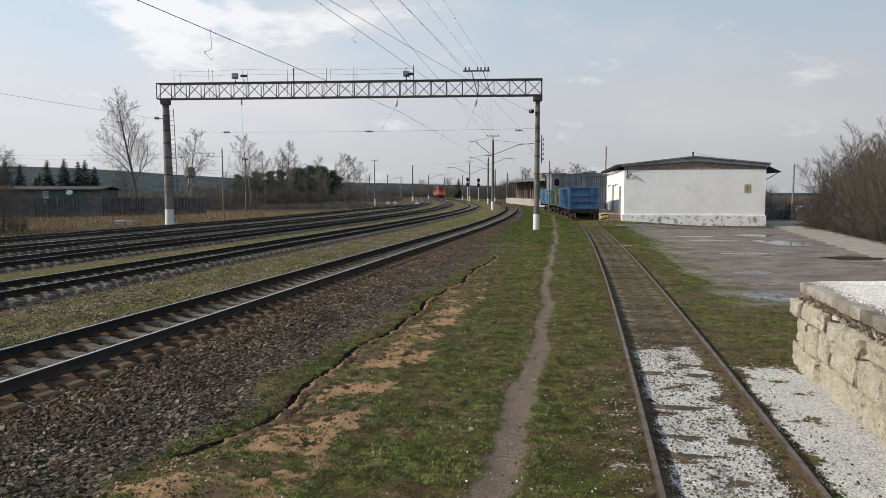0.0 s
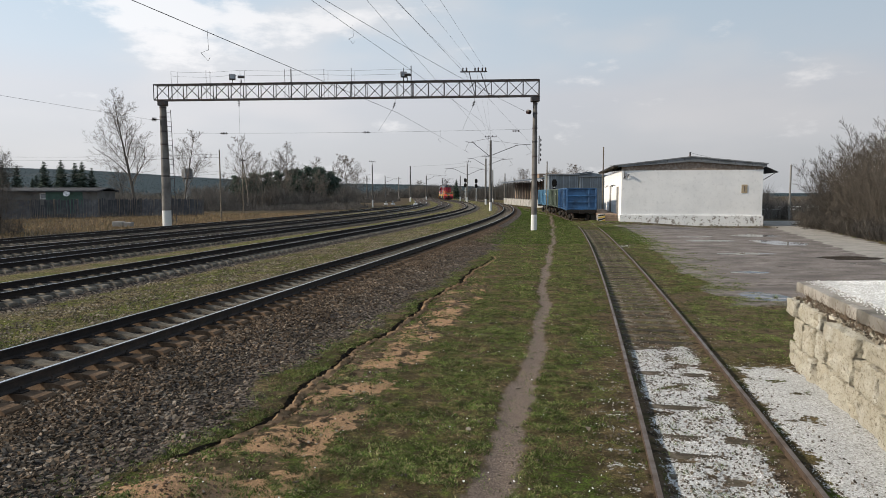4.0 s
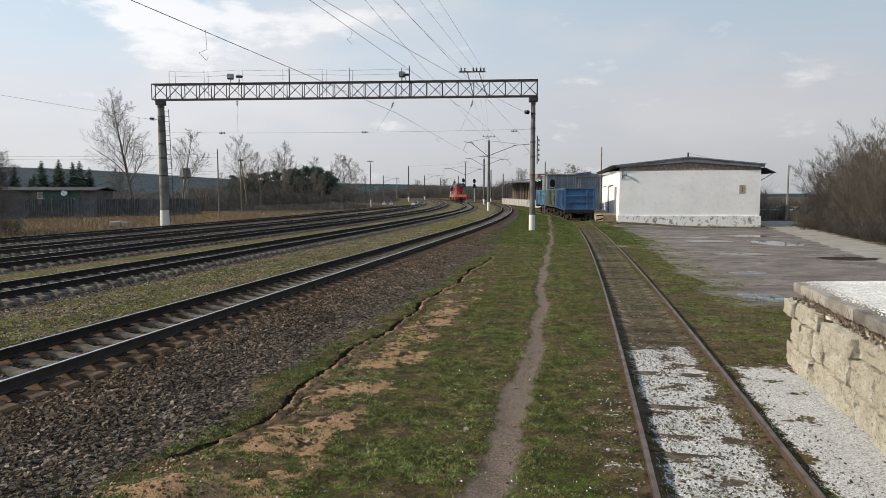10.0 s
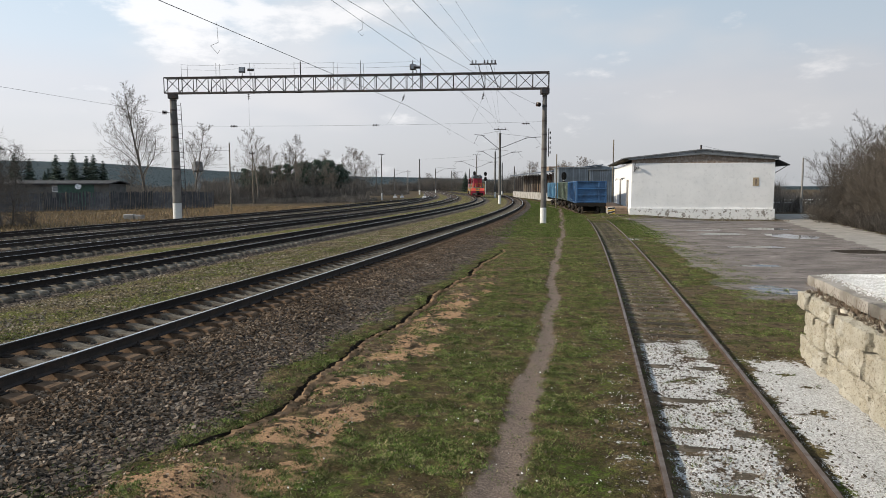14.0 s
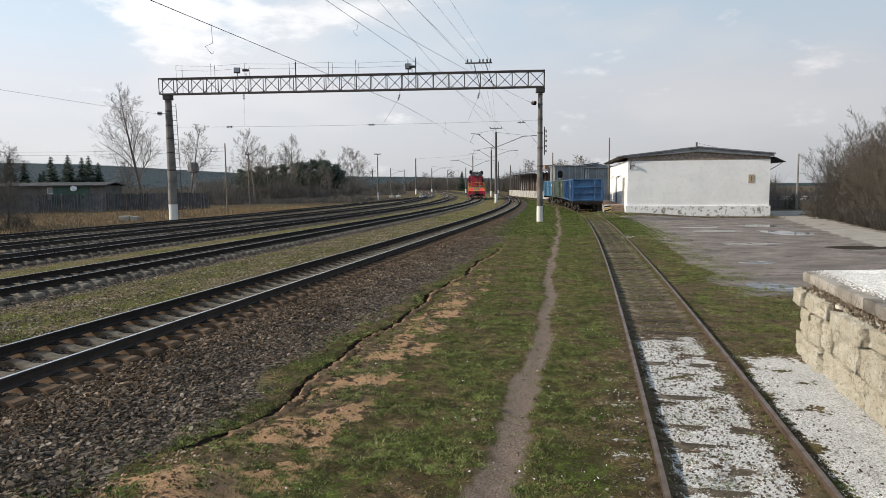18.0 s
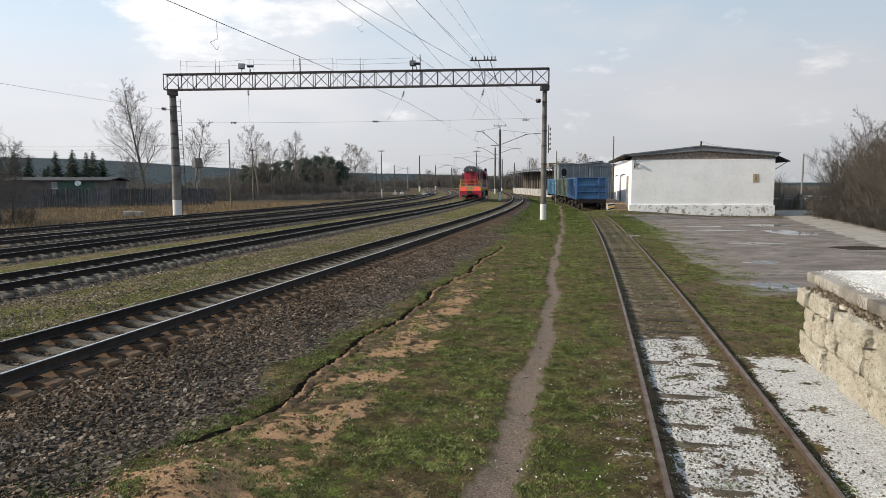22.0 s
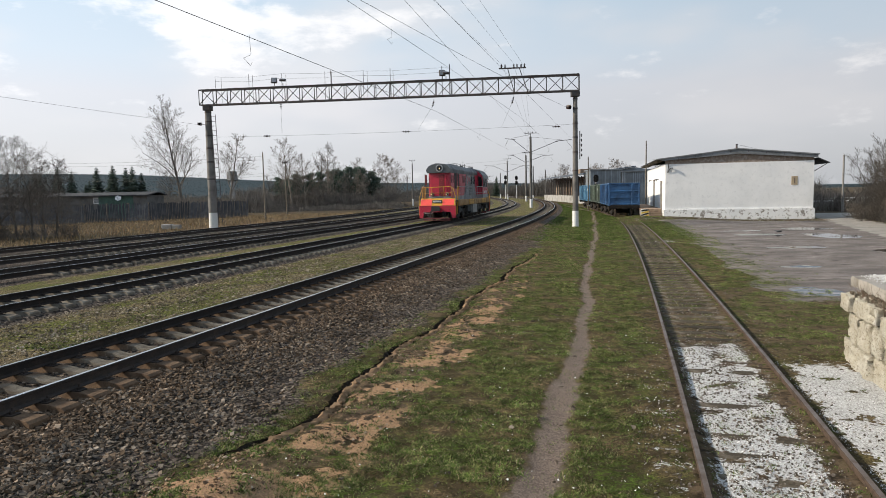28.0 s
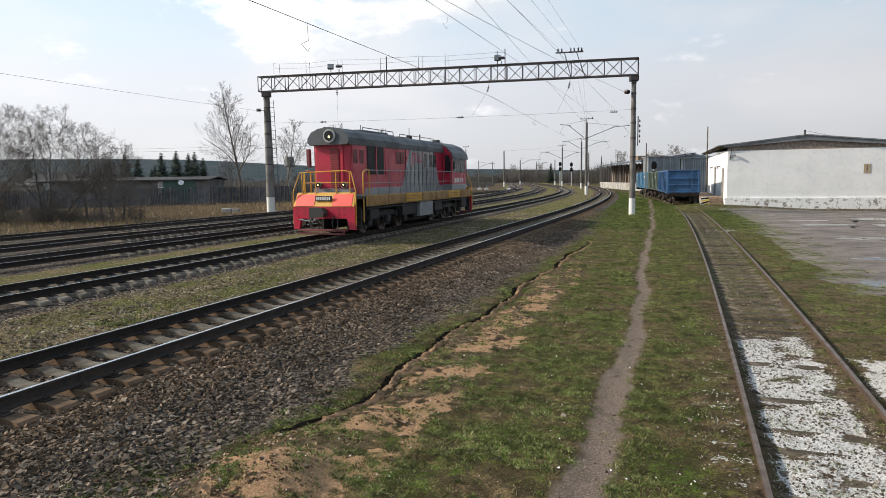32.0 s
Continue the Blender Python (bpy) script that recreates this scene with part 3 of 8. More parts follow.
def ground_material():
    m, nt, b = shader("ground")
    co = nt.nodes.new("ShaderNodeTexCoord").outputs["Object"]

    def zone(name):
        a = nt.nodes.new("ShaderNodeAttribute")
        a.attribute_name = name
        return a.outputs["Fac"]

    def edged(name, n, lo=0.42, hi=0.58, spread=0.5):
        add = nt.nodes.new("ShaderNodeMath")
        add.operation = "MULTIPLY_ADD"
        nt.links.new(n, add.inputs[0])
        add.inputs[1].default_value = spread
        sub = nt.nodes.new("ShaderNodeMath")
        sub.operation = "ADD"
        nt.links.new(zone(name), sub.inputs[0])
        sub.inputs[1].default_value = -spread / 2
        nt.links.new(sub.outputs[0], add.inputs[2])
        return map_range(nt, add.outputs[0], lo, hi)

    n_big, n_mid, n_small, n_fine = (noise_node(nt, co, sc, 6, 0.62) for sc in (0.22, 1.1, 5.0, 42.0))
    grass = ramp_nodes(nt, n_mid, [(0.30, (0.052, 0.086, 0.017)), (0.41, (0.080, 0.116, 0.025)), (0.50, (0.118, 0.102, 0.048)), (0.62, (0.19, 0.142, 0.090))])
    grass = mix_colour(nt, map_range(nt, n_small, 0.45, 0.62, 0, 0.65), grass, (0.066, 0.054, 0.036))
    grass = mix_colour(nt, map_range(nt, n_fine, 0.40, 0.62), grass, mix_colour(nt, 0.7, grass, (0.012, 0.010, 0.005)))
    n_clump = noise_node(nt, co, 11.0, 4, 0.6)
    grass = mix_colour(nt, map_range(nt, noise_node(nt, co, 2.6, 5, 0.7), 0.40, 0.60), mix_colour(nt, 1.0, grass, (0.62, 0.57, 0.53), "MULTIPLY"), mix_colour(nt, 1.0, grass, (1.5, 1.42, 1.25), "MULTIPLY"))
    grass = mix_colour(nt, map_range(nt, n_clump, 0.46, 0.58, 0, 0.7), grass, (0.058, 0.045, 0.026))
    dry = ramp_nodes(nt, n_small, [(0.3, (0.085, 0.068, 0.040)), (0.55, (0.15, 0.105, 0.06)), (0.75, (0.075, 0.07, 0.03))])
    col = mix_colour(nt, map_range(nt, n_big, 0.55, 0.75, 0, 0.6), grass, dry)
    col = mix_colour(nt, edged("meadow", n_small), col, ramp_nodes(nt, n_mid, [(0.3, (0.045, 0.036, 0.026)), (0.5, (0.085, 0.060, 0.040)), (0.65, (0.065, 0.062, 0.030))]))
    col = mix_colour(nt, edged("soil", n_mid, 0.4, 0.65, 0.8), col, ramp_nodes(nt, n_small, [(0.38, (0.035, 0.027, 0.018)), (0.48, (0.095, 0.068, 0.044)), (0.56, (0.15, 0.108, 0.072)), (0.66, (0.065, 0.072, 0.018))]))
    stones = nt.nodes.new("ShaderNodeTexVoronoi")
    stones.inputs["Scale"].default_value = 15
    nt.links.new(co, stones.inputs["Vector"])
    ballast = ramp_nodes(nt, stones.outputs["Color"], [(0.0, (0.050, 0.040, 0.033)), (0.5, (0.120, 0.098, 0.082)), (1.0, (0.24, 0.20, 0.17))])
    ballast = mix_colour(nt, map_range(nt, n_mid, 0.45, 0.7, 0, 0.5), ballast, (0.060, 0.040, 0.031))
    gaps = map_range(nt, stones.outputs["Distance"], 0.35, 0.75)
    ballast = mix_colour(nt, gaps, ballast, (0.02, 0.017, 0.015))
    green_bed = mix_colour(nt, map_range(nt, noise_node(nt, co, 0.6, 6, 0.7), 0.40, 0.60), (0.120, 0.130, 0.036), (0.190, 0.150, 0.092))
    grit = nt.nodes.new("ShaderNodeTexVoronoi")
    grit.inputs["Scale"].default_value = 14
    nt.links.new(co, grit.inputs["Vector"])
    green_bed = mix_colour(nt, 0.75, green_bed, mix_colour(nt, grit.outputs["Color"], (0.3, 0.3, 0.3), (1.9, 1.85, 1.7)), "MULTIPLY")
    green_bed = mix_colour(nt, map_range(nt, n_fine, 0.42, 0.60), green_bed, (0.035, 0.028, 0.017))
    col = mix_colour(nt, edged("between", n_mid), col, green_bed)
    col = mix_colour(nt, edged("sand", n_small, 0.50, 0.62, 1.3), col, mix_colour(nt, map_range(nt, n_fine, 0.35, 0.65), (0.42, 0.265, 0.155), (0.28, 0.172, 0.102)))
    col = mix_colour(nt, edged("ballast", n_small, 0.38, 0.66, 0.7), col, ballast)
    # shade of the gaps between sleepers, mixed into the ballast colour
    col = mix_colour(nt, edged("crib_shade", n_small, 0.35, 0.65, 0.5), col, mix_colour(nt, 0.35, col, (0.028, 0.023, 0.019)))
    # near-black colour stands in for the shaded inside of the crack
    col = mix_colour(nt, edged("crack_shade", n_small, 0.4, 0.6, 0.3), col, (0.016, 0.012, 0.009))
    gravel = mix_colour(nt, map_range(nt, n_fine, 0.40, 0.62), (0.128, 0.097, 0.079), (0.245, 0.194, 0.164))
    col = mix_colour(nt, edged("path", n_small, 0.28, 0.70, 0.9), col, gravel)
    # distance haze put into the hill colour as a blue-grey tint
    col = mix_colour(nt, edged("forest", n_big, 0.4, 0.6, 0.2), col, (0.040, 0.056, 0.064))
    stretch = nt.nodes.new("ShaderNodeMapping")
    stretch.inputs["Scale"].default_value = (0.50, 0.80, 1)
    nt.links.new(co, stretch.inputs[0])
    patch, patch2 = noise_node(nt, stretch.outputs[0], 0.55, 5, 0.6), noise_node(nt, stretch.outputs[0], 2.2, 5, 0.6)
    asphalt = ramp_nodes(nt, patch2, [(0.30, (0.10, 0.087, 0.080)), (0.42, (0.20, 0.174, 0.160)), (0.54, (0.275, 0.242, 0.223)), (0.68, (0.39, 0.352, 0.325))])
    asphalt = mix_colour(nt, map_range(nt, n_fine, 0.38, 0.64, 0, 0.45), asphalt, (0.07, 0.060, 0.053))
    asphalt = mix_colour(nt, map_range(nt, noise_node(nt, stretch.outputs[0], 1.1, 8, 0.72), 0.47, 0.60, 0, 0.6), asphalt, (0.075, 0.065, 0.060))
    yard = edged("yard", n_small, 0.4, 0.6, 0.5)
    col = mix_colour(nt, yard, col, asphalt)
    col = mix_colour(nt, edged("road", n_small, 0.4, 0.6, 0.15), col, mix_colour(nt, map_range(nt, n_mid, 0.35, 0.7), (0.36, 0.335, 0.30), (0.27, 0.25, 0.225)))
    chips = nt.nodes.new("ShaderNodeTexVoronoi")
    chips.inputs["Scale"].default_value = 55
    nt.links.new(co, chips.inputs["Vector"])
    white = ramp_nodes(nt, chips.outputs["Color"], [(0.0, (0.16, 0.15, 0.135)), (0.35, (0.46, 0.455, 0.44)), (1.0, (0.76, 0.76, 0.76))])
    col = mix_colour(nt, edged("lime", mix_colour(nt, 0.5, n_small, n_clump), 0.46, 0.60, 2.6), col, white)
    wet = nt.nodes.new("ShaderNodeMath")
    wet.operation = "MULTIPLY"
    nt.links.new(yard, wet.inputs[0])
    pool = nt.nodes.new("ShaderNodeMath")
    pool.operation = "MAXIMUM"
    nt.links.new(map_range(nt, patch, 0.64, 0.69), pool.inputs[0])
    nt.links.new(edged("wet", patch2, 0.5, 0.58, 1.1), pool.inputs[1])
    nt.links.new(pool.outputs[0], wet.inputs[1])
    col = mix_colour(nt, wet.outputs[0], col, (0.035, 0.030, 0.027))
    nt.links.new(col, b.inputs["Base Color"])
    rough = nt.nodes.new("ShaderNodeMapRange")
    nt.links.new(wet.outputs[0], rough.inputs[0])
    rough.inputs[3].default_value, rough.inputs[4].default_value = 0.95, 0.04
    nt.links.new(rough.outputs[0], b.inputs["Roughness"])
    nt.links.new(map_range(nt, wet.outputs[0], 0, 1, 0.06, 0.5), b.inputs["Specular IOR Level"])
    relief = nt.nodes.new("ShaderNodeMath")
    relief.operation = "MULTIPLY_ADD"
    dry_part = map_range(nt, wet.outputs[0], 0.0, 0.6, 1.0, 0.0)
    nt.links.new(dry_part, relief.inputs[0])
    nt.links.new(n_fine, relief.inputs[1])
    relief.inputs[2].default_value = 0.0
    bump(nt, b, relief.outputs[0], 0.9, 0.045)
    return m


M["ground"] = ground_material()
ground_sheet()

# ---- tracks ----
RAIL = [(-0.066, -0.18), (0.066, -0.18), (0.066, -0.165), (0.012, -0.14), (0.012, -0.045), (0.036, -0.032), (0.036, -0.006), (0.028, 0.0), (-0.028, 0.0), (-0.036, -0.006), (-0.036, -0.032), (-0.012, -0.045), (-0.012, -0.14), (-0.066, -0.165)]


def sleeper_mesh(name, half, width, top, mat):
    """A concrete sleeper: flared ends, narrow rail seats, a lower waist and slanted sides."""
    b = Build()
    outline = [(-half, -0.045, 0.62), (-half + 0.05, -0.012, 0.60), (-1.02, 0.0, 0.40), (-0.62, 0.0, 0.36), (-0.42, -0.012, 0.40), (-0.22, -0.055, 0.46)]
    outline = outline + [(-x, z, w) for x, z, w in outline[::-1]]
    n = len(outline)
    v = [(x, s * w * width, z + top) for s in (-1, 1) for x, z, w in outline]
    v += [(x * 1.01, s * width * 0.68, top - 0.24) for s in (-1, 1) for x, z, w in outline]
    f = []
    for i in range(n - 1):
        f += [(i, i + 1, n + i + 1, n + i), (i, 2 * n + i, 2 * n + i + 1, i + 1), (n + i, n + i + 1, 3 * n + i + 1, 3 * n + i)]
    f += [(0, n, 3 * n, 2 * n), (n - 1, 3 * n - 1, 4 * n - 1, 2 * n - 1)]
    b.add(v, f)
    for s in (-1, 1):
        b.box(s * 0.7975 - 0.19, s * 0.7975 + 0.19, -0.07, 0.07, top - 0.004, top + 0.018, 0, 1)
        for q in (-0.12, 0.12):
            b.box(s * 0.7975 + q - 0.025, s * 0.7975 + q + 0.025, -0.035, 0.035, top, top + 0.06, 0.01, 1)
            b.tube([(s * 0.7975 + q, 0, top + 0.05), (s * 0.7975 + q, 0, top + 0.095)], 0.014, 5, 1)
    return b.mesh(name, [mat, M["rail_side"]])


def lay_track(name, fx, fz, y0, y1, sleeper, step, count, label, rail_mats, start=None, sunk=0.0):
    track = thing(name, label, "railway track", kind="structure")
    for s in (-1, 1):
        b = Build()
        section = [(o + s * 0.7975, z) for o, z in RAIL]
        mats = [0] * len(RAIL)
        mats[7] = 1
        b.sweep(section, path_of(fx, fz, y0, y1, 1.5), mats)
        part("rail", b, rail_mats, track)
    for i, (p, r) in enumerate(sleeper_places(fx, fz, y0 if start is None else start, step, count)):
        ob = new("sleeper", sleeper)
        ob.parent = track
        ob.matrix_basis = Matrix.Translation((p[0], p[1], p[2] - (sunk + random.uniform(-0.012, 0.012) if sunk and p[1] < 13.4 else 0))) @ Matrix.Rotation(math.atan2(r[1], r[0]) + random.uniform(-0.008, 0.008), 4, "Z")
    return track


def sleeper_places(fx, fz, y0, step, count):
    y, out = y0, []
    for i in range(count):
        x, z = float(fx(y)), float(fz(y)) if callable(fz) else fz
        s = (float(fx(y + 0.05)) - float(fx(y - 0.05))) / 0.1
        n = math.hypot(1, s)
        out.append(((x, y, z), (1 / n, -s / n)))
        y += step / n
    return out


main_rails = [M["rail_side"], M["rail_top"]]
for k, first in ((1, 5.0), (2, 14.0), (3, 24.0), (4, 30.0), (5, 36.0)):
    seat = sleeper_mesh("sleeper", 1.35, 0.25, -0.198, M["sleeper_rusty"] if k == 1 else M["sleeper_grey"] if k == 2 else M["sleeper_dark"])
    lay_track("track_%d" % k, lambda y, k=k: track_x(k, y), lambda y, k=k: track_z(k, y), first - 30, 420 if k < 5 else 172, seat, 0.545, 290 if k < 3 else 180,
              "curved main track with worn rails on concrete sleepers in ballast", main_rails, first)


def siding_sleeper():
    b = Build()
    b.box(-1.35, 1.35, -0.115, 0.115, -0.32, -0.116, 0.025)
    return b.mesh("sleeper", M["timber_siding"])


lay_track("siding", siding_x, 0.10, -12, 112, siding_sleeper(), 0.62, 160, "rusty freight siding on old timber sleepers sunk in grass", [M["rail_rust"], M["rail_worn"]], 4.5, 0.016)

# ---- gantry over the main tracks ----
GANTRY_L, GANTRY_R = Vector((-23.7, 57.3, 0.35)), Vector((7.77, 55.0, 0.0))
M["lamp_glass"] = surface("lamp_glass", (0.30, 0.31, 0.33), None, 3, 30, 0.15, 0, 0, 0, 0)
M["galvanised"] = surface("galvanised", (0.30, 0.31, 0.32), (0.22, 0.22, 0.22), 3, 30, 0.5, 0.5, 0.1)


def insulator_string(b, p, d, n=3, r=0.11, gap=0.11):
    """Ribbed discs threaded along d from p."""
    p, d = Vector(p), Vector(d).normalized()
    b.tube([p - d * gap, p + d * gap * n], 0.025, 6)
    for i in range(n):
        q = p + d * gap * i
        b.tube([q - d * 0.035, q, q + d * 0.03], [r * 0.45, r, r * 0.35], 12)
    return b


def gantry():
    g = thing("catenary_gantry", "rigid steel lattice portal on two concrete poles with white painted bases", "gantry")
    for base, top, r0 in ((GANTRY_L, 11.0, 0.37), (GANTRY_R, 11.0, 0.25)):
        b = Build().tube([base + Vector((0, 0, -0.4)), base + Vector((0, 0, 1.30))], [r0 + 0.01, r0], 24)
        part("painted_base", b, M["white_paint"], g, "white painted pole base", smooth=True)
        b = Build().tube([base + Vector((0, 0, 1.30)), Vector((base.x, base.y, top))], [r0 - 0.006, r0 * 0.70], 24)
        pole = part("pole", b, M["pole_concrete"], g, "grey concrete pole with steel bands", smooth=True)
        for z in (4.6, 6.1, 7.3, 8.4, 9.6, 10.4):
            r = r0 * (1 - 0.30 * z / 11) + 0.02
            part("band", Build().tube([(base.x, base.y, z - 0.06), (base.x, base.y, z + 0.06)], r, 18), M["steel_dark"], pole)
        part("pole_cap", Build().box(base.x - 0.34, base.x + 0.34, base.y - 0.34, base.y + 0.34, 10.55, 11.0, 0.03), M["steel_dark"], g)
    a, c = Vector((-24.3, 57.35, 0)), Vector((8.08, 54.98, 0))
    d = (c - a).normalized()
    n = Vector((-d.y, d.x, 0))
    length, lo, hi, half = (c - a).length, 11.02, 12.3, 0.32
    up = Vector((0, 0, 1))
    for z in (lo, hi):
        for s in (-1, 1):
            part("chord", Build().bar(a + n * s * half + up * z, c + n * s * half + up * z, 0.095), M["steel_dark"], g)
    cells = 25
    for i in range(cells + 1):
        q = a + d * (length * i / cells)
        for s in (-1, 1):
            part("upright", Build().bar(q + n * s * half + up * lo, q + n * s * half + up * hi, 0.055), M["steel_dark"], g)
            if i < cells:
                q2 = a + d * (length * (i + 1) / cells)
                rising = (i >= cells * 0.5) != (s < 0)
                e0, e1 = (lo, hi) if rising else (hi, lo)
                part("diagonal", Build().bar(q + n * s * half + up * e0, q2 + n * s * half + up * e1, 0.05), M["steel_dark"], g)
        for z in (lo, hi):
            part("cross_tie", Build().bar(q - n * half + up * z, q + n * half + up * z, 0.05), M["steel_dark"], g)

    def on_top(x):
        return a + d * ((x - a.x) / d.x)

    # rods on the top chord and a thin line between them
    rods = [(-23.3, 1.1, 0.02), (-22.75, 1.0, 0.02), (-20.2, 1.15, 0.025), (-19.85, 1.05, 0.025), (-17.2, 1.1, 0.02), (-16.8, 1.0, 0.02), (-13.3, 1.1, 0.03), (-12.75, 1.15, 0.075), (-9.9, 1.1, 0.03), (-9.55, 1.0, 0.02), (-7.55, 1.15, 0.035), (-7.3, 0.9, 0.02), (-3.1, 1.1, 0.05), (-2.45, 1.25, 0.07)]
    rods = [(x * 0.976, h, w) for x, h, w in rods]
    for x, h, w in rods:
        p = on_top(x) - n * 0.3
        part("rod", Build().bar(p + up * (lo - 0.1), p + up * (hi + h), w), M["steel_dark"], g)
    for z in (hi + 1.0, hi + 0.62):
        part("thin_line", Build().tube([on_top(x) - n * 0.3 + up * (z + 0.1 * math.sin(x)) for x, h, w in rods], 0.010, 4), M["wire"], g)
    for x, tilt in ((-17.4, 20), (-16.65, 75), (-2.98, 15), (-2.68, 70)):
        m = Matrix.Translation(on_top(x) - n * 0.45 + up * (hi + 0.52)) @ Euler((radians(-tilt), 0, radians(12))).to_matrix().to_4x4()
        lamp = part("floodlight", Build().box(-0.26, 0.26, -0.09, 0.09, -0.24, 0.24, 0.03, m=m), M["steel_dark"], g, "small black floodlight")
        part("lamp_glass", Build().box(-0.21, 0.21, -0.10, -0.085, -0.19, 0.19, 0.0, m=m), M["lamp_glass"], lamp)
        part("yoke", Build().bar(on_top(x) - n * 0.4 + up * hi, on_top(x) - n * 0.4 + up * (hi + 0.3), 0.05), M["steel_dark"], lamp)
    # crossarm with pin insulators
    p0, p1 = on_top(1.65), on_top(3.85)
    arm = part("crossarm", Build().bar(p0 + up * 13.05, p1 + up * 13.05, 0.10), M["steel_dark"], g)
    for x, xx in ((2.35, 2.9), (3.3, 4.0)):
        part("arm_stay", Build().bar(on_top(x) + up * 13.05, on_top(xx) + up * lo, 0.06), M["steel_dark"], arm)
    for x in (1.85, 2.15, 2.85, 3.12, 3.45, 3.72):
        part("insulator", insulator_string(Build(), on_top(x) + up * 13.15, up, 3, 0.085, 0.08), M["insulator"], arm)
    # ladder on the far pole
    lad = part("ladder", Build().bar((-23.15, 57.1, 0.6), (-23.35, 57.1, 10.2), 0.04).bar((-22.78, 57.1, 0.6), (-22.98, 57.1, 10.2), 0.04), M["steel_dark"], g)
    for i in range(24):
        f = 0.8 + i * 0.4
        part("rung", Build().bar((-23.15 - 0.02 * f, 57.1, f), (-22.78 - 0.02 * f, 57.1, f), 0.03), M["steel_dark"], lad)
    part("strain_rod", Build().bar((-23.7, 57.26, 9.37), (-24.25, 56.98, 9.38), 0.04), M["steel_dark"], g)
    part("strain_insulator", insulator_string(Build(), (-24.2, 57.0, 9.38), (-1, -0.5, 0.05), 5, 0.20, 0.075), M["insulator"], g)
    part("strain_insulator", insulator_string(Build(), (7.35, 54.9, 9.72), (-1, -0.6, 0.0), 5, 0.18, 0.07), M["insulator"], g)
    for z in (7.4, 7.0, 6.6, 6.2, 5.8):
        part("pin_insulator", insulator_string(Build(), (8.25, 54.9, z), (0, 0, 1), 2, 0.08, 0.08), M["insulator"], g)
    part("bracket_rail", Build().bar((8.12, 54.9, 5.5), (8.12, 54.9, 7.8), 0.07), M["steel_dark"], g)
    return g


gantry()


# ---- wires ----
def wire(name, pts, label, r=0.011, sag=0.0, parts=()):
    """A hung wire through points, sagging between each pair."""
    line = []
    for i in range(len(pts) - 1):
        p, q = Vector(pts[i]), Vector(pts[i + 1])
        for k in range(9):
            f = k / 8
            line.append(p.lerp(q, f) - Vector((0, 0, 4 * sag * f * (1 - f))))
    b = Build().tube(line, r, 5)
    return tagged(new(name, b.mesh(name, M["wire"])), label, "wire")


def along_track(k, z, ys, off=0.0, sags=0.0):
    return [(float(track_x(k, y)) + off, y, z + float(track_z(k, y)) - 0.52) for y in ys]


# not the contact wire: this one slants off to the mast arm
wire("contact_wire", along_track(1, 6.80, [-20, 5, 20, 31]) + [(3.9, 105.4, 9.75)], "taut dark wire above the near track, running to a mast arm", 0.0079)
wire("messenger_wire", along_track(1, 9.18, [-20, 5, 20, 36, 56, 80, 105, 155, 180, 210]), "dark catenary wire hung above the near track", 0.0079, 0.0)
wire("line_wire", [(-8.89, 194.6, 10.9), (7.27, 181.4, 11.3)], "thin wire between two masts beside the curve", 0.014, 0.1)
wire("feeder_wire", [(-14.6, -10, 9.75), (-3.91, 23.4, 9.7), (7.2, 54.9, 9.66)], "dark feeder wire running to the gantry pole", 0.0086, 0.14)
wire("feeder_wire", [(-9.1, -10, 10.5), (-1.68, 26.2, 10.5), (15.8, 111, 10.5)], "dark feeder wire running towards the freight shed", 0.0086)
wire("feeder_wire", [(-7.2, -10, 10.5), (-2.81, 26.2, 10.5), (7.9, 105, 10.9)], "dark feeder wire running along the tracks", 0.0079)
for x0, x1 in ((-2.4, 1.9), (-1.0, 2.9), (0.0, 3.6)):
    wire("signal_wire", [(x0 - (x1 - x0) * 2.3, -10, 13.3), (x0, 35.8, 13.25), (x1, 55.4, 13.35), (7.2 + x1 * 0.2, 105, 11.7), (10.0 + x1 * 0.2, 155, 11.3)], "thin line wire carried on the gantry insulators", 0.0065)
wire("stay_wire", [(-45, 0, 11.3), (-24.58, 56.82, 9.36)], "dark wire running to the far gantry pole", 0.0094, 0.3)
wire("cross_span_wire", [(-23.4, 57.2, 8.25), (7.6, 55.0, 8.35)], "horizontal cross-span wire between the gantry poles", 0.0079, 0.12)
for x, y in ((-18.4, 56.9), (-6.2, 56.1), (6.25, 55.1)):
    ob = new("span_insulator", insulator_string(Build(), (x - 0.2, y, 8.2), (1, -0.07, 0), 4, 0.11, 0.13).mesh("span_insulator", M["insulator"]))
    tagged(ob, "dark ribbed insulator on the cross-span wire", "insulator", "span insulators")
for x, y, z0, x1 in ((-3.9, 56.0, 10.3, -5.2), (2.7, 55.4, 10.3, 1.8)):
    ob = new("hanger_insulator", insulator_string(Build(), (x, y, z0), (0.3, 0, 1), 3, 0.12, 0.14).mesh("hanger_insulator", M["insulator"]))
    tagged(ob, "dark hanging insulator below the lattice beam", "insulator", "hanger insulators")
    wire("hanger_wire", [(x + 0.15, y, 11.0), (x, y, z0), (x1, y, 8.3)], "thin slanted hanger wire under the beam", 0.0072)
ob = new("hanger_insulator", insulator_string(Build(), (-17.05, 56.8, 10.55), (0, 0, 1), 3, 0.12, 0.14).mesh("hanger_insulator", M["insulator"]))
tagged(ob, "dark hanging insulator below the lattice beam", "insulator", "hanger insulators")
wire("hanger_wire", [(-17.05, 56.8, 11.0), (-17.05, 56.8, 8.25)], "thin upright hanger wire under the beam", 0.0072)
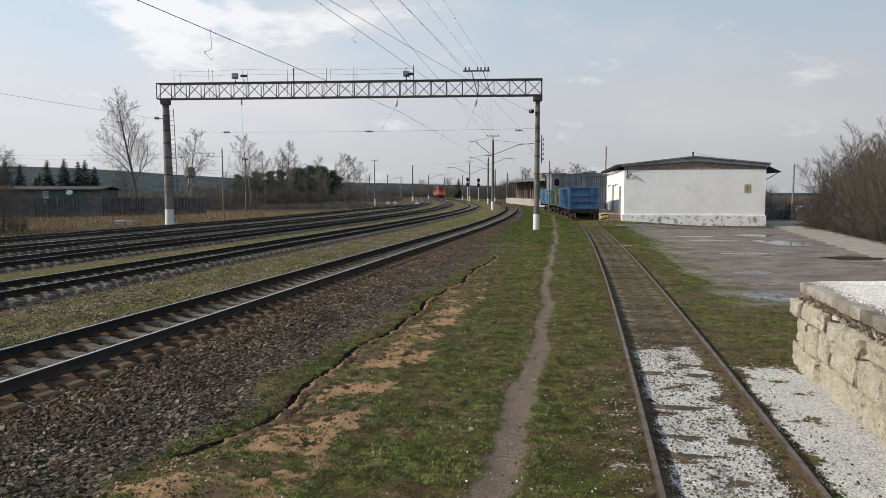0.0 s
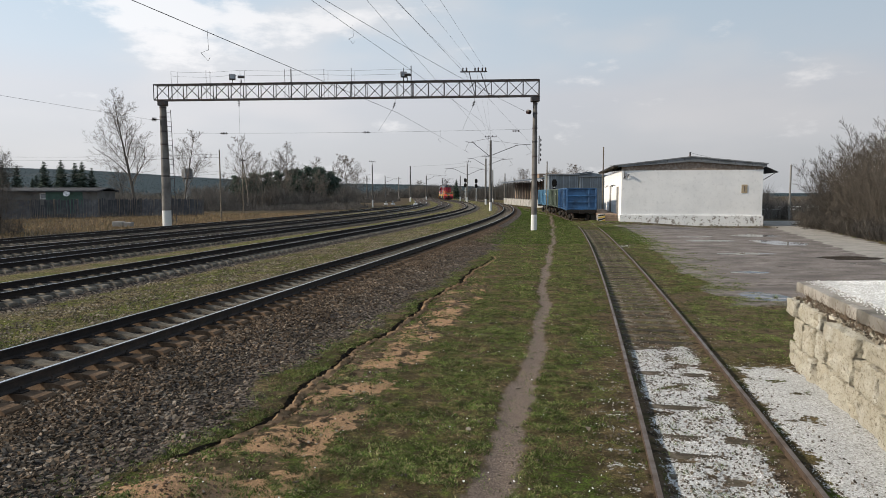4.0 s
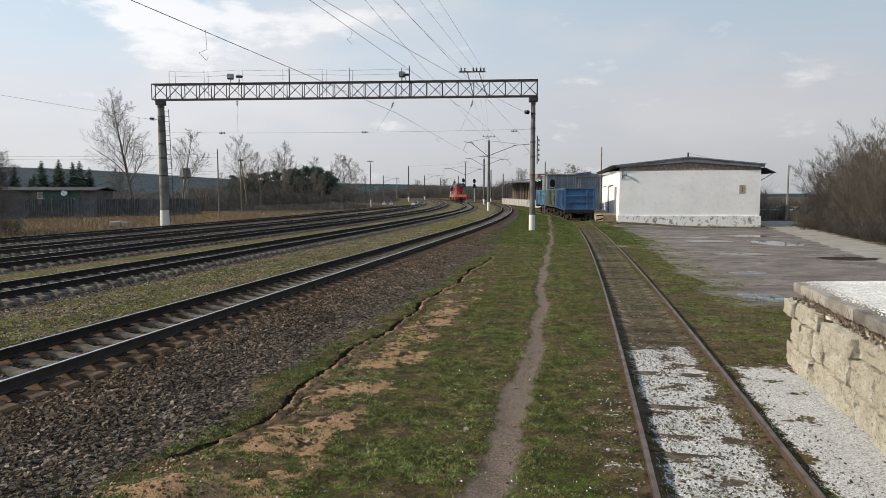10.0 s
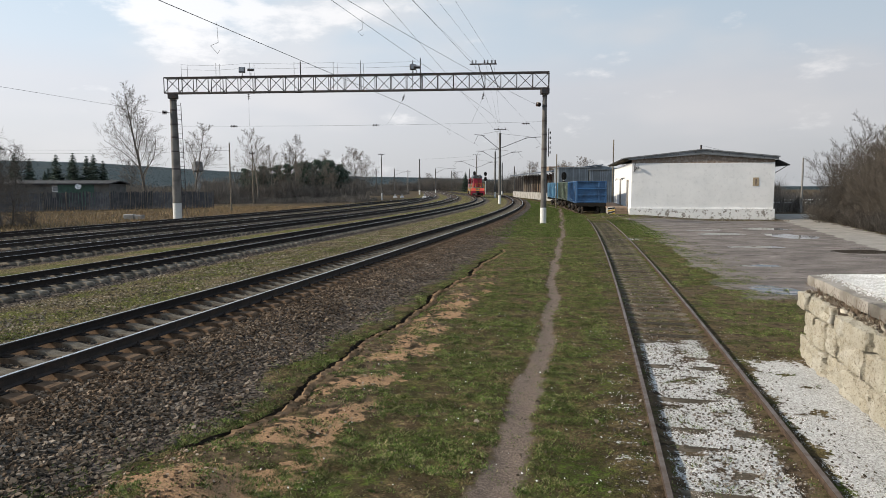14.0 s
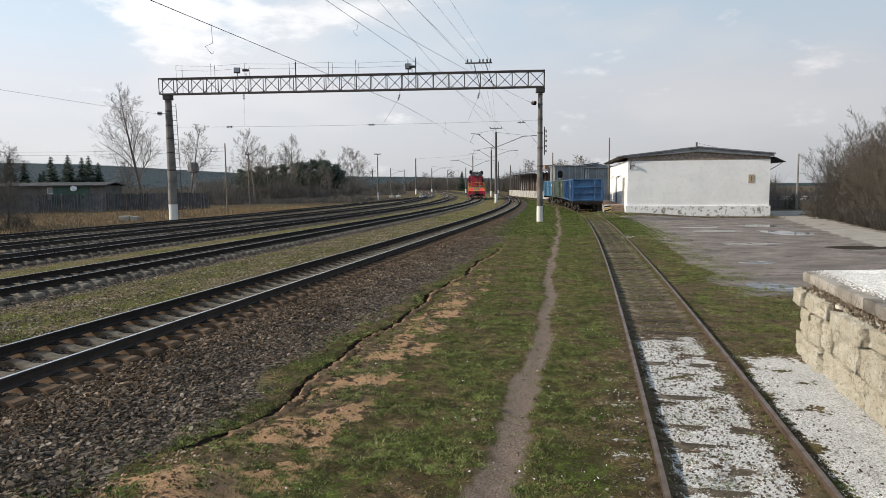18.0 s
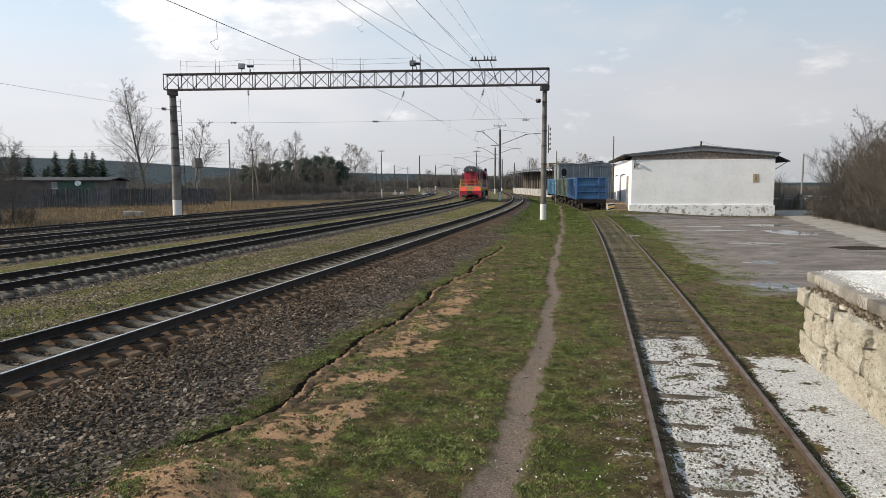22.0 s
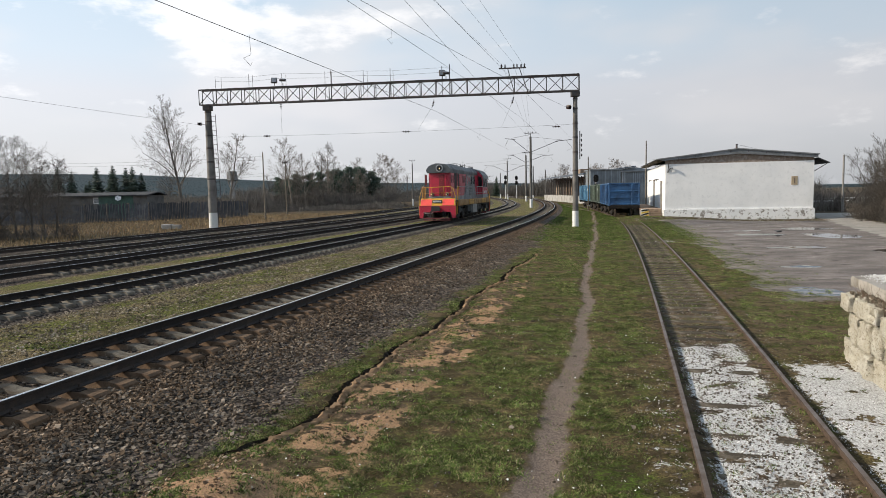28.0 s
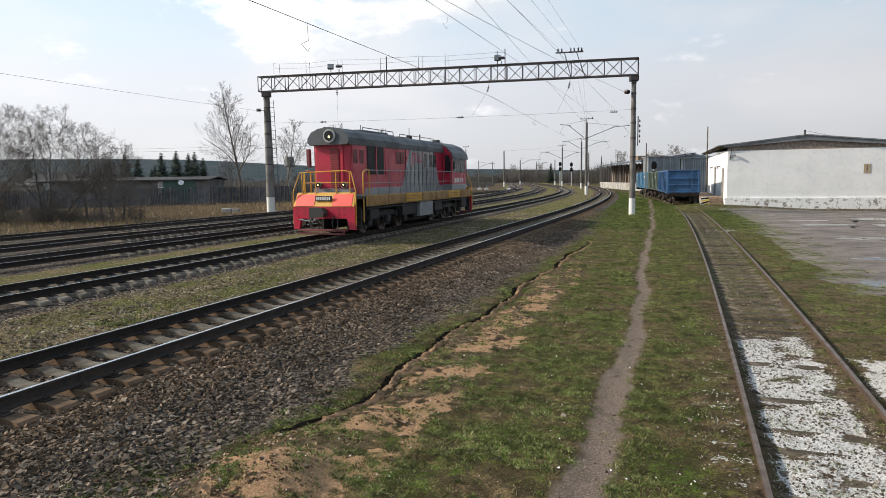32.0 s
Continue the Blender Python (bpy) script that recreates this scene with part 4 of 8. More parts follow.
for y, z in ((15.6, 6.85), (25.2, 9.35), (40, 6.85)):
    x = float(track_x(1, y))
    wire("dropper", [(x, y, z), (x + 0.02, y, z - 0.45), (x - 0.16, y, z - 0.52), (x + 0.0, y, z - 0.70), (x + 0.05, y, z - 0.62)], "bent loose dropper wire hanging down", 0.0043)
for z in (8.6, 8.2, 7.6, 7.2):
    wire("village_line", [(-120, 95, z + 1.2), (-78, 88, z), (-25.8, 77.9, z - 0.9)] if z > 8.0 else [(-140, 120, z), (-70, 112, z - 1), (-29.4, 99, z - 1.0)], "thin overhead line over the meadow", 0.0101, 0.5)


# ---- masts and poles ----
def mast(name, label, x, y, z0, z1, r=0.16, white=1.3, arms=(), top_bar=0.0, group="catenary masts", mat="pole_concrete"):
    m = thing(name, label, "mast", group=group)
    if white:
        part("painted_base", Build().tube([(x, y, z0 - 0.3), (x, y, z0 + white)], r + 0.008, 14), M["white_paint"], m, "white painted base", smooth=True)
    part("pole", Build().tube([(x, y, z0 + white - (0 if white else 0.3)), (x, y, z1)], [r, r * 0.72], 14), M[mat], m, smooth=True)
    for dx, dz0, dx1, dz1 in arms:
        arm = part("cantilever_arm", Build().tube([(x, y, z0 + dz0), (x + dx1 * 0.62, y, z0 + dz1 - 0.15), (x + dx, y, z0 + dz1)], 0.045, 7), M["steel_dark"], m)
        part("tie_rod", Build().tube([(x, y, z0 + dz1 + 0.55), (x + dx * 0.75, y, z0 + dz1)], 0.02, 5), M["steel_dark"], arm)
        part("steady_arm", Build().tube([(x + dx * 0.85, y, z0 + dz1), (x + dx * 1.02, y, z0 + dz1 - 1.35), (x + dx * 0.88, y, z0 + dz1 - 1.7)], 0.022, 5), M["steel_dark"], arm)
        part("arm_insulator", insulator_string(Build(), (x + dx * 0.62, y, z0 + dz1 - 0.2), (dx, 0, 0.3), 3, 0.10, 0.12), M["insulator"], arm)
    if top_bar:
        bar = part("crossarm", Build().bar((x - top_bar, y, z1 + 0.55), (x + top_bar, y, z1 + 0.55), 0.09).bar((x, y, z1 - 0.3), (x, y, z1 + 0.55), 0.08), M["steel_dark"], m)
        for s in (-0.9, -0.3, 0.3, 0.9):
            part("insulator", insulator_string(Build(), (x + s * top_bar, y, z1 + 0.62), (0, 0, 1), 2, 0.08, 0.09), M["insulator"], bar)
    return m


dbl = ((-4.0, 8.5, -4.5, 10.9), (6.4, 8.7, 6.8, 10.5))
mast("catenary_mast", "concrete mast with arms reaching over both tracks", 7.92, 105.4, 0.3, 11.4, 0.22, 1.35, dbl, 0.95)
mast("catenary_mast", "concrete mast with arms reaching over both tracks", 10.55, 155.2, 0.35, 11.1, 0.22, 1.35, ((-4.4, 9.0, -4.6, 10.9), (6.2, 9.1, 6.2, 10.7)), 0.9)
mast("catenary_mast", "slender concrete mast with cantilever arms", 7.27, 181.4, 0.6, 11.0, 0.2, 1.4, ((-6.2, 7.4, -6.0, 9.3), (6.0, 7.4, 5.8, 9.1)), 1.0)
mast("catenary_mast", "plain concrete mast beside the curve", 14.6, 186, 0.3, 9.6, 0.2, 1.3)
mast("catenary_mast", "plain concrete mast beside the curve", 18.5, 191, 0.3, 8.7, 0.19, 1.3)
mast("catenary_mast", "plain concrete mast beside the curve", 6.1, 207, 0.6, 8.5, 0.18, 1.3)
mast("catenary_mast", "concrete mast with one arm over the track", -5.18, 239, 0.7, 9.4, 0.22, 1.2, ((7.2, 7.0, 5.0, 8.7),))
mast("catenary_mast", "concrete mast with one arm over the track", 0.6, 262, 0.8, 9.0, 0.2, 0.0, ((4.5, 6.5, 4.0, 8.0),))
mast("catenary_mast", "concrete mast with a white base beside the yard", -8.89, 194.6, 0.5, 11.0, 0.22, 1.5)
mast("catenary_mast", "leaning old mast with struts", -13.6, 215, 0.5, 8.3, 0.16, 0.0)
mast("catenary_mast", "distant concrete mast beside the yard", -20.5, 245, 0.5, 9.6, 0.2, 0.0, ((6.0, 6.5, 5.0, 8.0),))
mast("catenary_mast", "distant concrete mast beside the yard", -25.0, 225, 0.5, 8.8, 0.2, 0.0)
mast("utility_pole", "concrete line pole with two crossarms", -13.42, 130.5, 0.3, 8.7, 0.13, 1.5, (), 0.6, "utility poles")
mast("utility_pole", "bare wooden utility pole", -25.83, 77.9, 0.3, 8.2, 0.09, 0.0, (), 0.0, "utility poles", "timber_old")
mast("utility_pole", "wooden utility pole with a small crossarm", -29.45, 99, 0.3, 7.4, 0.10, 0.0, (), 0.4, "utility poles", "timber_old")
mast("utility_pole", "thin dark pole beside the wagons", 15.26, 95.3, 0.0, 7.6, 0.10, 0.0, (), 0.0, "utility poles", "timber_old")
mast("utility_pole", "thin pole in front of the freight building", 18.7, 168, 0.2, 6.6, 0.13, 0.0, (), 0.0, "utility poles")
mast("utility_pole", "thin pole in front of the freight building", 20.1, 168, 0.2, 8.5, 0.13, 0.0, (), 0.0, "utility poles")
mast("utility_pole", "concrete utility pole behind the road", 39.6, 75, -0.1, 6.2, 0.12, 0.0, (), 0.0, "utility poles", "concrete")
mast("utility_pole", "dark wooden pole behind the road", 35.6, 73.5, -0.1, 5.2, 0.09, 0.0, (), 0.0, "utility poles", "timber_old")
mast("utility_pole", "thin dark pole behind the warehouse", 21.05, 86, 0.0, 9.0, 0.10, 0.0, (), 0.0, "utility poles", "timber_old")


def signal(x, y, z0, z1, label):
    s = thing("track_signal", label, "railway signal", group="track signals")
    part("mast", Build().tube([(x, y, z0 - 0.2), (x, y, z1)], 0.11, 10), M["white_paint"], s)
    for z in (z1 - 0.2, z1 - 1.7):
        head = part("signal_head", Build().prism([(-0.42, -0.35), (-0.42, 0.3), (-0.2, 0.65), (0.2, 0.65), (0.42, 0.3), (0.42, -0.35), (0.2, -0.65), (-0.2, -0.65)], -0.05, 0.12), M["underframe"], s, "black signal head", Matrix.Translation((x, y - 0.2, z)))
        for dz in (-0.28, 0.28):
            part("lens_hood", Build().tube([(0, -0.3, dz), (0, -0.05, dz)], 0.13, 12), M["underframe"], head)
    return s


signal(7.55, 204, 0.6, 7.2, "tall light signal with two black heads on a white mast")
signal(10.9, 204, 0.6, 7.0, "tall light signal with two black heads on a white mast")
signal(19.6, 114.5, 0.0, 5.0, "light signal with a black head behind the wagons")
for x, y in ((-11.0, 152), (-5.6, 146), (-12.4, 150)):
    d = thing("switch_stand", "small white switch box beside the turnout", "switch stand", pose(x, y, float(ground_z(x, y))), "switch stands")
    part("box", Build().box(-0.45, 0.45, -0.3, 0.3, 0, 0.45, 0.05), M["white_paint"], d)
    part("lantern", Build().box(-0.15, 0.15, -0.15, 0.15, 0.45, 0.95, 0.04), M["galvanised"], d)
blk = thing("concrete_block", "pair of pale concrete cable boxes beside the track", "concrete box", pose(-28.0, 57.6, 0.3))
part("box", Build().box(-0.5, 0.4, -0.3, 0.3, -0.1, 0.38, 0.04), M["concrete"], blk)
part("box", Build().box(0.5, 1.15, -0.3, 0.3, -0.1, 0.32, 0.04), M["concrete"], blk)

# ---- white warehouse ----
HOUSE = pose(17.2, 63.0, 0, 0, 0, -9.7)


def whitewash():
    m, nt, b = shader("whitewash")
    co = nt.nodes.new("ShaderNodeTexCoord").outputs["Object"]
    sep = nt.nodes.new("ShaderNodeSeparateXYZ")
    nt.links.new(co, sep.inputs[0])
    big, mid, fine = noise_node(nt, co, 0.5, 4), noise_node(nt, co, 2.5, 8, 0.72), noise_node(nt, co, 30, 3)
    col = mix_colour(nt, map_range(nt, big, 0.35, 0.7), (0.82, 0.82, 0.82), (0.74, 0.745, 0.75))
    col = mix_colour(nt, map_range(nt, mid, 0.5, 0.70, 0, 0.5), col, (0.56, 0.565, 0.575))
    low = map_range(nt, sep.outputs[2], 1.1, 0.75)
    mul = nt.nodes.new("ShaderNodeMath")
    mul.operation = "MULTIPLY"
    nt.links.new(low, mul.inputs[0])
    nt.links.new(map_range(nt, mid, 0.52, 0.59), mul.inputs[1])
    col = mix_colour(nt, mul.outputs[0], col, mix_colour(nt, map_range(nt, fine, 0.4, 0.6), (0.20, 0.175, 0.155), (0.34, 0.32, 0.30)))
    nt.links.new(col, b.inputs["Base Color"])
    b.inputs["Roughness"].default_value = 0.92
    bump(nt, b, mid, 0.3, 0.03)
    return m


M["whitewash"] = whitewash()
M["old_brick"] = surface("old_brick", (0.20, 0.155, 0.125), (0.30, 0.27, 0.24), 4, 30, 0.9)
M["sheet_metal"] = surface("sheet_metal", (0.23, 0.245, 0.26), (0.15, 0.158, 0.165), 1.2, 20, 0.6, 0.4)
M["door_grey"] = surface("door_grey", (0.28, 0.27, 0.26), (0.20, 0.19, 0.18), 2, 30, 0.7)
M["deck_wood"] = surface("deck_wood", (0.27, 0.20, 0.15), (0.16, 0.12, 0.09), 3, 30, 0.85)
M["yellow_paint"] = surface("yellow_paint", (0.60, 0.40, 0.05), (0.45, 0.30, 0.06), 2, 30, 0.55, 0, 0.1)
M["sign_tan"] = surface("sign_tan", (0.45, 0.36, 0.24), (0.35, 0.27, 0.18), 8, 40, 0.7, 0, 0, 0, 0)


def warehouse():
    h = thing("warehouse", "low whitewashed brick warehouse with a shallow gable roof", "warehouse", HOUSE)
    w, l, top = 12.6, 22.0, 5.2
    part("front_wall", Build().box(0, w, 0, 0.4, -0.3, top), M["whitewash"], h)
    part("brick_gable", Build().prism([(0, top), (w, top), (w, top + 0.34), (w / 2, top + 0.95), (0, top + 0.5)], 0.03, 0.4), M["old_brick"], h, "bare weathered brick under the roof edge")
    part("side_wall", Build().box(0, 0.4, 0.4, l - 0.4, -0.3, top), M["whitewash"], h)
    part("side_wall", Build().box(w - 0.4, w, 0.4, l - 0.4, -0.3, top), M["whitewash"], h)
    part("back_wall", Build().box(0, w, l - 0.4, l, -0.3, top), M["whitewash"], h)
    part("plinth", Build().prism([(-0.14, -0.14), (w + 0.10, -0.14), (w + 0.10, l), (w - 0.1, l), (w - 0.1, 0.2), (0.2, 0.2), (0.2, l), (-0.10, l)], -0.4, 0.98, 0, 2), M["whitewash"], h, "flaking whitewashed plinth")
    part("floor", Build().box(0.4, w - 0.4, 0.4, l - 0.4, 0.9, 1.0), M["concrete"], h)
    for s, x0, x1, z0, z1 in ((0, -0.85, w / 2, top + 0.42, top + 1.20), (1, w + 0.35, w / 2, top + 0.50, top + 1.20)):
        part("roof_slope", Build().add([(x0, -0.24, z0), (x1, -0.24, z1), (x1, l + 0.4, z1), (x0, l + 0.4, z0), (x0, -0.24, z0 + 0.07), (x1, -0.24, z1 + 0.07), (x1, l + 0.4, z1 + 0.07), (x0, l + 0.4, z0 + 0.07)],
             [(0, 3, 2, 1), (4, 5, 6, 7), (0, 1, 5, 4), (1, 2, 6, 5), (2, 3, 7, 6), (3, 0, 4, 7)]), M["roof_felt"], h, "dark felt roof slope")
        x2 = x0 + (0.5 if not s else -0.1)
        z2 = z0 + (z1 - z0) * (x2 - x0) / (x1 - x0)
        low = 0.17 if not s else 0.28
        part("fascia", Build().prism([(x2, z2 - low), (x1, z1 - 0.42), (x1, z1 - 0.004), (x2, z2 - 0.004)], -0.20, -0.16), M["sheet_metal"], h, "grey sheet metal fascia")
    part("lean_roof", Build().prism([(w + 0.3, top + 0.16), (w + 1.25, top - 0.28), (w + 1.25, top - 0.20), (w + 0.3, top + 0.24)], -0.1, l), M["roof_felt"], h, "lower dark strip of roof on the far side")
    for i in range(10):
        part("rafter_end", Build().bar((-0.8, 1 + i * 2.2, top + 0.33), (0.1, 1 + i * 2.2, top + 0.42), 0.08, 0.14), M["timber_old"], h)
    part("eave_brace", Build().bar((w + 0.05, 0.2, top - 0.95), (w + 1.1, 0.1, top - 0.26), 0.06), M["steel_dark"], h)
    for y0, z1 in ((3.0, 3.6), (11.5, 3.8)):
        part("door", Build().box(-0.06, 0.02, y0, y0 + 1.5, 0.98, z1, 0.01), M["door_grey"], h, "grey painted door")
        part("door_frame", Build().box(-0.05, 0.03, y0 - 0.1, y0, 0.98, z1 + 0.1).box(-0.05, 0.03, y0 + 1.5, y0 + 1.6, 0.98, z1 + 0.1).box(-0.05, 0.03, y0, y0 + 1.5, z1 + 0.002, z1 + 0.1), M["timber_old"], h)
    for y0 in (6.4, 8.2, 15.5):
        part("vent_pipe", Build().tube([(-0.02, y0, 3.9), (-0.25, y0, 3.9), (-0.3, y0, 3.7)], 0.05, 7), M["steel_dark"], h)
    lampb = part("lamp_bracket", Build().tube([(0.25, -0.02, 4.5), (0.25, -0.10, 4.55), (0.45, -0.14, 4.85)], 0.03, 6).bar((0.2, -0.04, 4.4), (0.30, -0.04, 5.3), 0.06), M["steel_dark"], h)
    part("lamp_shade", Build().tube([(0.5, -0.16, 4.78), (0.62, -0.18, 4.9)], [0.14, 0.09], 12), M["galvanised"], lampb)
    sign = part("sign_board", Build().box(10.75, 11.27, -0.03, 0.0, 3.06, 3.84, 0.008), M["sign_tan"], h, "small tan plate with a dark mark")
    part("mark", Build().box(10.96, 11.07, -0.036, -0.031, 3.2, 3.7), M["old_brick"], sign)
    part("chimney_pipe", Build().tube([(7.1, 5, top + 0.8), (7.1, 5, top + 1.95)], 0.09, 10), M["steel_dark"], h)
    part("stay_wire", Build().tube([(7.1, 5, top + 1.9), (9.2, 5, top + 1.35), (11.5, 5, top + 0.9)], 0.012, 4), M["wire"], h)
    # loading deck with steps at the corner
    part("ramp_deck", Build().box(-2.1, -0.15, 1.6, 20, 0.92, 1.04, 0.02), M["deck_wood"], h, "brown plank loading deck")
    part("ramp_wall", Build().box(-2.05, -0.2, 1.7, 19.9, -0.2, 0.92, 0.02), M["concrete"], h)
    for i in range(4):
        part("step", Build().box(-1.35, -0.2, 0.4 + i * 0.3, 0.7 + i * 0.3 + 0.02, -0.1, 0.30 + i * 0.2, 0.015), M["deck_wood"], h)
    board = part("warning_board", Build().box(-2.08, -1.40, 0.95, 1.02, -0.1, 1.04, 0.01), M["white_paint"], h, "board striped black and yellow")
    for i in range(5):
        part("stripe", Build().prism([(-2.075, -0.06 + i * 0.22), (-1.405, 0.22 + i * 0.17), (-1.405, 0.36 + i * 0.17), (-2.075, 0.08 + i * 0.22)], 0.935, 0.948), M["yellow_paint"] if i % 2 else M["underframe"], board)
    for x0, x1, z0, z1 in ((-0.85, w / 2, top + 0.46, top + 1.24), (w + 0.35, w / 2, top + 0.54, top + 1.24)):
        part("roof_edge", Build().bar((x0, -0.26, z0), (x1, -0.26, z1), 0.03, 0.10), M["galvanised"], h, "bright folded metal roof edge")
    for i in range(1, 9):
        x = -0.4 + i * 1.5
        z = top + 0.42 + 0.78 * (1 - abs(x - w / 2) / (w / 2 + 0.6))
        part("fascia_seam", Build().box(x - 0.015, x + 0.015, -0.215, -0.201, z - 0.20, z - 0.06), M["steel_dark"], h)
    return h


warehouse()

# ---- loading platform of limestone blocks ----
def limestone():
    m, nt, b = shader("limestone")
    co = nt.nodes.new("ShaderNodeTexCoord").outputs["Object"]
    info = nt.nodes.new("ShaderNodeObjectInfo").outputs["Random"]
    off = nt.nodes.new("ShaderNodeVectorMath")
    off.operation = "ADD"
    nt.links.new(co, off.inputs[0])
    nt.links.new(info, off.inputs[1])
    big, mid, fine = noise_node(nt, off.outputs[0], 2.2, 5), noise_node(nt, off.outputs[0], 21, 8, 0.8), noise_node(nt, off.outputs[0], 75, 3)
    col = ramp_nodes(nt, big, [(0.3, (0.58, 0.55, 0.465)), (0.5, (0.46, 0.415, 0.325)), (0.7, (0.64, 0.62, 0.55))])
    col = mix_colour(nt, map_range(nt, mid, 0.53, 0.61, 0, 0.9), col, (0.15, 0.122, 0.080))
    col = mix_colour(nt, map_range(nt, fine, 0.5, 0.68, 0, 0.55), col, (0.27, 0.24, 0.175))
    nt.links.new(col, b.inputs["Base Color"])
    b.inputs["Roughness"].default_value = 0.95
    bump(nt, b, mid, 1.0, 0.05)
    return m


M["slab_old"] = surface("slab_old", (0.29, 0.268, 0.24), (0.16, 0.145, 0.125), 2.2, 30, 0.95, 0, 0.6, 0.02)
M["lime_bed"] = surface("lime_bed", (0.62, 0.615, 0.60), (0.40, 0.39, 0.36), 5, 60, 0.9, 0, 0.8, 0.02, 0, (0.5, 0.75))
M["limestone"] = limestone()
M["mortar"] = surface("mortar", (0.27, 0.225, 0.155), (0.15, 0.12, 0.08), 6, 40, 0.95, 0, 0.8, 0.03)
M["earth"] = surface("earth", (0.085, 0.065, 0.048), (0.05, 0.04, 0.03), 6, 40, 0.98)
FACE_A, FACE_B = Vector((6.40, 11.95, 0)), Vector((2.95, -2.0, 0))


def rough_block(rng, lx, ly, lz, rough=0.03, step=0.045, edge=0.024):
    """A hewn, weathered block: a rounded grid box, pushed about at three scales and pitted."""
    b = Build()
    half = Vector((lx / 2, ly / 2, lz / 2))
    n = tuple(max(3, round(c / step)) for c in (lx, ly, lz))
    seed = Vector(rng.uniform(-50, 50, 3))
    inner = Vector(max(0.01, c - edge) for c in half)
    ids = {}
    for i in range(n[0] + 1):
        for j in range(n[1] + 1):
            for k in range(n[2] + 1):
                if 0 < i < n[0] and 0 < j < n[1] and 0 < k < n[2]:
                    continue
                p = Vector(((2 * i / n[0] - 1) * half.x, (2 * j / n[1] - 1) * half.y, (2 * k / n[2] - 1) * half.z))
                c = Vector(max(-m, min(m, v)) for v, m in zip(p, inner))
                out = (p - c).normalized()
                p = c + out * edge
                q = p + seed
                pit = max(0.0, noise.noise(q * 6.5) - 0.18) * 2.2 + max(0.0, noise.noise(q * 14.0) - 0.15)
                p = p + (noise.noise_vector(q * 2.6) * 0.8 + noise.noise_vector(q * 8.0) * 0.65 + noise.noise_vector(q * 21.0) * 0.55) * rough - out * pit * rough * 1.6
                ids[i, j, k] = len(b.v)
                b.v.append(tuple(p))
    for a in range(3):
        p, q = (a + 1) % 3, (a + 2) % 3
        for s in (0, n[a]):
            for i in range(n[p]):
                for j in range(n[q]):
                    quad = []
                    for di, dj in ((0, 0), (1, 0), (1, 1), (0, 1)):
                        key = [0, 0, 0]
                        key[a], key[p], key[q] = s, i + di, j + dj
                        quad.append(ids[tuple(key)])
                    b.f.append(tuple(quad if s else quad[::-1]))
                    b.m.append(0)
    return b


